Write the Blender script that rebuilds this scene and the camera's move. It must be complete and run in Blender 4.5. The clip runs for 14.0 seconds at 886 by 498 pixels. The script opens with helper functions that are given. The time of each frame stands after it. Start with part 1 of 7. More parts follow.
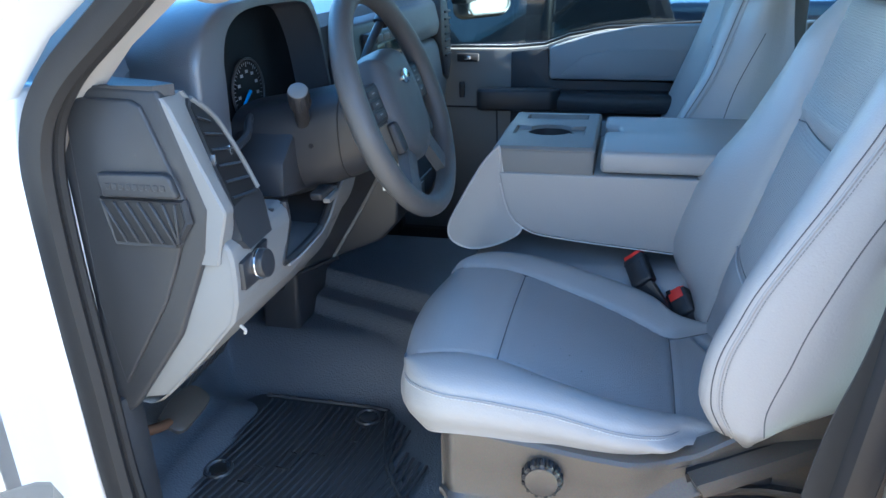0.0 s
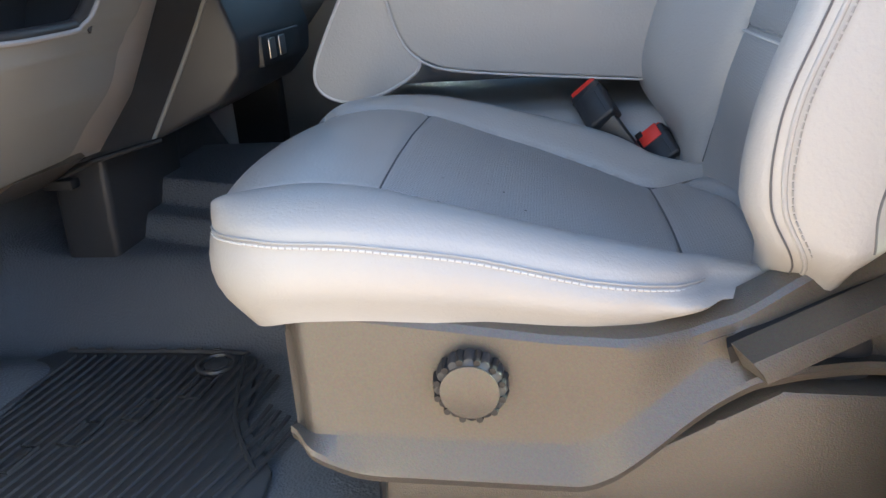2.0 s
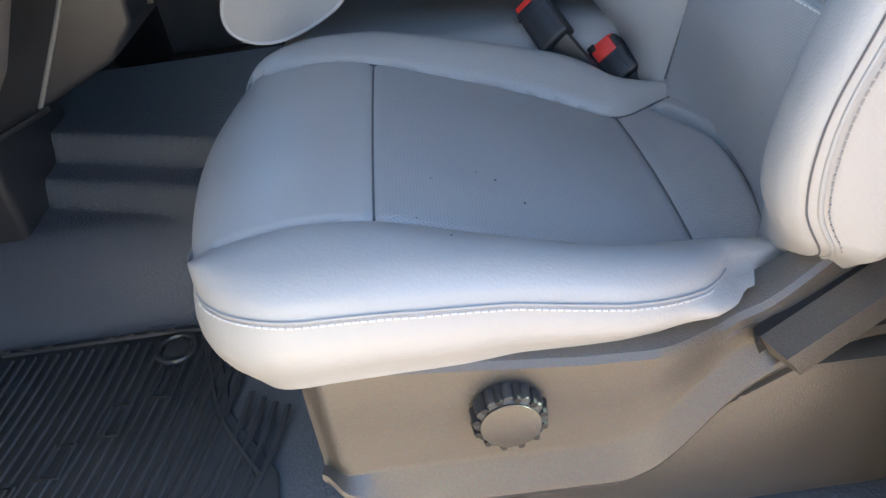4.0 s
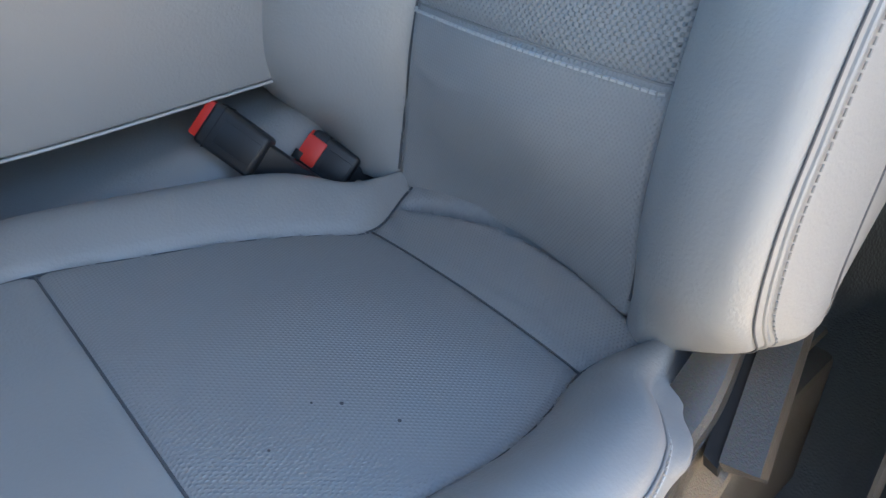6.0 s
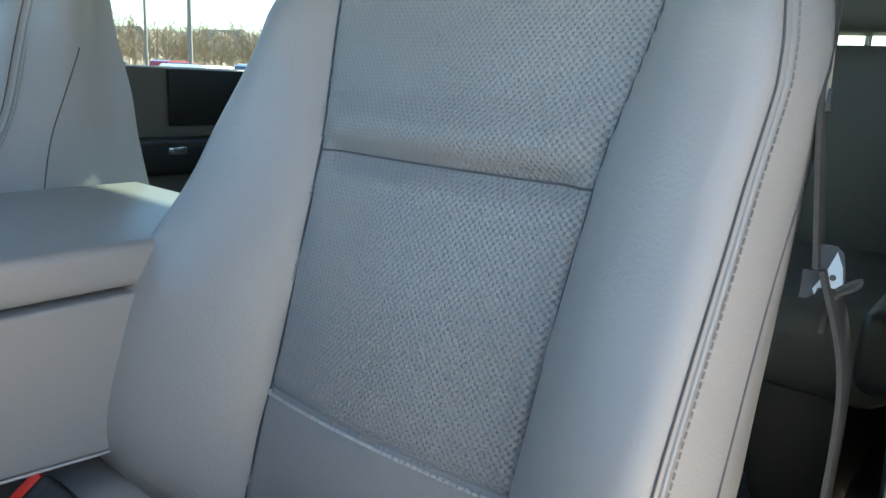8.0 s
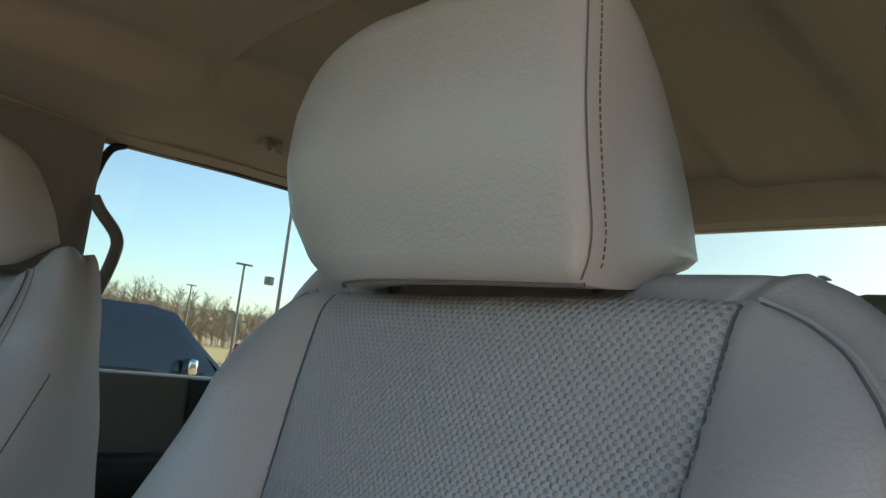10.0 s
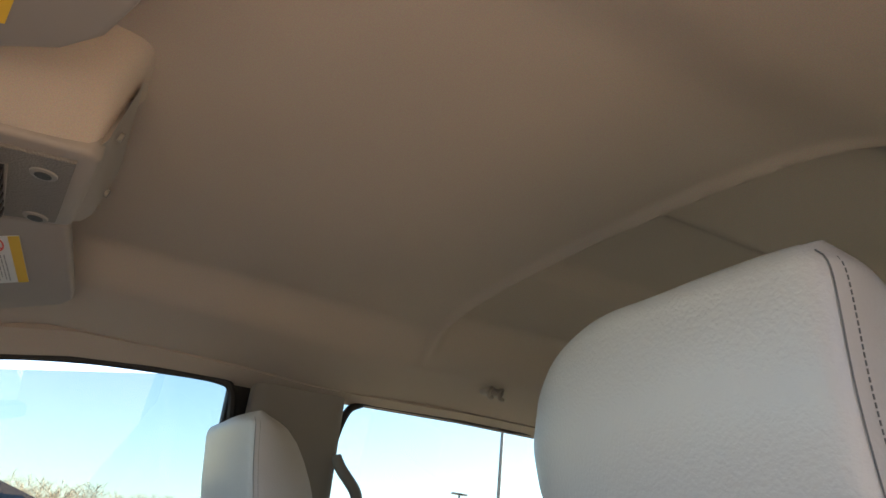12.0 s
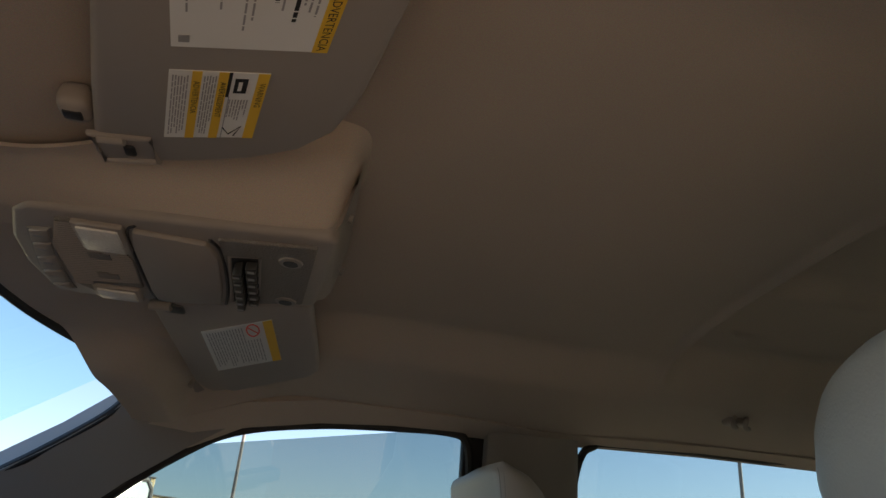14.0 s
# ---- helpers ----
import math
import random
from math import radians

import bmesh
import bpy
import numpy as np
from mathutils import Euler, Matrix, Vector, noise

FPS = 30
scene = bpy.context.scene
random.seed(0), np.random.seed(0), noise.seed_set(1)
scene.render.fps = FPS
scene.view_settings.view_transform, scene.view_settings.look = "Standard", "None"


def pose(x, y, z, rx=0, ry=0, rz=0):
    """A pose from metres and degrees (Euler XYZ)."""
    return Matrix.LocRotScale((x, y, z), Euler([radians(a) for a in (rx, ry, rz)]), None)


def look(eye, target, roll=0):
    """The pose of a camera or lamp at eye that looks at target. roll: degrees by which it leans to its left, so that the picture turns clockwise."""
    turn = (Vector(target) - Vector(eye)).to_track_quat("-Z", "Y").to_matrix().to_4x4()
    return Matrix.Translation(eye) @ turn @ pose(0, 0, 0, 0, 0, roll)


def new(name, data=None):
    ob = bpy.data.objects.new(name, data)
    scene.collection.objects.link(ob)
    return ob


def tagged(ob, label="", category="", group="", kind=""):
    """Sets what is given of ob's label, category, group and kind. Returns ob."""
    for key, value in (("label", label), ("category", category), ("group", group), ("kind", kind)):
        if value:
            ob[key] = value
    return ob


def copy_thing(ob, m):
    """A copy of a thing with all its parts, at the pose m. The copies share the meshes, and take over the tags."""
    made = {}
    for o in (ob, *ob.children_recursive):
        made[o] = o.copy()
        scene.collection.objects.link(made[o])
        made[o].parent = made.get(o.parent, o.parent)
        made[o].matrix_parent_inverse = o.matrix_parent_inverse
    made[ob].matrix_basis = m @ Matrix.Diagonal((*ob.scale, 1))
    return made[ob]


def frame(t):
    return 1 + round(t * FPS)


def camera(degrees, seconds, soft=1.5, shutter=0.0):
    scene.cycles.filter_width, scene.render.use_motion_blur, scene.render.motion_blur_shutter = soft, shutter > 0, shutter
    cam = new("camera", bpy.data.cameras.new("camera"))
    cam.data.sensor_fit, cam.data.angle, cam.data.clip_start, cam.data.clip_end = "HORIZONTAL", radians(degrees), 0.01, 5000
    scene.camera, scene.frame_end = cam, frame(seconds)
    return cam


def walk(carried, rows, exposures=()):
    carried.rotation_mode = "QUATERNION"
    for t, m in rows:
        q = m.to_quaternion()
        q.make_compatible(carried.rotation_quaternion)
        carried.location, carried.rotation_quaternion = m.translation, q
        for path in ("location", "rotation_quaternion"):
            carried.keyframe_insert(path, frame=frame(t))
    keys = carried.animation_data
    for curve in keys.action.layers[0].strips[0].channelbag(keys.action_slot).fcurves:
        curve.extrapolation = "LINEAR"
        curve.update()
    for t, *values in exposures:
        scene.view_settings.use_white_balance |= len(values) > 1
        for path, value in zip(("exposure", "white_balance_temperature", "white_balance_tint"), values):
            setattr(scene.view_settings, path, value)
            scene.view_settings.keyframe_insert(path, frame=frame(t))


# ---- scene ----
cam = camera(62.2, 14.0)
PATH = [
    (0, (0.174, -1.632, 0.959), (-0.287, 0.166, 0.213), -1.7),
    (0.5, (0.174, -1.675, 1.01), (-0.142, 0.146, 0.244), -1.2),
    (1, (0.159, -1.544, 0.886), (-0.103, 0.281, 0.111), -1.4),
    (1.5, (0.155, -1.318, 0.67), (-0.107, 0.516, -0.083), -2.5),
    (2, (0.148, -1.247, 0.55), (-0.127, 0.594, -0.183), -3.9),
    (2.2, (0.146, -1.236, 0.536), (-0.127, 0.605, -0.196), -4.1),
    (4.5, (0.033, -1.032, 0.703), (0.21, 0.464, -0.613), -10.1),
    (5, (0.018, -0.911, 0.702), (0.44, 0.462, -0.69), -11.1),
    (5.5, (-0.009, -0.855, 0.696), (0.692, 0.445, -0.653), -8.9),
    (6, (-0.024, -0.841, 0.694), (0.933, 0.412, -0.538), -6.0),
    (6.5, (-0.033, -0.843, 0.704), (1.111, 0.383, -0.386), -3.8),
    (7, (-0.066, -0.841, 0.723), (1.279, 0.33, -0.183), -0.7),
    (7.5, (-0.059, -0.846, 0.738), (1.392, 0.34, 0.04), 0.9),
    (8, (-0.03, -0.841, 0.761), (1.489, 0.374, 0.295), 3.0),
    (8.5, (0.036, -0.825, 0.805), (1.571, 0.43, 0.541), 4.2),
    (8.7, (0.099, -0.809, 0.804), (1.594, 0.511, 0.653), 4.7),
    (10.8, (0.157, -0.774, 0.857), (1.453, 0.649, 1.401), 7.1),
    (11, (0.148, -0.776, 0.858), (1.377, 0.679, 1.47), 7.0),
    (11.5, (0.14, -0.776, 0.881), (1.145, 0.793, 1.609), 6.9),
    (12, (0.103, -0.787, 0.878), (0.906, 0.857, 1.685), 6.1),
    (12.5, (0.087, -0.792, 0.881), (0.701, 0.914, 1.725), 5.6),
    (13, (0.078, -0.794, 0.879), (0.534, 0.955, 1.735), 5.5),
    (13.5, (0.074, -0.792, 0.878), (0.419, 0.98, 1.738), 5.4),
    (14, (0.073, -0.781, 0.882), (0.365, 1.003, 1.739), 4.8),
]
EXPOSURES = [(0.0, 3.5, 4700, 4), (1.0, 3.62, 5350, 7), (2.2, 3.76, 5900, 9), (4.5, 3.84, 5600, 7), (5.2, 3.7, 5400, 3), (5.5, 3.65, 5400, 3), (6.5, 3.66, 5950, 7), (7.5, 3.76, 6150, 7), (8.1, 3.3, 6050, 4), (8.7, 2.58, 6300, 6), (10.8, 2.45, 6750, 11), (12.0, 3.15, 6350, 16), (13.0, 3.27, 5750, 15), (13.5, 2.92, 5350, 14), (13.7, 2.42, 5850, 14), (14.0, 1.75, 6300, 15)]
walk(cam, [(t, look(eye, target, roll)) for t, eye, target, roll in PATH], EXPOSURES)

# ---- world and sun ----
SUN_AZ, SUN_EL = radians(3.0), radians(26)       # to the sun: behind the truck, a little to its right
to_sun = Vector((math.cos(SUN_EL) * math.cos(SUN_AZ), math.cos(SUN_EL) * math.sin(SUN_AZ), math.sin(SUN_EL)))
world = bpy.data.worlds.new("world")
scene.world = world
world.use_nodes = True
wn = world.node_tree.nodes
sky = wn.new("ShaderNodeTexSky")
sky.sky_type = "NISHITA"
sky.sun_disc = False
sky.sun_elevation = SUN_EL
sky.sun_rotation = math.atan2(to_sun.x, to_sun.y)
sky.air_density, sky.dust_density = 1.0, 0.7
wn["Background"].inputs["Strength"].default_value = 0.08
world.node_tree.links.new(sky.outputs[0], wn["Background"].inputs["Color"])
sun = new("sun", bpy.data.lights.new("sun", "SUN"))
sun.data.energy, sun.data.angle, sun.data.color = 5.0, radians(0.5), (1.0, 0.85, 0.63)
sun.matrix_world = look(to_sun * 20, (0, 0, 0))

# ---- materials ----
def material(name, color, rough=0.5, metal=0.0, var=0.12, var_scale=6.0, grain=0.0, grain_scale=400.0, bump=0.0, bump_scale=300.0,
             kind="noise", spec=0.5, spread=0.06, coat=0.0, tint=None, space="Object"):
    """A surface with mottling at a large and a small scale, uneven gloss and fine relief."""
    m = bpy.data.materials.new(name)
    m.use_nodes = True
    n, l = m.node_tree.nodes, m.node_tree.links
    b = n["Principled BSDF"]
    b.inputs["Metallic"].default_value = metal
    b.inputs["Specular IOR Level"].default_value = spec
    b.inputs["Coat Weight"].default_value = coat
    at = n.new("ShaderNodeTexCoord")
    big = n.new("ShaderNodeTexNoise")
    big.inputs["Scale"].default_value, big.inputs["Detail"].default_value = var_scale, 5
    l.new(at.outputs[space], big.inputs["Vector"])
    small = n.new("ShaderNodeTexNoise")
    small.inputs["Scale"].default_value, small.inputs["Detail"].default_value = grain_scale, 2
    l.new(at.outputs[space], small.inputs["Vector"])
    mix = n.new("ShaderNodeMix")
    mix.data_type = "RGBA"
    dark = [c * (1 - var) for c in color]
    light = [min(1, c * (1 + var)) for c in (tint or color)]
    mix.inputs["A"].default_value, mix.inputs["B"].default_value = (*dark, 1), (*light, 1)
    l.new(big.outputs["Fac"], mix.inputs["Factor"])
    out = mix.outputs["Result"]
    if grain:
        g = n.new("ShaderNodeMix")
        g.data_type, g.blend_type = "RGBA", "OVERLAY"
        g.inputs["Factor"].default_value = grain
        l.new(out, g.inputs["A"])
        l.new(small.outputs["Color"], g.inputs["B"])
        out = g.outputs["Result"]
    l.new(out, b.inputs["Base Color"])
    r = n.new("ShaderNodeMapRange")
    r.inputs["To Min"].default_value, r.inputs["To Max"].default_value = max(0, rough - spread), min(1, rough + spread)
    l.new(big.outputs["Fac"], r.inputs["Value"])
    l.new(r.outputs[0], b.inputs["Roughness"])
    if bump:
        if kind == "cells":
            h = n.new("ShaderNodeTexVoronoi")
            h.inputs["Scale"].default_value = bump_scale
            l.new(at.outputs[space], h.inputs["Vector"])
            height = h.outputs["Distance"]
        else:
            h = n.new("ShaderNodeTexNoise")
            h.inputs["Scale"].default_value, h.inputs["Detail"].default_value = bump_scale, 3
            l.new(at.outputs[space], h.inputs["Vector"])
            height = h.outputs["Fac"]
        bp = n.new("ShaderNodeBump")
        bp.inputs["Strength"].default_value, bp.inputs["Distance"].default_value = bump, 0.001
        l.new(height, bp.inputs["Height"])
        l.new(bp.outputs[0], b.inputs["Normal"])
    return m


def weave(name, color, rough, pitch, depth, across=1.0):
    """Vinyl with an embossed basket weave: two crossed sets of waves in the plane of the panel."""
    m = material(name, color, rough, var=0.05, var_scale=9, bump=0.1, bump_scale=900)
    n, l = m.node_tree.nodes, m.node_tree.links
    b = n["Principled BSDF"]
    at = n.new("ShaderNodeUVMap")
    sep = n.new("ShaderNodeSeparateXYZ")
    l.new(at.outputs[0], sep.inputs[0])
    waves = []
    for axis in ("X", "Y"):
        k = n.new("ShaderNodeMath")
        k.operation = "MULTIPLY"
        k.inputs[1].default_value = 2 * math.pi / (pitch * (across if axis == "Y" else 1))
        l.new(sep.outputs[axis], k.inputs[0])
        s = n.new("ShaderNodeMath")
        s.operation = "SINE"
        l.new(k.outputs[0], s.inputs[0])
        waves.append(s)
    p = n.new("ShaderNodeMath")
    p.operation = "MULTIPLY"
    l.new(waves[0].outputs[0], p.inputs[0])
    l.new(waves[1].outputs[0], p.inputs[1])
    up = n.new("ShaderNodeMath")
    up.operation = "MAXIMUM"
    up.inputs[1].default_value = 0.0
    l.new(p.outputs[0], up.inputs[0])
    p = up
    bp = n.new("ShaderNodeBump")
    bp.inputs["Strength"].default_value, bp.inputs["Distance"].default_value = 1.0, depth
    l.new(p.outputs[0], bp.inputs["Height"])
    old = b.inputs["Normal"].links[0].from_socket
    l.new(old, bp.inputs["Normal"])
    l.new(bp.outputs[0], b.inputs["Normal"])
    return m


def glass(name, color=(0.9, 0.95, 0.93), rough=0.0):
    m = bpy.data.materials.new(name)
    m.use_nodes = True
    n, l = m.node_tree.nodes, m.node_tree.links
    out = n["Material Output"]
    t, g, mx, fr = n.new("ShaderNodeBsdfTransparent"), n.new("ShaderNodeBsdfGlossy"), n.new("ShaderNodeMixShader"), n.new("ShaderNodeLayerWeight")
    t.inputs["Color"].default_value = (*color, 1)
    g.inputs["Roughness"].default_value = rough
    pw, ad = n.new("ShaderNodeMath"), n.new("ShaderNodeMath")
    pw.operation, ad.operation = "POWER", "MULTIPLY_ADD"
    pw.inputs[1].default_value, ad.inputs[1].default_value, ad.inputs[2].default_value = 5.0, 0.9, 0.04
    l.new(fr.outputs["Facing"], pw.inputs[0])
    l.new(pw.outputs[0], ad.inputs[0])
    l.new(ad.outputs[0], mx.inputs[0])
    l.new(t.outputs[0], mx.inputs[1])
    l.new(g.outputs[0], mx.inputs[2])
    l.new(mx.outputs[0], out.inputs["Surface"])
    return m


VINYL = material("seat_vinyl", (0.35, 0.345, 0.335), 0.36, var=0.06, var_scale=5, bump=0.45, bump_scale=340, spread=0.05)
WEAVE = weave("seat_weave", (0.32, 0.318, 0.312), 0.36, 0.0058, 0.0013, 1.15)
RIBBED = weave("seat_fine_weave", (0.32, 0.318, 0.315), 0.42, 0.0036, 0.0004, 1.6)
SEAM = material("seam_thread", (0.10, 0.10, 0.105), 0.8, var=0.1)
# Darker copy of the seat vinyl: the rear cab's shade is in the colour.
REARV = material("shaded_rear_vinyl", (0.11, 0.112, 0.108), 0.42, var=0.08, var_scale=5, bump=0.22, bump_scale=520)
PIPING = material("pale_piping", (0.48, 0.47, 0.46), 0.4, var=0.05)
TWINE = material("grey_stitching", (0.27, 0.265, 0.255), 0.7, var=0.1)
STITCH = material("pale_stitching", (0.55, 0.55, 0.54), 0.7, var=0.1)
DARK = material("charcoal_plastic", (0.036, 0.037, 0.040), 0.40, var=0.15, bump=0.35, bump_scale=900, kind="noise", spec=0.42)
# Lighter and bluer than the charcoal plastic: sky sheen put into the base colour.
DASHPAD = material("dash_pad_sheen", (0.085, 0.092, 0.105), 0.30, var=0.10, bump=0.3, bump_scale=700, kind="cells", spec=1.0)
LEATHER = material("wheel_leather", (0.082, 0.081, 0.079), 0.34, var=0.18, var_scale=14, bump=0.5, bump_scale=700, kind="cells")
HUB = material("airbag_cover", (0.072, 0.076, 0.080), 0.38, var=0.12, var_scale=14, bump=0.5, bump_scale=800, kind="cells")
DARKER = material("black_plastic", (0.030, 0.030, 0.032), 0.40, var=0.2, bump=0.15, bump_scale=1200)
SHIELD = material("seat_shield_plastic", (0.076, 0.065, 0.052), 0.33, var=0.14, var_scale=9, grain=0.35, grain_scale=420, bump=0.5, bump_scale=620, spec=0.65)
MID = material("grey_dash_plastic", (0.195, 0.193, 0.186), 0.5, var=0.06, bump=0.3, bump_scale=900)
PADGREY = material("blue_grey_door_trim", (0.27, 0.275, 0.285), 0.55, var=0.06, bump=0.3, bump_scale=800)
FLOORV = material("black_floor_vinyl", (0.112, 0.121, 0.135), 0.30, var=0.12, var_scale=5, bump=1.0, bump_scale=260, kind="cells", spec=0.7, spread=0.05)
RUBBER = material("black_rubber_mat", (0.044, 0.046, 0.049), 0.35, var=0.35, var_scale=16, grain=0.25, bump=0.3, bump_scale=700)
SEAL = material("door_seal_rubber", (0.012, 0.012, 0.013), 0.6, var=0.2, bump=0.15)
LINER = material("headliner_cloth", (0.47, 0.405, 0.345), 0.95, var=0.06, var_scale=3, grain=0.25, grain_scale=900, bump=0.5, bump_scale=1300, spec=0.1)
TRIM = material("pillar_trim", (0.27, 0.255, 0.24), 0.55, var=0.05, bump=0.25, bump_scale=900)
CONSOLE = material("overhead_plastic", (0.33, 0.295, 0.265), 0.5, var=0.06, bump=0.25, bump_scale=1000)
WHITE = material("white_body_paint", (0.64, 0.64, 0.635), 0.25, var=0.03, coat=0.6, var_scale=3)
CHROME = material("chrome", (0.75, 0.75, 0.76), 0.12, metal=1.0, var=0.03)
RUST = material("rusty_steel", (0.16, 0.085, 0.045), 0.7, metal=0.3, var=0.4, var_scale=40)
STEEL = material("worn_steel", (0.42, 0.41, 0.40), 0.35, metal=1.0, var=0.2, var_scale=40)
RED = material("red_release_button", (0.70, 0.045, 0.03), 0.4, var=0.1)
BELT = material("belt_webbing", (0.060, 0.058, 0.056), 0.75, var=0.15, bump=0.6, bump_scale=1500)
PAPER = material("white_label", (0.75, 0.75, 0.73), 0.6, var=0.03)
YELLOW = material("yellow_label_band", (0.80, 0.50, 0.04), 0.6, var=0.05)
INK = material("black_print", (0.02, 0.02, 0.02), 0.6)
GREYINK = material("grey_print", (0.30, 0.30, 0.31), 0.6)
SCREEN = material("screen_glass", (0.05, 0.06, 0.05), 0.08, var=0.1)
DIAL = material("gauge_face", (0.006, 0.007, 0.009), 0.5, spec=0.15)
GLASS = glass("window_glass", (0.52, 0.585, 0.59))
WSCREEN = glass("windscreen_glass", (0.80, 0.97, 0.97))
TINTED = glass("rear_window_glass", (0.58, 0.65, 0.66))
BACKGLASS = glass("back_window_glass", (0.42, 0.48, 0.48))
TINT = glass("tinted_glass", (0.35, 0.38, 0.38))
ASPHALT = material("asphalt", (0.34, 0.242, 0.147), 0.9, var=0.25, var_scale=0.6, grain=0.3, grain_scale=60, bump=0.4, bump_scale=90)
# Twig brown made paler: sunlit haze over the woods is mixed into it.
TWIG = material("hazed_twigs", (0.36, 0.285, 0.205), 0.9, var=0.4, var_scale=0.4)
GRASS = material("winter_grass", (0.28, 0.22, 0.10), 0.95, var=0.35, var_scale=0.3)
CARBLUE = material("dark_blue_paint", (0.012, 0.018, 0.035), 0.15, var=0.1, coat=1.0)
CARBLACK = material("black_paint", (0.01, 0.01, 0.012), 0.15, var=0.1, coat=1.0)
CARRED = material("red_paint", (0.35, 0.02, 0.02), 0.2, var=0.1, coat=1.0)
CARWHITE = material("white_car_paint", (0.75, 0.75, 0.75), 0.2, var=0.05, coat=1.0)
TYRE = material("tyre", (0.02, 0.02, 0.02), 0.85)
TANWALL = material("added_wall_tan", (0.34, 0.26, 0.18), 0.9, var=0.08, bump=0.3, bump_scale=60)
STUCCO = material("cream_stucco", (0.80, 0.66, 0.40), 0.9, var=0.08, bump=0.3, bump_scale=60)
POLE = material("galvanised_pole", (0.20, 0.20, 0.20), 0.5, var=0.1)
LAMPGLASS = material("dome_lens", (0.72, 0.70, 0.66), 0.25, var=0.1, bump=0.5, bump_scale=300, kind="cells")
GRILLE = material("speaker_grille", (0.20, 0.185, 0.17), 0.6, bump=1.0, bump_scale=420, kind="cells")
BLUENEEDLE = material("gauge_needle", (0.05, 0.30, 0.75), 0.4)

# ---- mesh tools ----
def finish(bm, smooth=40.0):
    bmesh.ops.recalc_face_normals(bm, faces=bm.faces[:])
    for f in bm.faces:
        f.smooth = True
    lim = radians(smooth)
    for e in bm.edges:
        if len(e.link_faces) == 2 and e.calc_face_angle(0) > lim:
            e.smooth = False


def mesh_of(name, bm, *mats, smooth=40.0):
    finish(bm, smooth)
    me = bpy.data.meshes.new(name)
    bm.to_mesh(me)
    bm.free()
    for m in mats:
        me.materials.append(m)
    return me


def thing(name, label, category, at=(0, 0, 0), group="", kind=""):
    ob = new(name)
    ob.location = at
    ob.empty_display_size = 0.05
    bpy.context.view_layer.update()
    return tagged(ob, label, category, group, kind)


def part(name, bm, mats, parent, label="", smooth=40.0):
    """One mesh under a thing or a part; the vertices are in world places."""
    mats = mats if isinstance(mats, (list, tuple)) else (mats,)
    up = Matrix.Identity(4)
    chain = parent
    while chain:
        up = chain.matrix_basis @ up
        chain = chain.parent
    bm.transform(up.inverted())
    ob = new(name, mesh_of(name, bm, *mats, smooth=smooth))
    ob.parent = parent
    return tagged(ob, label)


def solid(name, bm, mats, label, category="", kind="", group="", smooth=40.0):
    mats = mats if isinstance(mats, (list, tuple)) else (mats,)
    ob = new(name, mesh_of(name, bm, *mats, smooth=smooth))
    return tagged(ob, label, category, group, kind)


def rbox(lo, hi, r=0.006, seg=2, m=None):
    """A box between two corners with rounded edges."""
    bm = bmesh.new()
    lo, hi = Vector(lo), Vector(hi)
    bmesh.ops.create_cube(bm, size=1, matrix=Matrix.Translation((lo + hi) / 2) @ Matrix.Diagonal((*(hi - lo), 1)))
    if r:
        bmesh.ops.bevel(bm, geom=bm.edges[:], offset=min(r, 0.49 * min(hi - lo)), segments=seg, profile=0.5, affect="EDGES")
    if m:
        bm.transform(m)
    return bm


AX = {"x": lambda a, b, c: (c, a, b), "y": lambda a, b, c: (a, c, b), "z": lambda a, b, c: (a, b, c)}


def prism(poly, lo, hi, axis="y", r=0.004, seg=2):
    """A flat outline made thick along an axis, its edges rounded. Outline in (y,z), (x,z) or (x,y)."""
    bm = bmesh.new()
    f = AX[axis]
    a = [bm.verts.new(f(*p, lo)) for p in poly]
    b = [bm.verts.new(f(*p, hi)) for p in poly]
    n = len(poly)
    bm.faces.new(a)
    bm.faces.new(b[::-1])
    for i in range(n):
        bm.faces.new((a[i], b[i], b[(i + 1) % n], a[(i + 1) % n]))
    bmesh.ops.recalc_face_normals(bm, faces=bm.faces[:])
    if r:
        bmesh.ops.bevel(bm, geom=bm.edges[:], offset=r, segments=seg, profile=0.5, affect="EDGES", clamp_overlap=True)
    return bm


def catmull(pts, n=8, closed=False):
    pts = [Vector(p) for p in pts]
    out = []
    k = len(pts)
    for i in range(k if closed else k - 1):
        p0 = pts[(i - 1) % k] if closed or i else pts[0]
        p1, p2 = pts[i], pts[(i + 1) % k]
        p3 = pts[(i + 2) % k] if closed or i + 2 < k else pts[-1]
        for j in range(n):
            t = j / n
            out.append(0.5 * ((2 * p1) + (p2 - p0) * t + (2 * p0 - 5 * p1 + 4 * p2 - p3) * t * t + (3 * p1 - p0 - 3 * p2 + p3) * t ** 3))
    if not closed:
        out.append(pts[-1])
    return out


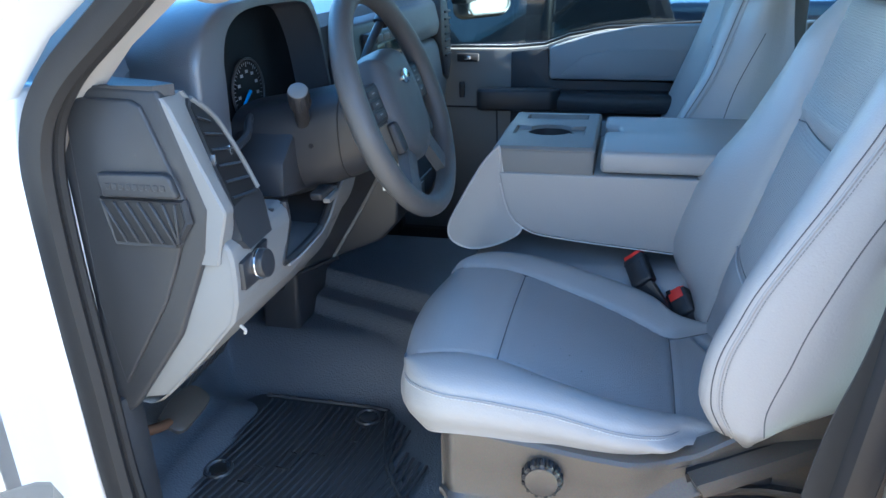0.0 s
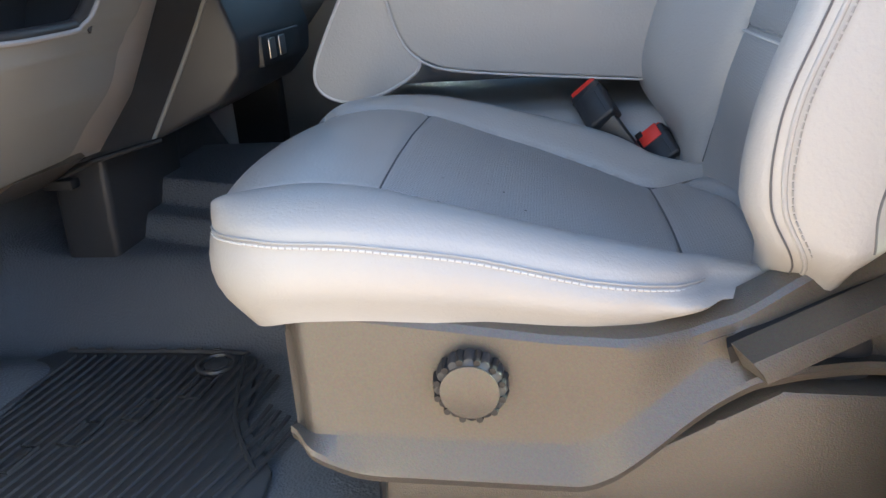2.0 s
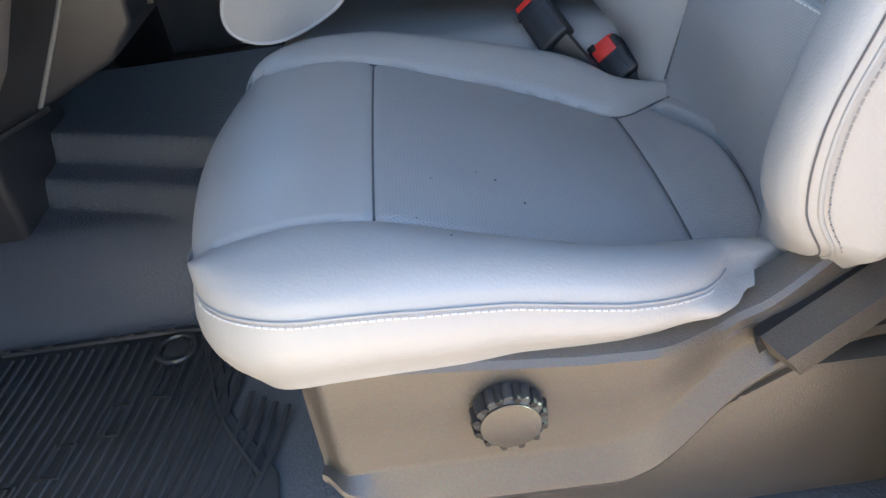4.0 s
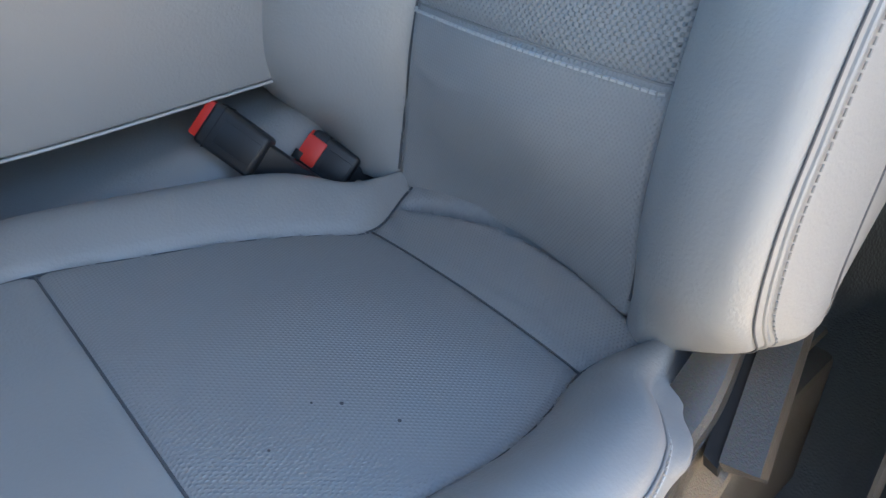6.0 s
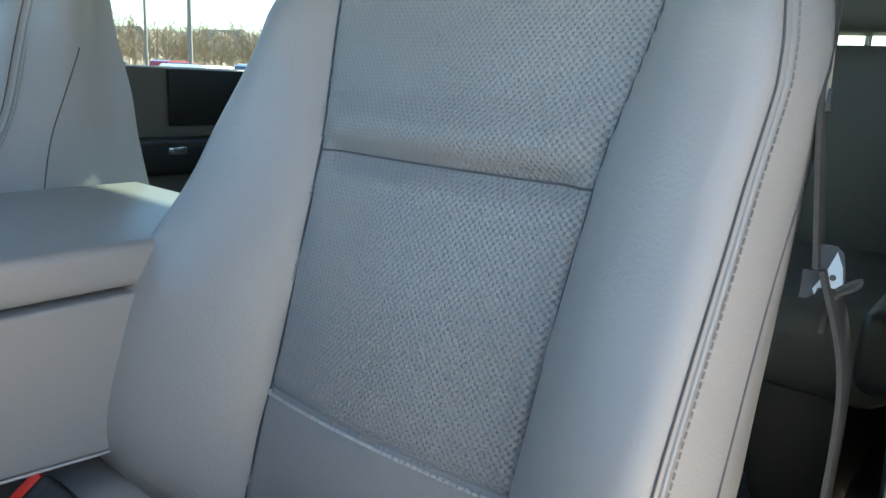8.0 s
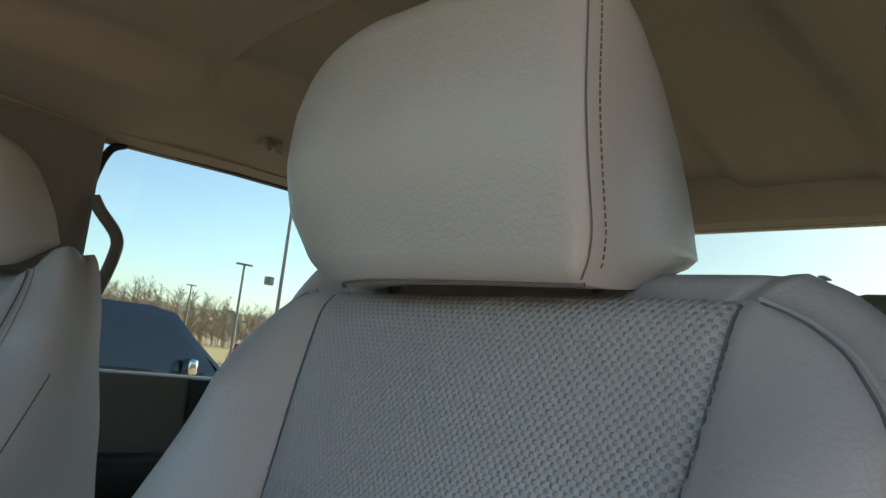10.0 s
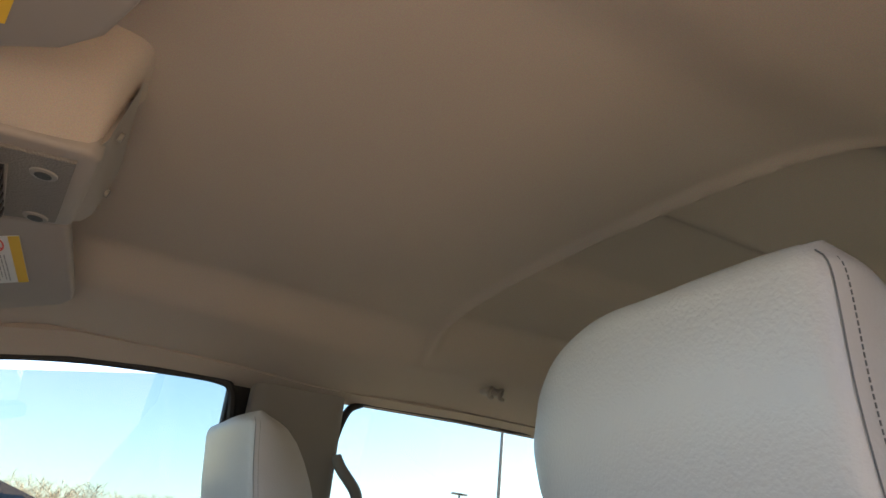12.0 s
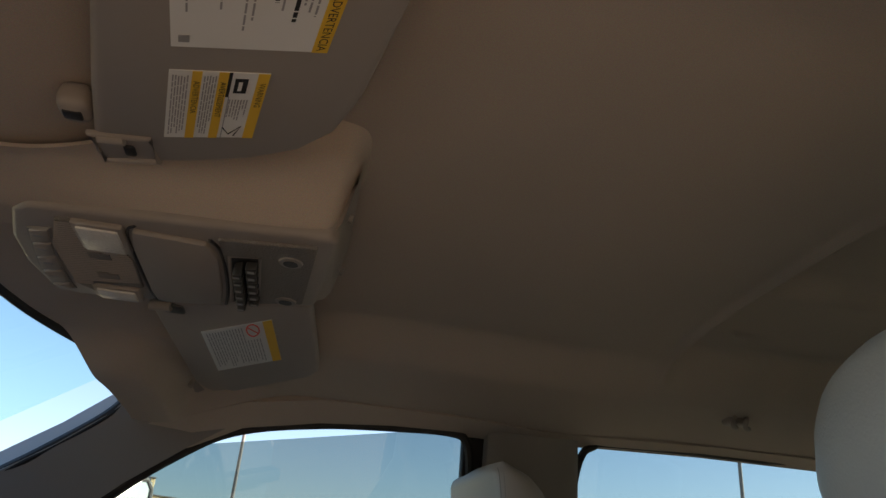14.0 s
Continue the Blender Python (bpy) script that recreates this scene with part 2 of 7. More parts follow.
def tube(pts, r, n=8, closed=False, bm=None, flat=1.0, up=(0, 0, 1)):
    """A round or flattened rod swept along points; r: a number or one for each point."""
    bm = bm or bmesh.new()
    pts = [Vector(p) for p in pts]
    k = len(pts)
    rings = []
    side = None
    for i, p in enumerate(pts):
        a, b = pts[(i - 1) % k if closed else max(0, i - 1)], pts[(i + 1) % k if closed else min(k - 1, i + 1)]
        d = (b - a).normalized()
        if side is None:
            side = d.cross(Vector(up))
            if side.length < 1e-3:
                side = d.cross(Vector((1, 0, 0)))
        side = (side - d * side.dot(d)).normalized()
        other = d.cross(side)
        q = r[i] if isinstance(r, (list, tuple)) else r
        rings.append([bm.verts.new(p + side * (q * math.cos(2 * math.pi * j / n)) + other * (q * flat * math.sin(2 * math.pi * j / n))) for j in range(n)])
    for i in range(k if closed else k - 1):
        a, b = rings[i], rings[(i + 1) % k]
        for j in range(n):
            bm.faces.new((a[j], a[(j + 1) % n], b[(j + 1) % n], b[j]))
    if not closed:
        bm.faces.new(rings[0][::-1])
        bm.faces.new(rings[-1])
    return bm


def loft(rings, caps=True, closed=True, bm=None):
    """A skin over rings of equally many points."""
    bm = bm or bmesh.new()
    vs = [[bm.verts.new(p) for p in ring] for ring in rings]
    n = len(vs[0])
    for a, b in zip(vs, vs[1:]):
        for j in range(n if closed else n - 1):
            bm.faces.new((a[j], a[(j + 1) % n], b[(j + 1) % n], b[j]))
    if caps:
        bm.faces.new(vs[0][::-1])
        bm.faces.new(vs[-1])
    return bm


def sheet(f, nu, nv, thick=0.0, normal=(0, 0, 1)):
    """A surface f(u, v) with u, v from 0 to 1, made thick against the given normal."""
    bm = bmesh.new()
    top = [[bm.verts.new(f(i / nu, j / nv)) for j in range(nv + 1)] for i in range(nu + 1)]
    for i in range(nu):
        for j in range(nv):
            bm.faces.new((top[i][j], top[i + 1][j], top[i + 1][j + 1], top[i][j + 1]))
    if thick:
        d = Vector(normal) * thick
        low = [[bm.verts.new(v.co - d) for v in row] for row in top]
        for i in range(nu):
            for j in range(nv):
                bm.faces.new((low[i][j], low[i][j + 1], low[i + 1][j + 1], low[i + 1][j]))
        for i in range(nu):
            for j in (0, nv):
                bm.faces.new((top[i][j], top[i + 1][j], low[i + 1][j], low[i][j]))
        for j in range(nv):
            for i in (0, nu):
                bm.faces.new((top[i][j], top[i][j + 1], low[i][j + 1], low[i][j]))
    return bm


def ramp(x, table):
    """Smooth value at x from pairs (x, value)."""
    if x <= table[0][0]:
        return table[0][1]
    for (a, va), (b, vb) in zip(table, table[1:]):
        if x <= b:
            t = (x - a) / (b - a)
            return va + (vb - va) * t
    return table[-1][1]


def soft(x, table, w=0.02):
    return (ramp(x - w, table) + ramp(x - w / 2, table) + ramp(x, table) + ramp(x + w / 2, table) + ramp(x + w, table)) / 5


def disc(center, normal, r, depth, n=24, bevel=0.0, r2=None):
    """A short cylinder, its axis along normal, ending at center + normal * depth."""
    bm = bmesh.new()
    d = Vector(normal).normalized()
    m = Matrix.Translation(Vector(center) + d * depth / 2) @ d.to_track_quat("Z", "Y").to_matrix().to_4x4()
    bmesh.ops.create_cone(bm, cap_ends=True, segments=n, radius1=r, radius2=r if r2 is None else r2, depth=depth, matrix=m)
    if bevel:
        es = [e for e in bm.edges if len(e.link_faces) == 2 and e.calc_face_angle(0) > 1.0]
        bmesh.ops.bevel(bm, geom=es, offset=bevel, segments=2, profile=0.5, affect="EDGES")
    return bm


def join(*bms):
    out = bmesh.new()
    for b in bms:
        me = bpy.data.meshes.new("tmp")
        b.to_mesh(me)
        b.free()
        out.from_mesh(me)
        bpy.data.meshes.remove(me)
    return out

# ---- cab shell ----
def smooth01(x, a, b):
    t = min(1.0, max(0.0, (x - a) / (b - a)))
    return t * t * (3 - 2 * t)


def floor_z(x, y):
    edge = y - (-0.06 + (-0.353 - x) * 0.364)
    plateau = (0.155 * smooth01(edge, -0.15, -0.07) + 0.045 * smooth01(edge, -0.022, 0.0)) * smooth01(0.33 - y, 0.0, 0.05) * (0.55 + 0.45 * smooth01(x, -0.635, -0.600))
    hump = 0.115 * smooth01(0.36 - abs(y - 0.05), 0.0, 0.16)
    toe = 0.55 * smooth01(-x, 0.66, 1.05)
    rest = 0.035 * smooth01(-x, 0.55, 0.66) * smooth01(-y, 0.30, 0.40)
    return max(max(plateau, hump), toe) + rest + 0.25 * min(max(plateau, hump), toe) - 0.02 * smooth01(abs(y), 0.70, 0.80)


solid("floor", sheet(lambda u, v: (-1.05 + 2.75 * u, -0.80 + 1.66 * v, floor_z(-1.05 + 2.75 * u, -0.80 + 1.66 * v)), 340, 260, 0.03),
      FLOORV, "black pebbled vinyl cab floor with a raised tunnel", "floor", "structure")
solid("wall_firewall", rbox((-1.10, -0.84, -0.1), (-1.02, 0.84, 0.95), 0.01), DARKER, "black firewall under the dashboard", "wall", "structure")


def liner_z(x, y):
    a = abs(y)
    k = 0.048 if y > 0 else 0.018
    z = 1.300 - k * smooth01(a, 0.38, 0.50) - (0.076 - k) * smooth01(a, 0.42, 0.74) - 0.085 * smooth01(-x, -0.06, 0.24)
    xc = 0.668 + 0.20 * y * y
    rec = smooth01(x, xc, xc + 0.018)
    z += rec * (0.036 * (1 - smooth01(a, 0.385, 0.455)) + 0.026 * (1 - smooth01(a, 0.10, 0.155)))
    z -= 0.008 * math.exp(-((x - xc + 0.005) / 0.010) ** 2) * (1 - smooth01(a, 0.40, 0.5))
    z -= 0.075 * smooth01(x, 1.25, 1.62)
    z -= 0.012 * math.exp(-((x - 0.60) / 0.16) ** 2) * smooth01(a, 0.3, 0.55)
    nest = smooth01(y, 0.10, 0.16) * (1 - smooth01(y, 0.66, 0.71)) * smooth01(x, -0.19, -0.15) * (1 - smooth01(x, 0.08, 0.13))
    return z + nest * max(0.0, 1.226 - z)


HEADER = [(0.0, -0.362), (0.229, -0.354), (0.326, -0.338), (0.408, -0.310), (0.475, -0.280), (0.547, -0.262), (0.657, -0.247), (0.75, -0.250)]      # front edge of the headliner


def lx(u):
    return -0.262 + 1.90 * u


solid("ceiling", sheet(lambda u, v: (lx(u) + (0.262 + soft(abs(1.5 * v - 0.75), HEADER, 0.03)) * (1 - u) ** 6, -0.75 + 1.5 * v, liner_z(lx(u), -0.75 + 1.5 * v)), 320, 150, 0.012, (0, 0, -1)),
      LINER, "warm grey cloth headliner with a moulded recess", "headliner", "structure")


def bulge_at(u, v):
    """The cloth bulge that leads from the headliner down to the overhead console."""
    x, d = -0.285 + 0.43 * u, -0.055 + 0.130 * v
    y = -0.078 - 0.034 * smooth01(x, -0.22, 0.07) - d
    top = liner_z(max(x, -0.25), y) + 0.003
    width = 0.070 - 0.012 * smooth01(x, 0.0, 0.1)
    return x, y, top - (top - 1.199) * (1 - smooth01(d, -0.012, width)) * (1 - smooth01(x, 0.064, 0.100))


solid("ceiling_bulge", sheet(bulge_at, 90, 40, 0.004, (0, 0, -1)), LINER, "warm grey cloth bulge beside the overhead console", "headliner", "structure")
solid("roof", sheet(lambda u, v: (-0.30 + 2.0 * u, -0.86 + 1.72 * v, 1.40 - 0.07 * abs(2 * v - 1) ** 3 - 0.10 * (1 - u) ** 6), 24, 24, 0.02),
      WHITE, "white painted steel cab roof", "roof", "structure")


def bar(p, q, size_p, size_q, n=10, bow=(0, 0, 0)):
    """A tapering bar of rounded section from p to q; sizes along x and y."""
    rings = []
    p, q, bow = Vector(p), Vector(q), Vector(bow)
    for i in range(n + 1):
        t = i / n
        c = p.lerp(q, t) + bow * (4 * t * (1 - t))
        a, b = size_p[0] + (size_q[0] - size_p[0]) * t, size_p[1] + (size_q[1] - size_p[1]) * t
        ring = []
        for k in range(16):
            g = 2 * math.pi * k / 16
            cx, cy = math.cos(g), math.sin(g)
            ring.append(c + Vector((a / 2 * math.copysign(abs(cx) ** 0.5, cx), b / 2 * math.copysign(abs(cy) ** 0.5, cy), 0)))
        rings.append(ring)
    return loft(rings)


def extr(poly, y0, y1, r=0.004):
    return prism(poly, y0, y1, "y", r)


# right side: pillars, rails
def right_side():
    a = thing("wall_right_pillars", "grey trimmed roof pillars and rail on the passenger side", "pillar trim", (0.5, 0.78, 0.7), kind="structure")
    part("b_pillar", bar((0.57, 0.845, 0.0), (0.553, 0.765, 1.24), (0.25, 0.09), (0.205, 0.07), bow=(0, 0.012, 0)), TRIM, a, "light grey centre pillar trim")
    part("a_pillar", loft([[(x0, y0, z0), (x1, y1, z1), (x1 - 0.01, y1 + 0.06, z1 + 0.03), (x0 - 0.02, y0 + 0.07, z0 + 0.05)] for x0, y0, z0, x1, y1, z1 in (
        (-0.85, 0.72, 0.77, -0.60, 0.80, 0.74), (-0.60, 0.70, 0.918, -0.40, 0.775, 0.90), (-0.441, 0.682, 1.026, -0.30, 0.755, 0.985), (-0.362, 0.680, 1.081, -0.246, 0.75, 1.033), (-0.281, 0.675, 1.147, -0.180, 0.745, 1.082), (-0.247, 0.662, 1.192, -0.142, 0.74, 1.110), (-0.17, 0.64, 1.235, -0.06, 0.738, 1.165))]),
        TRIM, a, "grey windscreen pillar trim")
    part("roof_rail", loft([[(x, 0.70, liner_z(x, 0.70) - 0.004), (x, 0.742, z), (x, 0.775, z - 0.008), (x, 0.86, z + 0.1), (x, 0.74, 1.33)] for x, z in (
        (-0.22, 1.10), (-0.142, 1.118), (-0.05, 1.162), (0.10, 1.188), (0.25, 1.200), (0.40, 1.205), (0.55, 1.205), (0.70, 1.212), (0.95, 1.219), (1.25, 1.219), (1.45, 1.20), (1.66, 1.17))]),
        LINER, a, "cloth covered roof rail over the door windows")
    part("pillar_seal", rbox((0.408, 0.785, 0.80), (0.475, 0.815, 1.21), 0.006, 2), SEAL, a, "black door seal")
    part("c_pillar", bar((1.56, 0.83, 0.0), (1.50, 0.76, 1.25), (0.28, 0.10), (0.30, 0.08)), TRIM, a, "grey rear pillar trim")
    part("kick_panel", rbox((-1.02, 0.79, -0.03), (-0.60, 0.90, 0.80), 0.012), DARK, a, "charcoal kick panel")
    part("sill", prism([(0.78, -0.03), (0.80, 0.025), (0.99, 0.03), (0.99, -0.25), (0.80, -0.27)], -0.75, 1.70, "x", 0.01), DARK, a, "charcoal sill plate")
    part("grab_handle", tube(catmull([(0.655, 0.755, 1.085), (0.668, 0.745, 1.06), (0.705, 0.738, 1.015), (0.706, 0.738, 0.97), (0.685, 0.745, 0.89), (0.66, 0.76, 0.86)], 6), 0.0125, 10), MID, a, "grey plastic grab handle")


right_side()


def door_right_front():
    d = thing("front_passenger_door", "closed front passenger door with blue-grey trim panel", "door", (0.0, 0.83, 0.05))
    lower = [(-0.62, 0.0), (0.46, 0.0), (0.46, 0.70), (0.40, 0.735), (0.10, 0.722), (-0.02, 0.70), (-0.10, 0.672), (-0.20, 0.664), (-0.62, 0.664)]
    part("panel", extr(lower, 0.838, 0.90, 0.008), MID, d, "grey plastic door panel")
    part("outer_skin", rbox((-0.64, 0.93, -0.1), (0.47, 0.99, 0.64), 0.015), WHITE, d, "white painted outer skin")
    part("dark_insert", extr([(-0.215, 0.02), (0.46, 0.02), (0.46, 0.56), (-0.075, 0.565), (-0.085, 0.668), (-0.205, 0.655)], 0.826, 0.842, 0.004), DARK, d, "charcoal insert panel")
    part("upper_pad", extr([(-0.078, 0.57), (0.46, 0.565), (0.46, 0.735), (0.40, 0.74), (0.20, 0.735), (0.06, 0.712), (-0.02, 0.69), (-0.078, 0.672)], 0.80, 0.845, 0.012), PADGREY, d, "blue-grey padded upper trim")
    part("pad_recess", extr([(-0.04, 0.585), (0.44, 0.58), (0.45, 0.665), (0.12, 0.665), (0.03, 0.645)], 0.796, 0.806, 0.004), PADGREY, d)
    part("armrest", rbox((-0.07, 0.725, 0.475), (0.46, 0.84, 0.535), 0.02, 3), DARK, d, "charcoal padded armrest")
    part("armrest_ledge", rbox((-0.07, 0.72, 0.40), (0.46, 0.84, 0.455), 0.015, 2), PADGREY, d)
    part("pull_handle", prism([(-0.300, 0.705), (-0.285, 0.69), (-0.06, 0.70), (-0.03, 0.74), (-0.06, 0.765), (-0.27, 0.745), (-0.30, 0.73)], 0.485, 0.552, "z", 0.008), DARKER, d, "black horizontal pull handle")
    part("switch", rbox((-0.39, 0.829, 0.620), (-0.315, 0.841, 0.648), 0.005), DARKER, d, "black lock switch plate")
    part("switch_lever", rbox((-0.365, 0.823, 0.627), (-0.34, 0.832, 0.641), 0.003), CHROME, d, "chrome lock lever")
    part("handle_cup", rbox((-0.385, 0.829, 0.50), (-0.365, 0.841, 0.555), 0.005), DARKER, d)
    part("speaker_line", tube([(-0.58, 0.836, 0.47), (-0.27, 0.836, 0.47), (-0.255, 0.836, 0.455), (-0.25, 0.836, 0.10)], 0.003, 6), DARK, d)
    part("lock_knob", disc((0.385, 0.83, 0.735), (0, 0, 1), 0.005, 0.035, 10, 0.001), DARKER, d, "black lock knob")
    part("glass_seal", extr([(-0.62, 0.660), (-0.20, 0.660), (-0.10, 0.669), (-0.02, 0.697), (0.10, 0.720), (0.40, 0.733), (0.46, 0.70), (0.46, 0.72), (0.40, 0.745), (0.10, 0.731), (-0.02, 0.708), (-0.10, 0.680), (-0.20, 0.672), (-0.62, 0.672)], 0.855, 0.885, 0.002), SEAL, d, "black window seal")
    g = part("window_glass", loft([[(-0.60, 0.872, 0.66), (-0.60, 0.876, 0.66), (0.45, 0.876, 0.72), (0.45, 0.872, 0.72)], [(-0.15, 0.79, 1.12), (-0.15, 0.794, 1.12), (0.43, 0.784, 1.22), (0.43, 0.78, 1.22)]]), GLASS, d, "clear window glass")
    g.visible_shadow = False
    part("window_frame", tube(catmull([(-0.56, 0.862, 0.70), (-0.30, 0.80, 0.985), (-0.15, 0.775, 1.106), (-0.05, 0.765, 1.156), (0.10, 0.762, 1.184), (0.25, 0.762, 1.196), (0.375, 0.765, 1.200), (0.412, 0.768, 1.182), (0.424, 0.775, 1.12), (0.435, 0.80, 1.0), (0.45, 0.85, 0.72)], 6), 0.0095, 8), SEAL, d, "black window frame seal")
    return d


door_right_front()


def door_rear(sgn):
    y = lambda a: sgn * a
    d = thing("rear_door", "closed rear door with grey trim panel" if sgn > 0 else "closed rear door on the driver side with grey trim", "door", (1.05, y(0.83), 0.05), "rear doors")
    part("panel", extr([(0.68, 0.02), (1.42, 0.02), (1.42, 0.742), (0.68, 0.742)], *sorted((y(0.835), y(0.90))), 0.01), MID, d, "grey plastic door panel")
    part("outer_skin", rbox((0.55, min(y(0.93), y(0.99)), -0.1), (1.65, max(y(0.93), y(0.99)), 0.70), 0.015), WHITE, d, "white painted outer skin")
    part("dark_insert", extr([(0.96, 0.60), (1.42, 0.60), (1.42, 0.738), (0.96, 0.738)], *sorted((y(0.822), y(0.84))), 0.004), DARKER, d, "black upper trim")
    part("armrest", rbox((0.70, min(y(0.74), y(0.84)), 0.49), (1.40, max(y(0.74), y(0.84)), 0.575), 0.02, 3), DARKER, d, "black armrest")
    part("handle", rbox((0.90, min(y(0.735), y(0.76)), 0.54), (0.95, max(y(0.735), y(0.76)), 0.56), 0.004), CHROME, d, "chrome door handle")
    g = part("window_glass", loft([[(0.68, y(0.872), 0.74), (0.68, y(0.876), 0.74), (1.42, y(0.876), 0.74), (1.42, y(0.872), 0.74)], [(0.66, y(0.79), 1.23), (0.66, y(0.794), 1.23), (1.40, y(0.794), 1.23), (1.40, y(0.79), 1.23)]]), TINTED, d, "clear window glass")
    part("window_frame", tube(catmull([(0.66, y(0.86), 0.72), (0.655, y(0.80), 1.0), (0.652, y(0.775), 1.11), (0.668, y(0.767), 1.182), (0.695, y(0.765), 1.206), (0.745, y(0.763), 1.216), (1.1, y(0.762), 1.219), (1.38, y(0.765), 1.20), (1.42, y(0.86), 0.72)], 6), 0.0085, 8), SEAL, d, "black window frame seal")


door_rear(1)
door_rear(-1)


def rear_wall():
    w = thing("wall_rear", "grey trimmed rear cab wall with a wide back window", "wall", (1.66, 0, 0.0), kind="structure")
    part("lower_panel", rbox((1.63, -0.86, 0.0), (1.70, 0.86, 0.80), 0.01), TRIM, w, "grey lower trim")
    part("upper_panel", rbox((1.60, -0.86, 1.186), (1.70, 0.86, 1.34), 0.02), LINER, w, "cloth header above the back window")
    for s in (-1, 1):
        part("side_panel", rbox((1.61, min(s * 0.70, s * 0.86), 0.78), (1.70, max(s * 0.70, s * 0.86), 1.2), 0.02), TRIM, w)
    g = part("back_glass", rbox((1.655, -0.71, 0.79), (1.66, 0.71, 1.20), 0), BACKGLASS, w, "clear back window glass")
    part("glass_seal", tube([(1.645, -0.69, 0.81), (1.645, 0.69, 0.81), (1.645, 0.69, 1.194), (1.645, -0.69, 1.194)], 0.009, 8, closed=True), SEAL, w, "black window seal")


rear_wall()


def windscreen():
    w = thing("window_windscreen", "clear sloping windscreen with a black edge band", "windscreen", (-0.6, 0, 0.9), kind="structure")
    g = part("glass", sheet(lambda u, v: (-0.98 + 0.70 * u - 0.10 * (1 - (2 * v - 1) ** 2), -0.78 + 1.56 * v + (0.5 - v) * 0.18 * u, 0.80 + 0.44 * u + 0.02 * u * (1 - (2 * v - 1) ** 2)), 12, 16), WSCREEN, w, "clear glass")
    g.visible_shadow = False
    part("edge_band", tube([(soft(abs(y), HEADER, 0.03) - 0.012, y, 1.222 - 0.017 * (y / 0.66) ** 2) for y in np.linspace(-0.665, 0.665, 41)], 0.010, 8), SEAL, w, "black edge band")
    part("side_band", tube(catmull([(-0.253, 0.655, 1.205), (-0.260, 0.676, 1.180), (-0.292, 0.685, 1.140), (-0.370, 0.69, 1.078), (-0.455, 0.695, 1.018), (-0.72, 0.73, 0.85)], 5), 0.010, 8), SEAL, w)
    part("side_band", tube([(-0.24, -0.66, 1.205), (-0.48, -0.70, 1.05), (-0.72, -0.73, 0.88)], 0.012, 8), SEAL, w)


windscreen()


# left side: open front doorway
def left_side():
    a = thing("wall_left_pillars", "white painted door opening with black rubber seals", "door frame", (0.5, -0.86, 0.0), kind="structure")
    part("hinge_pillar", prism([(-0.75, -0.99), (-0.615, -0.985), (-0.60, -0.90), (-0.565, -0.855), (-0.555, -0.815), (-0.75, -0.80)], -0.30, 0.82, "z", 0.012), WHITE, a, "white painted hinge pillar")
    part("a_pillar_skin", loft([[(x, -0.86, z), (x - 0.02, -0.93, z + 0.01), (x - 0.13, -0.92, z + 0.05), (x - 0.16, -0.80, z + 0.06)] for x, z in ((-0.60, 0.70), (-0.575, 0.80), (-0.50, 0.88), (-0.38, 0.965), (-0.20, 1.10), (-0.05, 1.20), (0.15, 1.26))]), WHITE, a, "white painted windscreen pillar")
    part("a_pillar_trim", loft([[(x, -0.855, z), (x + 0.035, -0.80, z - 0.012), (x - 0.01, -0.745, z + 0.03), (x - 0.10, -0.72, z + 0.07)] for x, z in ((-0.60, 0.70), (-0.545, 0.80), (-0.47, 0.875), (-0.36, 0.955), (-0.18, 1.085), (-0.03, 1.18), (0.15, 1.235))]), TRIM, a, "grey windscreen pillar trim")
    part("grab_handle", tube(catmull([(-0.385, -0.785, 0.955), (-0.355, -0.765, 0.930), (-0.325, -0.757, 0.926), (-0.28, -0.755, 0.948), (-0.23, -0.755, 0.985), (-0.14, -0.765, 1.06), (-0.10, -0.78, 1.11)], 6), 0.016, 12), TRIM, a, "grey grab handle")
    seal = catmull([(-0.50, -0.862, -0.02), (-0.55, -0.862, 0.14), (-0.562, -0.862, 0.40), (-0.568, -0.862, 0.62), (-0.558, -0.862, 0.74), (-0.515, -0.862, 0.82), (-0.42, -0.862, 0.90), (-0.24, -0.862, 1.04), (-0.05, -0.86, 1.17), (0.10, -0.86, 1.215), (0.35, -0.86, 1.22), (0.455, -0.86, 1.17), (0.485, -0.862, 1.0), (0.480, -0.862, 0.76), (0.475, -0.862, 0.55), (0.455, -0.862, 0.33), (0.44, -0.862, 0.10), (0.41, -0.862, 0.0), (0.34, -0.862, -0.03)], 6, closed=True)
    part("door_seal", tube(seal, 0.017, 8, closed=True, flat=1.3), SEAL, a, "black rubber door seal")
    inner = [Vector((p.x * 0.985 + 0.002, -0.838, (p.z - 0.6) * 0.98 + 0.6)) for p in seal]
    part("seal_flange", tube(inner, 0.010, 8, closed=True), SEAL, a, "charcoal seal lip")
    part("b_pillar_skin", prism([(0.50, -0.80), (0.49, -0.86), (0.51, -0.955), (0.60, -0.99), (0.74, -0.99), (0.74, -0.80)], -0.30, 1.22, "z", 0.012), WHITE, a, "white painted centre pillar")
    part("b_pillar_trim", loft([[(x0, y, z), (x0 + 0.02, y + 0.015, z), (0.74, y + 0.015, z), (0.74, -0.84, z), (0.50, -0.85, z), (0.478, -0.843, z)] for x0, y, z in ((0.492, -0.815, 0.0), (0.495, -0.815, 0.45), (0.515, -0.80, 0.7), (0.55, -0.765, 0.95), (0.585, -0.735, 1.23))]), DARK, a, "charcoal centre pillar trim")
    part("rocker", prism([(-0.80, -0.27), (-0.99, -0.25), (-0.99, -0.04), (-0.87, -0.028), (-0.79, -0.022)], -0.75, 1.70, "x", 0.012), WHITE, a, "white painted sill")
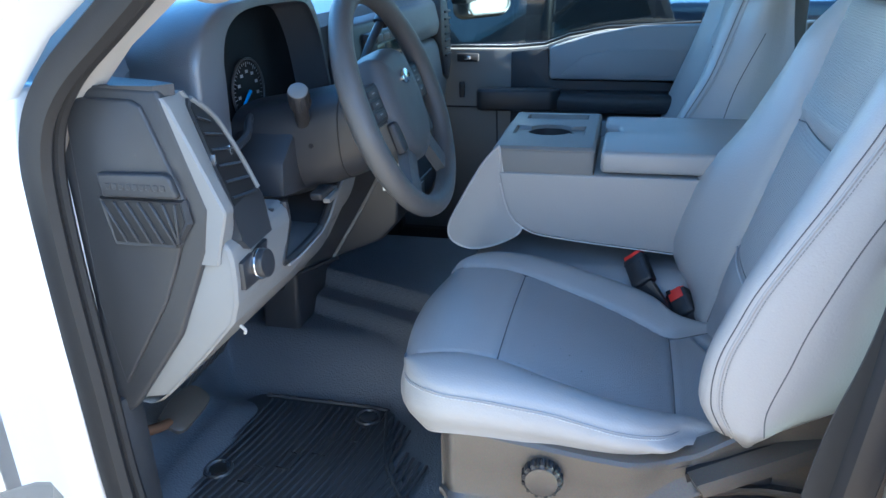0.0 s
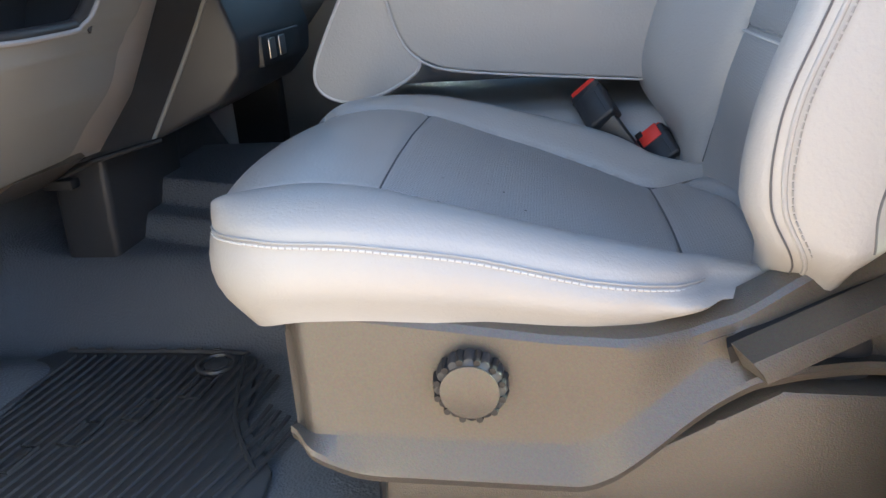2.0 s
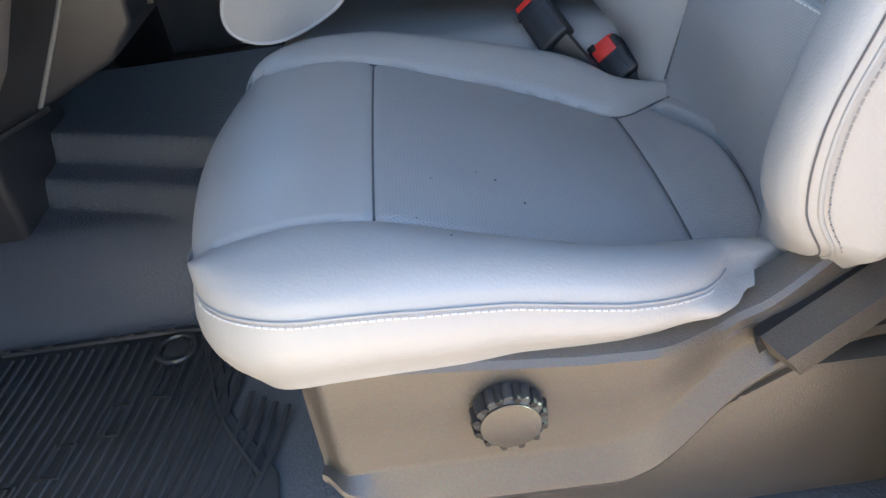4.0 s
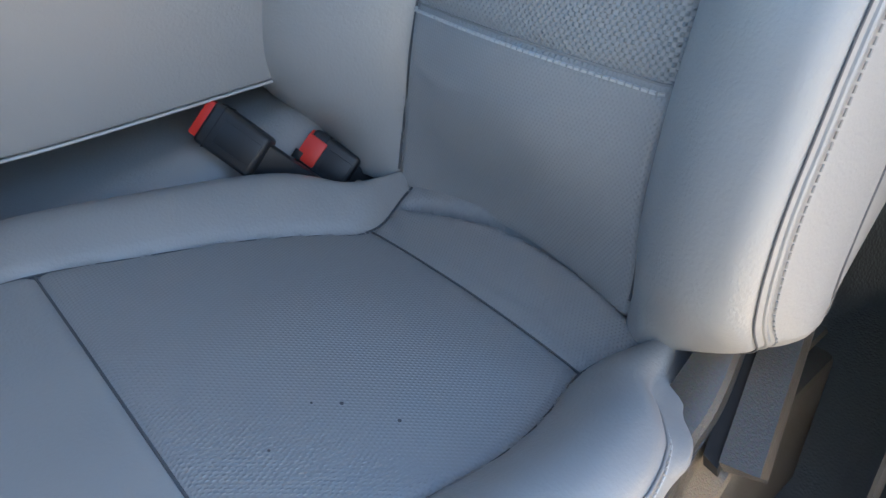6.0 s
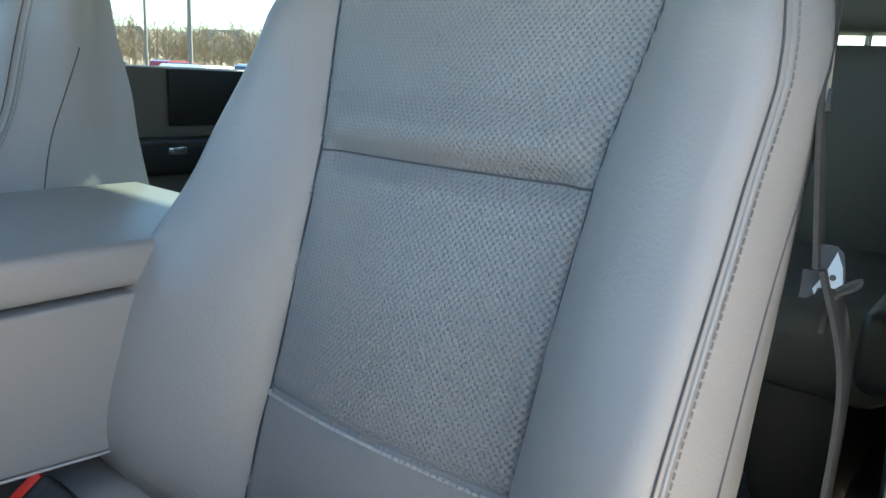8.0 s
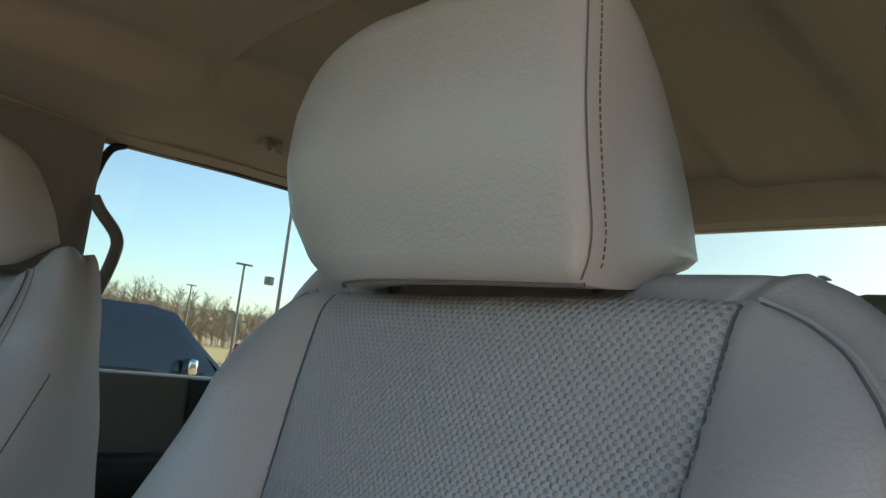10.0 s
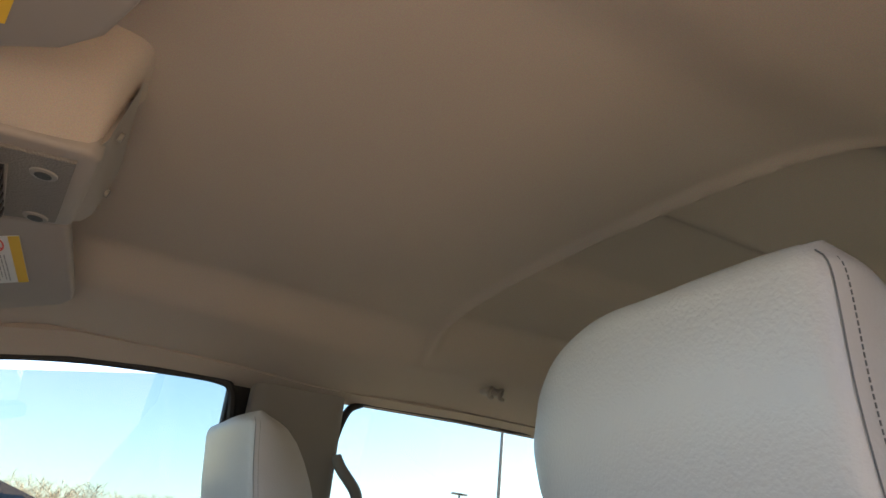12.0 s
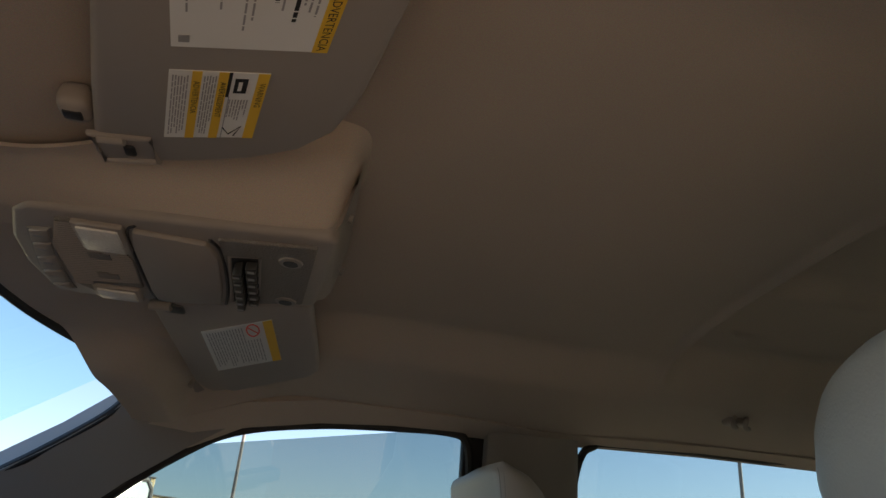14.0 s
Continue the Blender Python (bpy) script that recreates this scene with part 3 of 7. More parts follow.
    part("sill_plate", rbox((-0.55, -0.865, -0.03), (0.50, -0.76, 0.006), 0.006), DARK, a, "charcoal sill plate")
    part("kick_panel", rbox((-0.80, -0.835, -0.02), (-0.545, -0.775, 0.34), 0.012), DARK, a, "charcoal kick panel")
    part("roof_rail", loft([[(x, -0.70, liner_z(x, 0.70) - 0.004), (x, -0.75, z), (x, -0.80, z - 0.006), (x, -0.90, z + 0.02), (x, -0.86, z + 0.1), (x, -0.72, 1.36)] for x, z in ((-0.20, 1.10), (-0.05, 1.19), (0.10, 1.235), (0.40, 1.24), (0.70, 1.235), (1.25, 1.23), (1.66, 1.19))]), LINER, a, "cloth covered roof rail")
    part("c_pillar", bar((1.56, -0.83, 0.0), (1.50, -0.76, 1.25), (0.28, 0.10), (0.30, 0.08)), TRIM, a)
    s = part("striker", tube([(0.505, -0.955, 0.42), (0.475, -0.955, 0.42), (0.472, -0.925, 0.38), (0.505, -0.925, 0.37)], 0.006, 8), STEEL, a, "steel door striker loop")
    part("striker_plate", prism([(-0.975, 0.36), (-0.972, 0.425), (-0.955, 0.448), (-0.935, 0.452), (-0.915, 0.43), (-0.912, 0.375), (-0.93, 0.35)], 0.494, 0.510, "x", 0.004, 2), DARKER, s, "black striker plate")
    for z in (0.385, 0.425):
        part("bolt", disc((0.492, -0.945, z), (-1, -0.1, 0), 0.008, 0.004, 14, 0.001), STEEL, s)
    return a


left_side()


def bonnet():
    b = thing("truck_body", "white painted truck bonnet and wings ahead of the windscreen", "truck body", (-1.7, 0, -0.2), kind="structure")
    part("bonnet", sheet(lambda u, v: (-2.45 + 1.45 * u, -0.80 + 1.6 * v, 0.66 + 0.13 * u - 0.05 * abs(2 * v - 1) ** 4 - 0.10 * (1 - u) ** 4), 20, 20, 0.03), WHITE, b, "white painted bonnet")
    for s in (-1, 1):
        part("wing", rbox((-2.5, min(s * 0.78, s * 0.99), -0.2), (-0.72, max(s * 0.78, s * 0.99), 0.66), 0.05, 3), WHITE, b, "white painted wing")
    part("cowl", rbox((-1.05, -0.80, 0.70), (-0.93, 0.80, 0.80), 0.02), DARKER, b, "black cowl panel")


bonnet()

# ---- front seats ----
def pillow(nu, nv, vmap, halfwidth, surf, rings, mat_at):
    """A padded panel: rows v, columns s across; rings(k, s, v, p) continues its border into the sides and back."""
    bm = bmesh.new()
    uv = bm.loops.layers.uv.new("UVMap")
    grid, par = [], []
    for i in range(nv + 1):
        v = vmap(i / nv)
        w = halfwidth(v)
        row = []
        for j in range(nu + 1):
            s = w * (2 * j / nu - 1)
            vert = bm.verts.new(surf(s, v))
            par.append((s, v))
            row.append(vert)
        grid.append(row)
    bm.verts.index_update()
    for i in range(nv):
        for j in range(nu):
            vs = (grid[i][j], grid[i][j + 1], grid[i + 1][j + 1], grid[i + 1][j])
            f = bm.faces.new(vs)
            cs, cv = sum(par[q.index][0] for q in vs) / 4, sum(par[q.index][1] for q in vs) / 4
            f.material_index = mat_at(cs, cv)
            for lp in f.loops:
                lp[uv].uv = par[lp.vert.index]
    border = [(0, j) for j in range(nu + 1)] + [(i, nu) for i in range(1, nv + 1)] + [(nv, j) for j in range(nu - 1, -1, -1)] + [(i, 0) for i in range(nv - 1, 0, -1)]
    loop = [grid[i][j] for i, j in border]
    info = [(par[v.index], v.co.copy()) for v in loop]
    prev = loop
    k = 1
    while True:
        cur = [rings(k, sv[0], sv[1], p) for sv, p in info]
        if cur[0] is None:
            break
        cur = [bm.verts.new(p) for p in cur]
        for a in range(len(loop)):
            b = (a + 1) % len(loop)
            bm.faces.new((prev[a], prev[b], cur[b], cur[a]))
        prev = cur
        k += 1
    mid = bm.verts.new(sum((v.co for v in prev), Vector()) / len(prev))
    for a in range(len(prev)):
        bm.faces.new((prev[a], prev[(a + 1) % len(prev)], mid))
    return bm


def catmull2(points, n):
    return [(p.x, p.y) for p in catmull([(x, z, 0) for x, z in points], n)]


def cosmap(a, b):
    return lambda t: a + (b - a) * (t + 0.75 * (0.5 - 0.5 * math.cos(math.pi * t) - t))


CYC, BYC = -0.463, -0.437       # middle of cushion and of backrest
ZI = [(-0.15, 0.352), (-0.115, 0.366), (-0.06, 0.372), (0.0, 0.364), (0.10, 0.328), (0.19, 0.295), (0.28, 0.264), (0.325, 0.270), (0.38, 0.276), (0.46, 0.278)]
ZW = [(-0.15, 0.358), (-0.10, 0.367), (0.0, 0.364), (0.06, 0.354), (0.10, 0.344), (0.184, 0.323), (0.253, 0.309), (0.30, 0.296), (0.46, 0.27)]
SH = [(-0.17, 0.186), (-0.14, 0.180), (-0.07, 0.172), (0.0, 0.168), (0.15, 0.168), (0.21, 0.158), (0.285, 0.130), (0.34, 0.155), (0.46, 0.19)]


JOIN = [(-0.66, 0.350), (-0.63, 0.349), (-0.589, 0.361), (-0.522, 0.371), (-0.436, 0.373), (-0.357, 0.347), (-0.287, 0.320)]      # where the backrest meets the cushion


WIDTH = [(-0.15, 0.267), (-0.01, 0.268), (0.026, 0.266), (0.063, 0.262), (0.10, 0.256), (0.184, 0.251), (0.212, 0.246), (0.232, 0.240), (0.253, 0.230), (0.272, 0.212), (0.282, 0.197), (0.300, 0.188), (0.46, 0.165)]     # half width of the cushion


def cushion_w(x):
    w = soft(x, WIDTH, 0.004)
    r = 0.100
    d = x + 0.150
    if d < r:
        w += -r + math.sqrt(max(0, r * r - (r - d) ** 2))
    return w


def groove(d, depth, width):
    return -depth * math.exp(-(d / width) ** 2)


def cushion_surf(mir):
    def f(s, x):
        a = abs(s)
        w, sh = cushion_w(x), soft(x, SH)
        sh = min(sh, w - 0.02)
        zi, zw = soft(x, ZI), soft(x, ZW)
        bow = -0.023 * max(0.0, 1 - (a / w) ** 2) * smooth01(-x, 0.06, 0.168)   # front edge bows forward
        if a < sh:
            z = zi + 0.007 * (1 - (a / sh) ** 2)
        else:
            q = (a - sh) / max(1e-4, w - sh)
            z = zi + (zw - zi) * q + (0.010 + 0.009 * smooth01(x, -0.1, 0.15)) * math.sin(math.pi * min(1, q)) ** 0.8 * (1 - 0.6 * smooth01(x, 0.2, 0.34))
        e = min(w - a, x + 0.150)
        r = 0.030
        if e < r:
            z -= 0.5 * (r - math.sqrt(max(0, r * r - (r - e) ** 2)))
        xj = soft(CYC + s, JOIN)
        z += groove(x - xj + 0.004, 0.018, 0.007) * (1 - smooth01(a, 0.125, 0.150))
        if x > -0.12:
            z += groove(a - sh, 0.0045, 0.0045)
        if a < sh:
            z += groove(x - 0.0, 0.0042, 0.0042) + groove(x - 0.281, 0.0042, 0.0045)
        z += 0.0012 * noise.noise((s * 14 * mir, x * 14, 3)) + 0.0018 * noise.noise((s * 5, x * 7 * mir, 8))
        return Vector((x + bow, CYC + s, z))
    return f


UNDER = [(-0.13, 0.258), (-0.10, 0.264), (-0.07, 0.276), (0.0, 0.278), (0.08, 0.271), (0.15, 0.264), (0.24, 0.257), (0.262, 0.260), (0.285, 0.268), (0.32, 0.262), (0.46, 0.255)]      # lower edge of the cushion cover


def cushion_rings(k, s, x, p):
    K = 7
    if k > K:
        return None
    t = k / K
    front = smooth01(-x, 0.05, 0.16)
    zb = soft(x, UNDER)
    out = Vector((-front, math.copysign(1, s) * (1 if abs(s) > 0.9 * cushion_w(x) else abs(s)), 0))
    bulge = 0.008 * math.sin(math.pi * min(1, t * 1.15)) - 0.010 * t * t
    tail = 0.014 * smooth01(x, 0.225, 0.272) * (1 - smooth01(x, 0.29, 0.33)) * math.sin(math.pi * min(1, t * 1.1))
    q = Vector((p.x + out.x * (0.7 * bulge + 0.003 * t - 0.014 * t ** 9) + 0.6 * tail, p.y + out.y * (bulge + tail), p.z + (min(zb, p.z - 0.02) - p.z) * t))
    return q


BX0, BSL = 0.253, 0.30
EDGE = [(0.27, 0.0), (0.30, 0.020), (0.33, 0.040), (0.384, 0.066), (0.442, 0.077), (0.534, 0.072), (0.60, 0.058), (0.675, 0.042), (0.765, 0.026), (0.82, 0.020), (0.90, 0.005)]
BH = [(0.25, 0.150), (0.30, 0.150), (0.37, 0.144), (0.456, 0.142), (0.60, 0.146), (0.70, 0.152), (0.80, 0.170), (0.87, 0.176), (0.92, 0.178)]


OUTER = [(0.70, 0.268), (0.765, 0.270), (0.793, 0.267), (0.825, 0.260), (0.841, 0.252), (0.862, 0.236), (0.875, 0.218), (0.883, 0.202), (0.889, 0.182)]


def back_w(z):
    if z > 0.60:
        return soft(z, OUTER, 0.004)
    return inner_w(z)


def inner_w(z):
    w = 0.268 - 0.028 * smooth01(z, 0.66, 0.80)
    r = 0.105
    d = 0.897 - z
    if d < r:
        w += -r + r * max(0.0, 1 - ((r - d) / r) ** 2.3) ** (1 / 2.3)
    d = (z - 0.272) / 0.062
    if d < 1:
        w -= 0.070 * (1 - d) ** 1.7
    return w


def back_surf(s, z):
    a = abs(s)
    w, sh = back_w(z), min(soft(z, BH), back_w(z) - 0.015)
    pe = soft(z, EDGE)
    if a < sh:
        p = 0.010 * (1 - (a / sh) ** 2) + 0.006 * math.sin(math.pi * smooth01(z, 0.30, 0.68)) * (1 - (a / sh) ** 2)
    else:
        q = (a - sh) / max(1e-4, w - sh)
        p = (pe * (q ** 0.8) + 0.022 * (1 - smooth01(z, 0.80, 0.88)) * math.sin(math.pi * min(1, q)) ** 0.8) * smooth01(z, 0.245, 0.365)
    p -= 0.045 * (1 - smooth01(z, 0.265, 0.41)) * max(0.0, 1 - 0.75 * (a / sh) ** 2)
    e = min(w - a, (0.889 - z))
    r = 0.024 - 0.004 * smooth01(z, 0.72, 0.80) * (s < 0)
    if e < r:
        p -= 0.75 * (r - math.sqrt(max(0, r * r - (r - e) ** 2)))
    if s > sh:                                   # the inner bolster swells forward against the armrest
        p += 0.022 * smooth01(s, sh, sh + 0.6 * (w - sh)) * smooth01(z, 0.30, 0.42) * (1 - smooth01(z, 0.52, 0.68))
    p += groove(a - sh, 0.0055, 0.0048)
    if a < sh:
        p += groove(z - 0.453 - 0.006 * (1 - (a / sh) ** 2), 0.0045, 0.005)
        p += (groove(z - 0.682, 0.013, 0.010) + 0.008 * math.exp(-((z - 0.715) / 0.02) ** 2)) * (1 - smooth01(a / sh, 0.80, 1.0))
    p += 0.0012 * noise.noise((s * 13, z * 13, 5)) + 0.002 * noise.noise((s * 6, z * 5, 1))
    wide = (0.016 + 0.042 * (1 - smooth01(z, 0.44, 0.67)) + inner_w(z) - w) * smooth01(s, sh, w) if s > 0 else 0.0
    return Vector((BX0 + BSL * z - p, BYC + s + wide, z))


BACK = [(0.27, 0.385), (0.32, 0.405), (0.36, 0.475), (0.42, 0.555), (0.48, 0.588), (0.70, 0.596), (0.80, 0.596), (0.90, 0.600)]


def back_side(t, s, z, p):
    """A point on the flank of the backrest, t of the way from its front edge p to the back."""
    side = smooth01(abs(s), 0.5 * back_w(z), back_w(z))
    top = smooth01(z, 0.84, 0.889)
    low = smooth01(0.30 - z, 0, 0.03)
    b = (0.016 + 0.010 * smooth01(z, 0.66, 0.80) * (s > 0)) * math.sin(math.pi * min(1, t * 1.2)) - (0.018 * t ** 4 if s < 0 else -0.022 * t * t)
    return Vector((p.x + (max(soft(z, BACK), p.x + 0.05) - p.x) * t, p.y + math.copysign(side, s) * b, p.z + top * (b + 0.002) - low * b))


def back_rings(k, s, z, p):
    return None if k > 9 else back_side(k / 9, s, z, p)


HYC = -0.400
HOUT = [(0.889, 0.146), (0.896, 0.152), (0.916, 0.156), (0.975, 0.154), (1.04, 0.151), (1.052, 0.150), (1.061, 0.146), (1.069, 0.132)]
HINN = [(0.889, 0.080), (0.894, 0.100), (0.905, 0.121), (0.945, 0.150), (0.984, 0.157), (1.026, 0.147), (1.051, 0.128), (1.061, 0.105), (1.069, 0.075)]


def head_w(z):
    return soft(z, HOUT, 0.006)


def head_surf(s, z):
    w = head_w(z)
    q = s / w
    y = s if s < 0 else q * soft(z, INNER[0], 0.006)
    p = 0.016 * (1 - q * q) + 0.006 * math.sin(math.pi * smooth01(z, 0.87, 1.09)) - 0.016 * max(0.0, q) ** 4
    e = min((1 - abs(q)) * w, 1.069 - z, z - 0.889)
    r = 0.016
    if e < r:
        p -= 0.6 * (r - math.sqrt(max(0, r * r - (r - e) ** 2)))
    p += 0.0008 * noise.noise((s * 20, z * 20, 2))
    return Vector((0.476 - 0.12 * (z - 0.886) - p, HYC + y, z + 0.007 * smooth01(z, 0.96, 1.069) * smooth01(-q, 0.1, 1.0)))


def head_rings(k, s, z, p):
    K = 6
    if k > K:
        return None
    t = k / K
    depth = ramp(z, ((0.884, 0.080), (0.895, 0.114), (0.905, 0.131), (0.92, 0.144), (0.95, 0.143), (0.97, 0.138), (1.0, 0.124), (1.027, 0.105), (1.048, 0.080), (1.06, 0.056), (1.069, 0.026)))
    b = 0.006 * math.sin(math.pi * t)
    side = smooth01(abs(s), 0.5 * head_w(z), head_w(z))
    return Vector((p.x + depth * t, p.y + math.copysign(side, s) * (b - 0.014 * t * t), p.z + 0.004 * math.sin(math.pi * t) * smooth01(z, 1.05, 1.069) + 0.018 * t * t * (1 - smooth01(z, 0.889, 0.945))))


INNER = [HINN]


def stitches(pts, step=0.0075, size=0.0052, r=0.0009, out=(0, 0, 0)):
    """A row of single thread stitches along points, joined into one mesh."""
    bm = bmesh.new()
    o = Vector(out)
    run, last = 0.0, Vector(pts[0])
    for p in pts[1:]:
        p = Vector(p)
        d = p - last
        L = d.length
        while run + step <= L + 1e-9:
            run += step
            a = last + d * (run / L)
            tube([a + o, a + d.normalized() * size + o], r, 5, bm=bm)
        run -= L
        last = p
    return bm


def headrest(seat, inner):
    """The headrest with its seams; inner gives the half width of the side towards the cab's middle."""
    INNER[0] = inner
    h = part("headrest", pillow(60, 60, cosmap(0.889, 1.069), head_w, head_surf, head_rings, lambda s, z: 0), VINYL, seat, "grey vinyl headrest", smooth=60)
    for sg in (-1, 1):
        part("seam", tube([head_surf(sg * (head_w(z) - 0.001), z) + Vector((-0.0002, 0, 0)) for z in np.linspace(0.891, 1.062, 40)], 0.0005, 6), SEAM, h)
        part("stitching", stitches([head_surf(sg * head_w(z), z) + Vector((0.0060, sg * 0.0014, 0)) for z in np.linspace(0.895, 1.062, 40)], 0.0045, 0.0029, 0.0005), SEAM, h)
        part("headrest_post", tube([(0.535, HYC - 0.03 + sg * 0.095, 0.86), (0.535, HYC - 0.03 + sg * 0.095, 0.905)], 0.007, 10), DARKER, h, "dark headrest post")
    part("headrest_seam", tube([head_surf(s, 0.889) for s in np.linspace(-head_w(0.889), head_w(0.889), 20)], 0.0015, 6), SEAM, h)


def front_seat(name, label):
    seat = thing(name, label, "seat", (0.15, CYC, 0.0), "front seats")
    cf = cushion_surf(1)
    bm = pillow(150, 150, cosmap(-0.150, 0.44), cushion_w, cf, cushion_rings,
                        lambda s, x: 1 if abs(s) < soft(x, SH) and x > 0.0 else 0)
    c = part("cushion", bm, (VINYL, RIBBED), seat, "grey vinyl seat cushion with stitched panels", smooth=60)
    for sg in (-1, 1):
        pts = [cf(sg * soft(x, SH), x) + Vector((0, 0, 0.0002 + 0.0012 * (x > 0.275))) for x in np.linspace(-0.125, 0.36, 64)]
        part("seam", tube(pts, 0.0012, 6), SEAM, c)
        run = [cf(sg * cushion_w(x), x) + Vector((0, sg * 0.001, 0.001)) for x in np.linspace(-0.14, 0.280, 90)]
        part("piping", tube(run, 0.0011, 8), VINYL, c)
        part("stitching", stitches([p + Vector((0, sg * 0.0024, -0.0030)) for p in run], 0.0058, 0.0044, 0.0010), STITCH, c)
    for x in (0.0, 0.281):
        w = soft(x, SH)
        part("seam", tube([cf(s, x) + Vector((0, 0, 0.0002)) for s in np.linspace(-w, w, 40)], 0.0012, 6), SEAM, c)
    part("piping", tube([cf(s, -0.150) for s in np.linspace(-cushion_w(-0.150), cushion_w(-0.150), 50)], 0.0008, 8), VINYL, c)
    bm = pillow(150, 170, cosmap(0.272, 0.889), back_w, back_surf, back_rings,
                        lambda s, z: 0 if abs(s) > soft(z, BH) else (1 if z < 0.453 else 2))
    b = part("backrest", bm, (VINYL, RIBBED, WEAVE), seat, "grey vinyl backrest with embossed centre panel", smooth=60)
    for sg in (-1, 1):
        pts = [back_surf(sg * soft(z, BH), z) + Vector((-0.0012, 0, 0)) for z in np.linspace(0.285, 0.885, 70)]
        part("seam", tube(pts, 0.0014, 6), SEAM, b)
        pts = [back_surf(sg * back_w(z), z) for z in np.linspace(0.29, 0.8885, 110)]
        part("piping", tube(pts, 0.0022, 8), VINYL, b)
        part("stitching", stitches([p + Vector((0.0050, sg * 0.0032, 0)) for p in pts], 0.0062, 0.0044, 0.0008), TWINE, b)
        part("welt_line", tube([back_surf(sg * (back_w(z) - 0.0018), z) + Vector((-0.0012, 0, 0)) for z in np.linspace(0.29, 0.886, 110)], 0.0008, 6), SEAM, b)
        run = []
        for x, z in catmull2([(0.535, 0.755), (0.472, 0.640), (0.424, 0.515), (0.403, 0.441), (0.384, 0.372), (0.386, 0.330)], 8):
            p = back_surf(sg * back_w(z), z)
            run.append(back_side((x - p.x) / (soft(z, BACK) - p.x), sg * back_w(z), z, p))
        part("side_seam", tube(run, 0.0009, 6), SEAM, b)
    for z in (0.453, 0.682):
        w = soft(z, BH)
        part("seam", tube([back_surf(s, z + (0.006 * (1 - (s / w) ** 2) if z < 0.5 else 0)) + Vector((-0.0008, 0, 0)) for s in np.linspace(-w, w, 60)], 0.0011, 6), TWINE if z < 0.5 else SEAM, b)
    w = soft(0.453, BH)
    part("stitching", stitches([back_surf(q, 0.4485 + 0.006 * (1 - (q / w) ** 2)) + Vector((-0.0032, 0, 0)) for q in np.linspace(-w, w, 60)], 0.0062, 0.0048, 0.0016), STITCH, b)
    headrest(seat, HOUT)
    # base
    part("riser", rbox((-0.02, CYC - 0.22, 0.0), (0.42, CYC + 0.22, 0.25), 0.02), DARKER, seat, "black seat riser")
    crest = [(-0.076, 0.262), (-0.070, 0.283), (-0.05, 0.289), (0.0, 0.285), (0.08, 0.275), (0.15, 0.266), (0.23, 0.261), (0.265, 0.262), (0.30, 0.271), (0.34, 0.295), (0.385, 0.317), (0.414, 0.330), (0.50, 0.365)]
    crease = [(-0.076, 0.172), (0.06, 0.165), (0.17, 0.162), (0.186, 0.166), (0.23, 0.196), (0.285, 0.232), (0.31, 0.236), (0.35, 0.228), (0.50, 0.222)]
    lip = [(-0.072, 0.168), (-0.052, 0.150), (-0.02, 0.136), (0.0, 0.133), (0.18, 0.128), (0.20, 0.138), (0.26, 0.180), (0.315, 0.215), (0.35, 0.218), (0.50, 0.212)]
    rings = []
    for x in np.linspace(-0.076, 0.50, 110):
        zt, zb, zl = soft(x, crest, 0.006), soft(x, crease, 0.010), soft(x, lip, 0.008)
        zb = min(zb, zt - 0.022)
        zl = min(zl, zb - 0.004)
        yf = -0.720 + 0.026 * smooth01(x, 0.20, 0.30) + 0.024 * smooth01(x, 0.30, 0.42) + 0.014 * (1 - smooth01(x, -0.076, -0.055))
        rings.append([(x, -0.658, zt + 0.002), (x, yf + 0.024, zt + 0.003), (x, yf + 0.012, zt), (x, yf + 0.005, zt - 0.004), (x, yf + 0.001, zt - 0.010), (x, yf, zt - 0.018), (x, yf - 0.001, (zt + zb) / 2), (x, yf - 0.002, zb + 0.003), (x, yf - 0.004, zb - 0.003),
                      (x, yf - 0.019, zl + 0.009), (x, yf - 0.021, zl + 0.004), (x, yf - 0.018, zl - 0.004), (x, yf + 0.016, zl - 0.018), (x, -0.658, zl - 0.018)])
    part("side_shield", loft(rings), SHIELD, seat, "dark grey grained plastic seat side shield", smooth=26)
    part("track_cover", prism([(-0.01, 0.02), (0.0, 0.13), (0.20, 0.12), (0.29, 0.175), (0.34, 0.205), (0.50, 0.20), (0.50, 0.02)], -0.705, -0.665, "y", 0.008, 2), SHIELD, seat, "grained plastic track cover")
    run = Vector((0.1255, 0.0394, 0.0418)).normalized()
    ends = [[Vector(p) + run * k for p in ((0.293, -0.711, 0.253), (0.304, -0.736, 0.249), (0.312, -0.738, 0.240), (0.316, -0.738, 0.232), (0.304, -0.711, 0.232))] for k in (0.0, 0.004, 0.09, 0.18, 0.22)]
    lever = loft(ends)
    bmesh.ops.bevel(lever, geom=[e for e in lever.edges if len(e.link_faces) == 2 and e.calc_face_angle(0) > 0.5], offset=0.0016, segments=2, profile=0.5, affect="EDGES", clamp_overlap=True)
    part("recline_lever", lever, SHIELD, seat, "dark recline lever")
    part("lever_slot", loft([[Vector(p) + run * k for p in ((0.292, -0.712, 0.250), (0.294, -0.699, 0.252), (0.298, -0.699, 0.236), (0.296, -0.712, 0.236))] for k in (-0.002, 0.10, 0.22)]), SEAL, seat, "black slot beside the lever")
    ky, kz = -0.721, 0.223
    rings = []
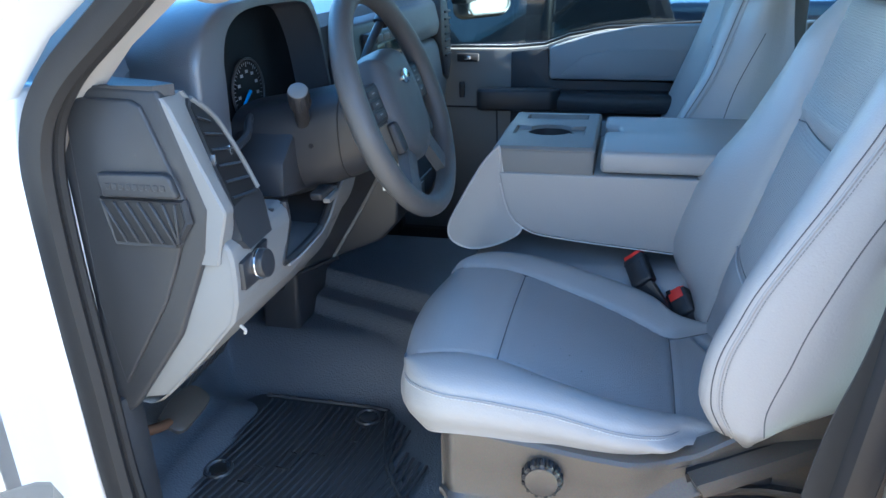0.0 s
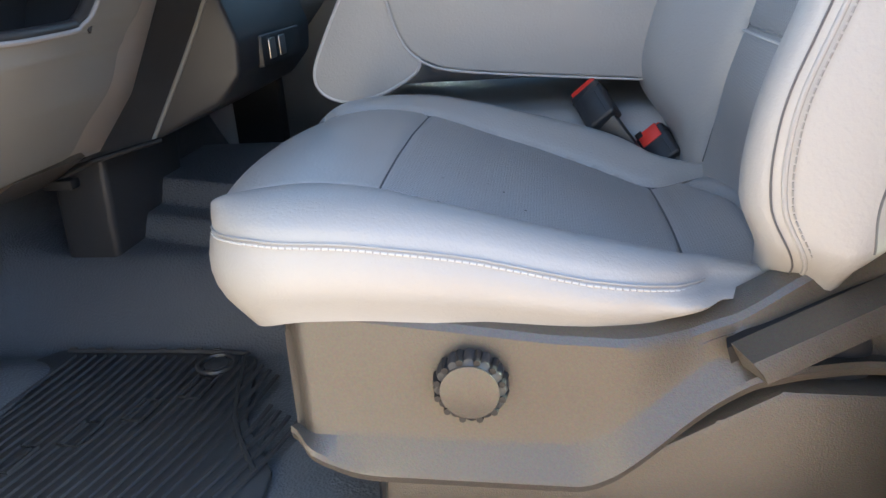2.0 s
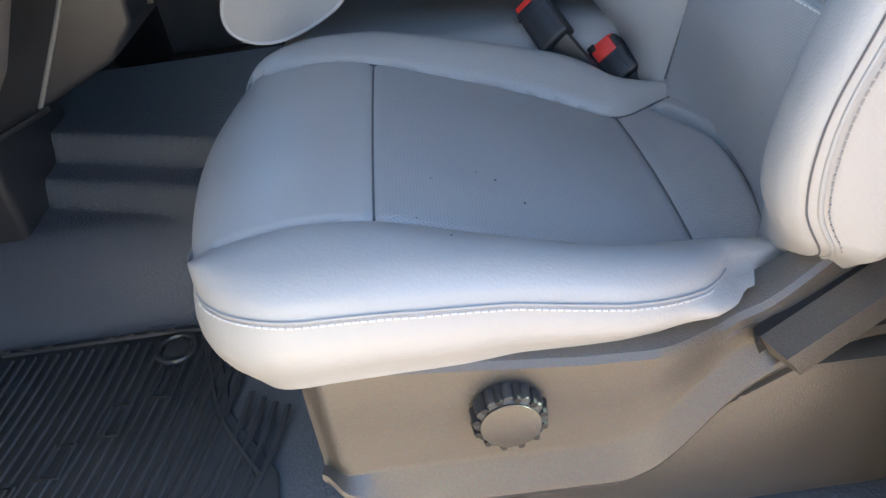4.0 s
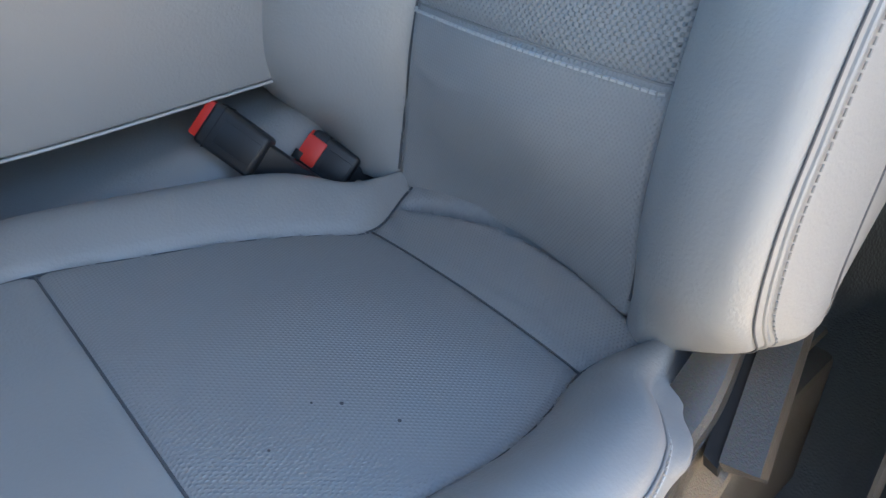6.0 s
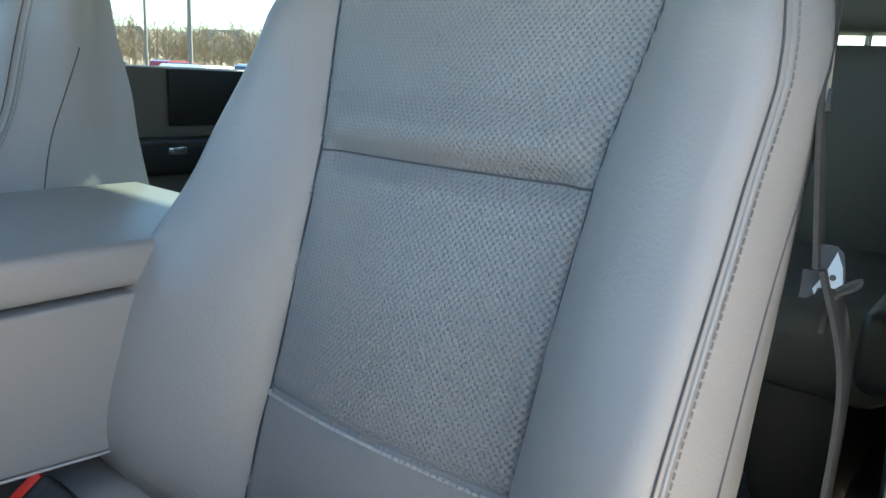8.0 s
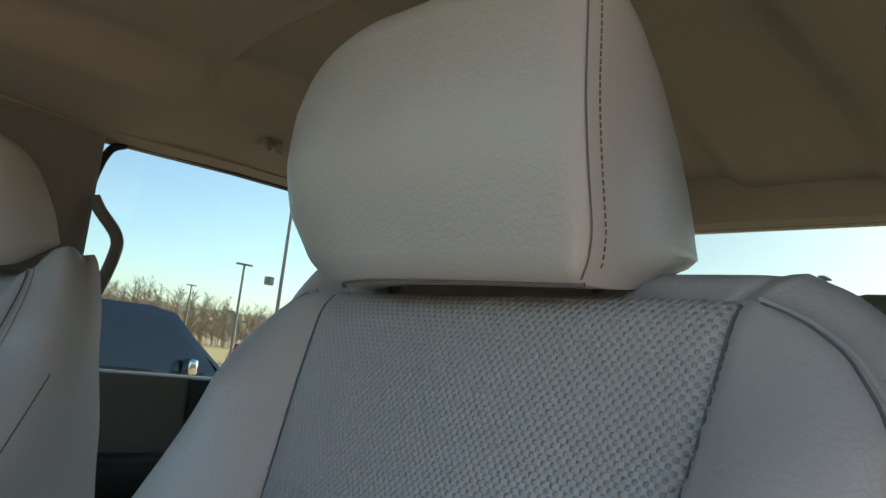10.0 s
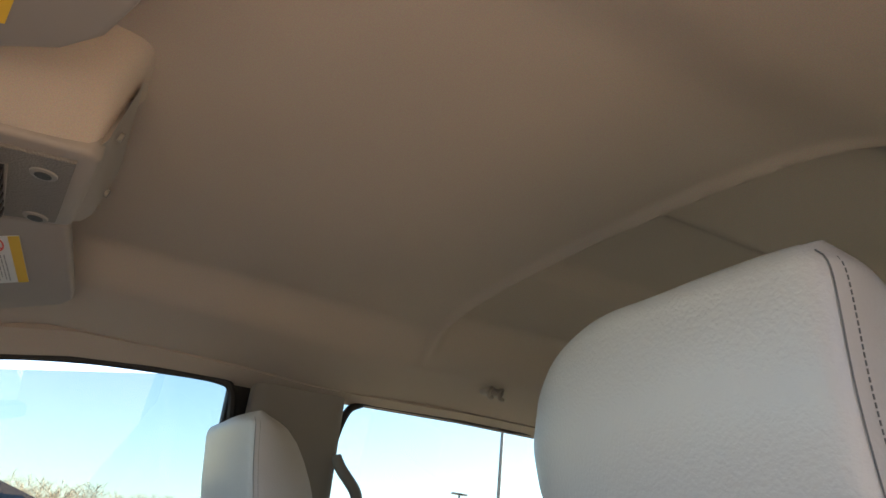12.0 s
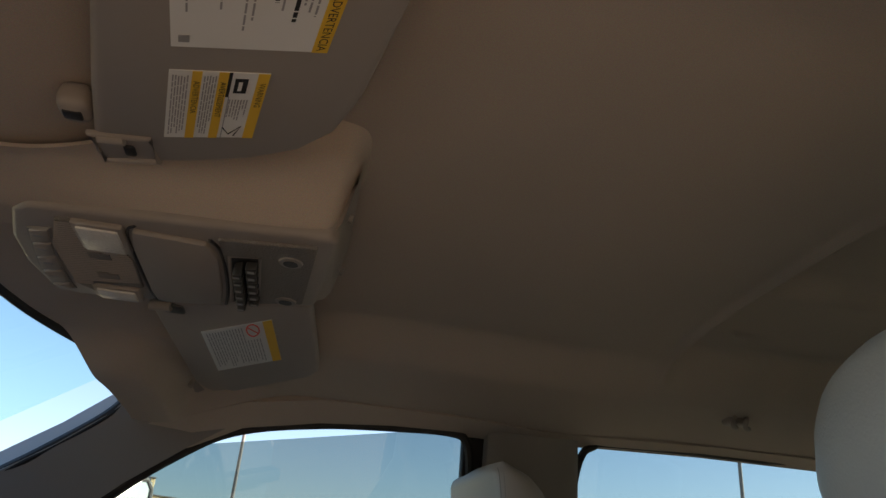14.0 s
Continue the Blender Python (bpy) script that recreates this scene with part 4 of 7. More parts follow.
    for d, r, amp in ((0.0, 0.0285, 0.0), (-0.002, 0.0298, 0.0012), (-0.012, 0.0294, 0.0018), (-0.0165, 0.0280, 0.0014), (-0.018, 0.0245, 0.0), (-0.0185, 0.0240, 0.0), (-0.0175, 0.0225, 0.0), (-0.0175, 0.004, 0.0)):
        rings.append([(0.086 + (r + amp * math.cos(12 * g)) * math.cos(g), ky + d, kz + (r + amp * math.cos(12 * g)) * math.sin(g)) for g in np.linspace(0, 2 * math.pi, 96, endpoint=False)])
    k = part("lumbar_knob", loft(rings), DARKER, seat, "dark scalloped lumbar knob", smooth=35)
    for i in range(12):
        g = 2 * math.pi * (i + 0.5) / 12
        part("scallop", tube([(0.086 + 0.0290 * math.cos(g), ky - 0.004, kz + 0.0290 * math.sin(g)), (0.086 + 0.0274 * math.cos(g), ky - 0.0190, kz + 0.0274 * math.sin(g))], [0.0036, 0.0030], 8), SEAL, k)
    part("knob_face", disc((0.086, ky - 0.0195, kz), (0, -1, 0), 0.0245, 0.0015, 40, 0.0006), SHIELD, k)
    for x, y in ((0.108, -0.544), (0.034, -0.622), (0.060, -0.667), (0.092, -0.535), (0.13, -0.575), (0.05, -0.56)):
        z = cf(y - CYC, x).z
        part("scuff", disc((x, y, z), (0.25, 0, 1), 0.0009 + 0.0005 * (x > 0.1), 0.0004, 7), SEAM, c)
    return seat


driver_seat = front_seat("driver_seat", "grey vinyl driver seat with stitched bolsters, empty")
passenger_seat = copy_thing(driver_seat, Matrix.Translation((-0.015, 0.085, 0)) @ Matrix.Diagonal((1, -1, 1, 1)) @ Matrix.Translation((0.15, CYC, 0)))
tagged(passenger_seat, "grey vinyl passenger seat with stitched bolsters, empty", "seat", "front seats")
passenger_seat.name = "passenger_seat"
for o in [c for c in driver_seat.children if c.name.startswith("headrest")]:
    for q in list(o.children) + [o]:
        bpy.data.objects.remove(q)
headrest(driver_seat, HINN)


def centre_seat():
    c = thing("centre_seat", "folded-down grey vinyl middle seat used as an armrest console", "seat", (0.1, 0, 0))
    part("cushion", rbox((-0.15, -0.20, 0.16), (0.40, 0.20, 0.335), 0.05, 5), VINYL, c, "grey vinyl centre cushion")
    body = [(-0.075, 0.535), (-0.055, 0.455), (-0.02, 0.415), (0.05, 0.398), (0.28, 0.378), (0.42, 0.372), (0.60, 0.38), (0.60, 0.535)]
    body = catmull2(body[:5], 6) + body[5:]
    bk = part("back", prism(body, -0.175, 0.175, "y", 0.016, 4), VINYL, c, "grey vinyl folded backrest")
    nose = catmull2([(-0.075, 0.590), (-0.11, 0.550), (-0.160, 0.465), (-0.187, 0.405), (-0.175, 0.372), (-0.13, 0.360), (-0.07, 0.378), (-0.028, 0.410), (-0.050, 0.455), (-0.068, 0.535), (-0.075, 0.590)], 6)[:-1]
    np_ = part("nose_pad", prism(nose, -0.172, 0.172, "y", 0.014, 4), VINYL, c, "rounded vinyl nose pad with pale piping")
    for y in (-0.173, 0.173):
        part("piping", tube([(x, y * 0.985, z) for x, z in nose], 0.0028, 8, closed=True), PIPING, np_, "pale piping")
        part("piping", tube([(x - 0.002, y, z - 0.002) for x, z in body[2:-2]], 0.0017, 8), PIPING, bk, "pale piping")
    walls = rbox((-0.088, -0.170, 0.515), (-0.074, 0.178, 0.586), 0.005, 2)
    for lo, hi in (((0.104, -0.170, 0.515), (0.118, 0.178, 0.586)), ((-0.088, -0.170, 0.515), (0.118, -0.156, 0.586)), ((-0.088, 0.164, 0.515), (0.118, 0.178, 0.586))):
        walls = join(walls, rbox(lo, hi, 0.005, 2))
    t = part("cup_tray", walls, MID, c, "grey plastic cup holder tray")
    def tray(u, v):
        x, y = -0.088 + 0.206 * u, -0.170 + 0.348 * v
        e = min(u, 1 - u) * 0.206, min(v, 1 - v) * 0.348
        z = 0.590 - 0.006 * (1 - smooth01(min(e), 0.0, 0.006))
        z -= 0.010 * smooth01(0.072 - abs(x - 0.018), 0.0, 0.004) * smooth01(0.026 - abs(y - 0.128), 0.0, 0.004)
        d = math.hypot(x - 0.012, y + 0.012)
        wing = smooth01(0.078 - abs(x - 0.012), 0.0, 0.003) * smooth01(0.012 + 0.40 * abs(x - 0.012) - abs(y + 0.012), 0.0, 0.003)
        z -= max(0.008 * wing, 0.055 * smooth01(0.052 - d, 0.0, 0.004))
        return x, y, z
    part("tray_top", sheet(tray, 104, 174, 0.004), MID, t, "moulded tray face with a recessed slot")
    part("cup_wall", loft([[(0.012 + r * math.cos(g), -0.012 + r * math.sin(g), z) for g in np.linspace(0, 2 * math.pi, 40, endpoint=False)] for r, z in ((0.0515, 0.5825), (0.0480, 0.5825), (0.0455, 0.5375), (0.002, 0.5375))], caps=False), DARKER, t, "black cup holder well")
    part("lid", prism([(0.130, -0.172), (0.52, -0.172), (0.52, 0.178), (0.130, 0.178), (0.130, 0.075), (0.160, 0.065), (0.165, 0.02), (0.130, 0.01)], 0.540, 0.585, "z", 0.010, 3), VINYL, c, "grey vinyl armrest lid with finger notch")


centre_seat()


def rear_bench():
    r = thing("rear_bench", "rear bench seat with headrests, its grey vinyl darkened for shade", "bench seat", (1.3, 0, 0))
    part("cushion", rbox((0.99, -0.76, 0.355), (1.50, 0.76, 0.495), 0.05, 4), REARV, r)
    part("base", rbox((1.06, -0.70, 0.0), (1.5, 0.70, 0.36), 0.02), DARKER, r, "black seat base")
    for a, b in ((-0.74, -0.22), (-0.21, 0.21), (0.22, 0.74)):
        part("backrest", rbox((1.42, a, 0.30), (1.56, b, 0.845), 0.045, 4), REARV, r)
    for y in (-0.50, 0.50):
        h = part("headrest", rbox((1.46, y - 0.13, 0.865), (1.56, y + 0.13, 1.03), 0.035, 4), REARV, r, "headrest in the darkened vinyl")
        for s in (-1, 1):
            part("post", tube([(1.51, y + s * 0.06, 0.83), (1.51, y + s * 0.06, 0.88)], 0.006, 8), CHROME, h)


rear_bench()


def lean_forward(seat, degrees):
    """Sets a seat's backrest more upright about its hinge."""
    hinge = Vector((0.36 - 0.15, 0, 0.26))
    turn = Matrix.Translation(hinge) @ Matrix.Rotation(radians(-degrees), 4, "Y") @ Matrix.Translation(-hinge)
    for o in seat.children:
        if o.name.split(".")[0] in ("backrest", "headrest", "headrest_post"):
            o.matrix_basis = turn @ o.matrix_basis


lean_forward(passenger_seat, 5.5)
for rest in passenger_seat.children:                       # its headrest is thinner than the driver's
    if rest.name.split(".")[0] == "headrest":
        front = min(v.co.x for v in rest.data.vertices)
        rest.matrix_basis = rest.matrix_basis @ Matrix.Translation((front, 0, 0)) @ Matrix.Diagonal((0.64, 1, 1, 1)) @ Matrix.Translation((-front, 0, 0))

# ---- dashboard ----
def dash_top(y):
    return 0.80 + 0.065 * smooth01(y + 0.80, 0.0, 0.16) * smooth01(0.80 - y, 0.0, 0.12)


def dashboard():
    d = thing("dashboard", "two-tone grey and charcoal dashboard with air vents", "dashboard", (-0.55, 0, 0.6))
    secs = []
    for y in np.linspace(-0.805, 0.79, 190):
        t = dash_top(y)
        k = 0.10 * smooth01(y, -0.775, -0.715) * smooth01(-y, 0.22, 0.25)
        secs.append([(-1.00 + 0.03 * (y / 0.8) ** 2, y, 0.30), (-0.99 + 0.03 * (y / 0.8) ** 2, y, t + 0.005), (-0.80, y, t + 0.012), (-0.64, y, t + 0.012), (-0.50 - k, y, t + 0.004), (-0.445 - k, y, t - 0.012), (-0.428 - k, y, t - 0.035),
                     (-0.45 - k, y, 0.66), (-0.47 - k / 2, y, 0.60), (-0.53, y, 0.42), (-0.60, y, 0.30)])
    part("body", loft(secs), DASHPAD, d, "charcoal soft-touch dash body, lightened blue for sky sheen", smooth=35)
    # outer end
    side = [(-0.552, 0.808), (-0.50, 0.814), (-0.404, 0.810), (-0.398, 0.795), (-0.355, 0.652), (-0.368, 0.590), (-0.43, 0.455), (-0.528, 0.325), (-0.56, 0.30), (-0.575, 0.50), (-0.572, 0.74)]
    s = part("end_panel", prism(side, -0.815, -0.785, "y", 0.006, 3), DARK, d, "charcoal dash end panel")
    part("end_cover", prism([(-0.540, 0.800), (-0.440, 0.798), (-0.426, 0.790), (-0.382, 0.662), (-0.382, 0.645), (-0.412, 0.570), (-0.440, 0.510), (-0.535, 0.365), (-0.552, 0.50)], -0.8215, -0.80, "y", 0.004, 3), DARK, s)
    b = part("nameplate", prism([(-0.502, 0.703), (-0.400, 0.705), (-0.393, 0.700), (-0.385, 0.672), (-0.498, 0.670)], -0.834, -0.82, "y", 0.006, 4), DARK, s, "raised nameplate with embossed bars")
    for i in range(9):
        x = -0.489 + 0.0102 * i
        part("embossed_bar", rbox((x, -0.8353, 0.682), (x + 0.0075, -0.8335, 0.6905), 0.0008, 1), DARK, b)
    part("grille_frame", loft([[(x, y, z) for x, z in q] for y, q in ((-0.820, ((-0.512, 0.668), (-0.382, 0.668), (-0.376, 0.635), (-0.402, 0.598), (-0.498, 0.598))), (-0.828, ((-0.508, 0.666), (-0.384, 0.666), (-0.380, 0.636), (-0.404, 0.601), (-0.496, 0.601))),
                                (-0.826, ((-0.502, 0.663), (-0.388, 0.663), (-0.385, 0.637), (-0.406, 0.606), (-0.493, 0.606))))]), DARK, s, smooth=30)
    part("grille_well", prism([(-0.503, 0.664), (-0.387, 0.664), (-0.384, 0.637), (-0.406, 0.605), (-0.494, 0.605)], -0.8275, -0.815, "y", 0.0), SEAL, s, "black grille opening")
    for i in range(7):
        x = -0.506 + i * 0.0185
        x2 = min(x + 0.028, -0.398)
        part("grille_slat", prism([(x, 0.663), (x + 0.0030, 0.663), (x2 + 0.0030, 0.606), (x2, 0.606)], -0.831, -0.822, "y", 0.0008, 1), DARK, s)
    # outboard vent: a pale surround that stands proud beside the end panel, with a dark slatted insert
    right_edge = [(0.572, -0.672), (0.60, -0.664), (0.628, -0.659), (0.641, -0.666), (0.69, -0.679), (0.74, -0.695), (0.765, -0.712), (0.787, -0.744), (0.80, -0.754)]
    lead = [(0.572, -0.352), (0.59, -0.348), (0.648, -0.330), (0.79, -0.391), (0.80, -0.399)]
    joint = [(0.572, -0.378), (0.60, -0.372), (0.649, -0.357), (0.80, -0.424)]

    def vp(y, z, out=0.0):
        return (-0.356 - 0.33 * (z - 0.644) - 0.10 * (y + 0.755) + out, y, z)

    secs = []
    for z in np.linspace(0.572, 0.799, 44):
        yr, xl, xj = soft(z, right_edge, 0.004), soft(z, lead, 0.003), ramp(z, joint)
        yl = -0.790 + 0.012 * smooth01(z, 0.76, 0.80)
        secs.append([(xj - 0.03, -0.806, z), (xj, -0.813, z), (xl - 0.003, -0.813, z), (xl, -0.810, z), (xl - 0.001, yl, z), vp(min(-0.760, yr - 0.012), z, 0.002), vp(yr - 0.010, z, 0.002), vp(yr - 0.006, z, 0.005), vp(yr, z, 0.003), vp(yr + 0.002, z, -0.003), vp(yr + 0.002, z, -0.07)])
    bez = part("vent_bezel", loft(secs), MID, d, "light grey vent surround", smooth=28)
    shape = [(-0.762, 0.780), (-0.754, 0.789), (-0.748, 0.787), (-0.717, 0.762), (-0.701, 0.738), (-0.685, 0.690), (-0.674, 0.645), (-0.664, 0.630), (-0.692, 0.582), (-0.774, 0.584), (-0.785, 0.600), (-0.768, 0.640)]
    fr = part("vent_frame", loft([[vp(y, z, o + 0.005 * (1 - smooth01(z, 0.595, 0.632))) for y, z in shape] for o in (-0.02, 0.0045, 0.006)]), DARK, bez, "charcoal vent insert", smooth=25)
    hole = [(-0.757, 0.777), (-0.752, 0.782), (-0.746, 0.781), (-0.719, 0.756), (-0.705, 0.734), (-0.690, 0.688), (-0.680, 0.645), (-0.759, 0.641)]
    part("vent_well", loft([[vp(y, z, o) for y, z in hole] for o in (0.0, 0.0072)]), SEAL, fr, "black vent opening")
    for i in range(6):
        z = 0.764 - 0.0225 * i
        y1 = ramp(-z, ((-0.781, -0.746), (-0.756, -0.719), (-0.734, -0.705), (-0.688, -0.690), (-0.645, -0.680))) - 0.001
        pts = [Vector(vp(-0.756 + (y1 + 0.756) * q, z - 0.011 * q, 0.004 + 0.002 * math.sin(math.pi * q))) for q in (0, 0.25, 0.5, 0.75, 1)]
        part("vent_slat", tube(pts, 0.0066, 8, flat=0.34), DARK, fr)
    part("light_strip", tube(catmull([vp(-0.750, 0.788, 0.006), vp(-0.718, 0.765, 0.007), vp(-0.699, 0.738, 0.007), vp(-0.683, 0.690, 0.007), vp(-0.673, 0.642, 0.007)], 6), 0.0042, 8), MID, bez)
    tab = part("vent_tab", loft([[(x, y, z) for y, z in ((-0.759, 0.700), (-0.759, 0.713), (-0.704, 0.711), (-0.704, 0.697))] for x in (-0.400, -0.380, -0.374)]), SHIELD, fr, "grey vent tab with chrome ends")
    for y, x in ((-0.762, -0.366), (-0.709, -0.372)):
        part("chrome_end", rbox((x - 0.014, y, 0.699), (x, y + 0.006, 0.714), 0.002, 2), CHROME, tab, "chrome strip")
    part("end_top", loft([[(-0.560, -0.813, z), (-0.408, -0.813, z), (-0.392, -0.790, z), (-0.433, -0.770, z), (-0.488, -0.752, z), (-0.575, -0.728, z)] for z in (0.800, 0.812, 0.8145)]), DARK, s, "charcoal top edge of the end panel")
    # instrument hood
    out = catmull2([(-0.706, 0.70), (-0.699, 0.793), (-0.690, 0.835), (-0.658, 0.875), (-0.609, 0.898), (-0.55, 0.906), (-0.42, 0.909), (-0.32, 0.905), (-0.268, 0.888), (-0.235, 0.83), (-0.205, 0.72)], 6)
    inn = catmull2([(-0.628, 0.70), (-0.623, 0.784), (-0.620, 0.826), (-0.602, 0.862), (-0.561, 0.884), (-0.50, 0.892), (-0.40, 0.892), (-0.32, 0.888), (-0.285, 0.868), (-0.250, 0.81), (-0.222, 0.70)], 6)
    rings = []
    for x, g, dz in ((-0.78, 0.030, -0.045), (-0.68, 0.018, -0.022), (-0.58, 0.010, -0.008), (-0.48, 0.003, 0.0), (-0.432, 0.0, 0.0), (-0.420, 0.003, -0.002), (-0.414, 0.010, -0.006)):
        o = [(x, y + (g if y < -0.45 else -g), z + dz) for y, z in out]
        i = [(x, y + (0.012 if x < -0.45 else 0) * (1 if y < -0.45 else -1), z + dz * 0.5 - (0.008 if x < -0.45 else 0)) for y, z in inn]
        rings.append(o + i[::-1])
    part("instrument_hood", loft(rings), DASHPAD, d, "charcoal hood over the instruments, lightened blue for sky sheen", smooth=50)
    cl = part("instrument_panel", prism([(-0.64, 0.60), (-0.632, 0.79), (-0.605, 0.862), (-0.50, 0.89), (-0.345, 0.89), (-0.275, 0.868), (-0.240, 0.79), (-0.225, 0.60)], -0.505, -0.480, "x", 0.002), DIAL, d, "dark instrument cluster")
    for y in (-0.447,):
        g = part("gauge", disc((-0.482, y, 0.744), (1, 0, 0.1), 0.056, 0.006, 48, 0.001), DIAL, cl, "round gauge with white ticks and a blue needle")
        part("gauge_ring", tube([(-0.474, y - 0.056 * math.cos(a), 0.744 + 0.056 * math.sin(a)) for a in np.linspace(0, 2 * math.pi, 48, endpoint=False)], 0.0022, 6, closed=True), DARK, g)
        for k in range(33):
            a = radians(225 - 270 * k / 32)
            r0, r1 = (0.042 if k % 4 == 0 else 0.046), 0.0500
            part("tick", tube([(-0.4745, y - r0 * math.cos(a), 0.744 + r0 * math.sin(a)), (-0.4745, y - r1 * math.cos(a), 0.744 + r1 * math.sin(a))], 0.0006, 4), GREYINK, g)
            if k % 4 == 0:
                c = Vector((-0.4745, y - 0.034 * math.cos(a), 0.744 + 0.034 * math.sin(a)))
                part("numeral_bar", rbox((c.x - 0.0006, c.y - 0.0038, c.z - 0.0026), (c.x + 0.0006, c.y + 0.0038, c.z + 0.0026), 0.0), GREYINK, g)
        a = radians(225 if y < -0.45 else 215)
        part("needle", tube([(-0.471, y, 0.744), (-0.471, y + 0.046 * math.cos(a), 0.744 + 0.046 * math.sin(a))], [0.0035, 0.0018], 6), BLUENEEDLE, g, "blue gauge needle")
    part("cluster_lip", tube(catmull([(-0.40, -0.665, 0.690), (-0.405, -0.60, 0.700), (-0.43, -0.54, 0.712), (-0.45, -0.47, 0.712), (-0.45, -0.40, 0.705)], 8), 0.007, 8), DARK, d, "rounded shelf edge under the instruments")
    # lower knee panel, with an open pocket
    front = [(0.606, -0.42), (0.605, -0.352), (0.600, -0.342), (0.592, -0.336), (0.575, -0.333), (0.545, -0.333), (0.510, -0.336), (0.480, -0.346), (0.420, -0.400), (0.345, -0.475), (0.333, -0.489), (0.326, -0.505), (0.330, -0.530)]
    right = [(0.327, -0.34), (0.38, -0.36), (0.48, -0.35), (0.537, -0.335), (0.577, -0.311), (0.605, -0.30)]
    mouth = [(-0.621, 0.620), (-0.6222, 0.603), (-0.627, 0.569), (-0.656, 0.522), (-0.654, 0.514), (-0.644, 0.510), (-0.592, 0.508), (-0.500, 0.509), (-0.483, 0.513), (-0.465, 0.525), (-0.43, 0.559), (-0.393, 0.578), (-0.352, 0.588), (-0.338, 0.594), (-0.33, 0.620)]

    def inside(y, z):
        hit = False
        for (y0, z0), (y1, z1) in zip(mouth, mouth[1:] + mouth[:1]):
            if (z0 > z) != (z1 > z) and y < y0 + (z - z0) / (z1 - z0) * (y1 - y0):
                hit = not hit
        return hit

    def dent(y, z):
        return -0.025 * math.exp(-((z - 0.48) / 0.04) ** 2) * smooth01(y, -0.62, -0.36)

    path = []
    for (z0, x0), (z1, x1) in zip(front, front[1:]):
        m = max(2, int(math.hypot(x1 - x0, z1 - z0) / 0.003))
        path += [(x0 + (x1 - x0) * i / m, z0 + (z1 - z0) * i / m) for i in range(m)]
    path.append((-0.530, 0.330))

    def knee_at(u, v):
        x, z = path[round(u * (len(path) - 1))]
        yr = soft(z, right, 0.01)
        y = -0.806 + (yr + 0.806) * v
        edge = min((1 - v) * (yr + 0.806), v * (yr + 0.806))
        r = 0.006
        inset = r - math.sqrt(max(0.0, r * r - (r - edge) ** 2)) if edge < r else 0.0
        return x + dent(y, z) - inset, y, z

    bm = sheet(knee_at, len(path) - 1, 150)
    bmesh.ops.delete(bm, geom=[f for f in bm.faces if f.calc_center_median().z > 0.486 and f.calc_center_median().x > -0.41 and inside(f.calc_center_median().y, f.calc_center_median().z)], context="FACES")
    k = part("knee_panel", bm, MID, d, "light grey knee panel", smooth=40)
    rim = [(-0.334 + dent(y, z) - 0.0005 - 0.004 * smooth01(z, 0.585, 0.60), y, z) for y, z in mouth if z < 0.605]
    rec = part("pocket", tube(catmull([(x - 0.004, y, z) for x, y, z in rim], 6), 0.0066, 10), DARKER, k, "black open storage pocket")
    # Pale tube standing in for the light caught along the pocket lip.
    part("pocket_edge", tube(catmull([(x + 0.0005, y + 0.006 * (y > -0.48), z - 0.005) for x, y, z in rim[4:]], 6), 0.0030, 8), PADGREY, k, "pale bead drawn as a lit edge")
    part("pocket_shelf", rbox((-0.435, -0.652, 0.498), (-0.352, -0.445, 0.505), 0.002), MID, rec, "grey pocket floor")
    part("pocket_back", rbox((-0.440, -0.665, 0.498), (-0.432, -0.330, 0.606), 0.001), DARKER, rec)
    part("pocket_side", rbox((-0.436, -0.664, 0.500), (-0.342, -0.656, 0.604), 0.001), DARKER, rec)
    part("pocket_side", loft([[(-0.436, -0.452, 0.500), (-0.350, -0.456, 0.502), (-0.350, -0.452, 0.498), (-0.436, -0.448, 0.496)], [(-0.436, -0.415, 0.562), (-0.345, -0.420, 0.562), (-0.345, -0.416, 0.558), (-0.436, -0.411, 0.558)], [(-0.436, -0.330, 0.590), (-0.345, -0.335, 0.592), (-0.345, -0.331, 0.588), (-0.436, -0.326, 0.586)]]), DARKER, rec)
    part("knee_end", prism([(-0.345, 0.600), (-0.338, 0.590), (-0.336, 0.545), (-0.340, 0.508), (-0.350, 0.478), (-0.403, 0.419), (-0.478, 0.344), (-0.530, 0.333), (-0.49, 0.42), (-0.44, 0.600)], -0.805, -0.668, "y", 0.003, 2), MID, k)
    strip = [(0.600, -0.331), (0.506, -0.379), (0.401, -0.435), (0.317, -0.506), (0.300, -0.540)]
    rows = []
    for z in np.linspace(0.318, 0.605, 40):
        yl, xl = soft(z, right, 0.01), ramp(-z, [(-q, w) for q, w in front[1:-1]])
        xl += dent(yl, z) - 0.007
        xr = ramp(-z, [(-q, w) for q, w in strip])
        rows.append([(xl - 0.03, yl - 0.01, z), (xl, yl - 0.004, z), (xl + 0.001, yl + 0.004, z), (xr + 0.003, -0.256, z), (xr, -0.250, z), (xr - 0.04, -0.250, z)])
    part("column_side_strip", loft(rows), CONSOLE, d, "warm grey strip beside the knee panel", smooth=40)
    rows = []
    for z in np.linspace(0.300, 0.62, 30):
        xr = ramp(-z, [(-q, w) for q, w in strip]) - 0.006
        xm = ramp(-z, ((-0.60, -0.300), (-0.531, -0.333), (-0.482, -0.36), (-0.427, -0.393), (-0.36, -0.435), (-0.314, -0.464), (-0.30, -0.478))) - 0.002
        rows.append([(xr - 0.05, -0.256, z), (xr, -0.256, z), ((xr + xm) / 2 - 0.004, -0.205, z), (xm, -0.164, z), (xm - 0.05, -0.164, z)])
    fill = part("column_side_panel", loft(rows), DARK, d, "charcoal panel between the column and the centre stack", smooth=40)
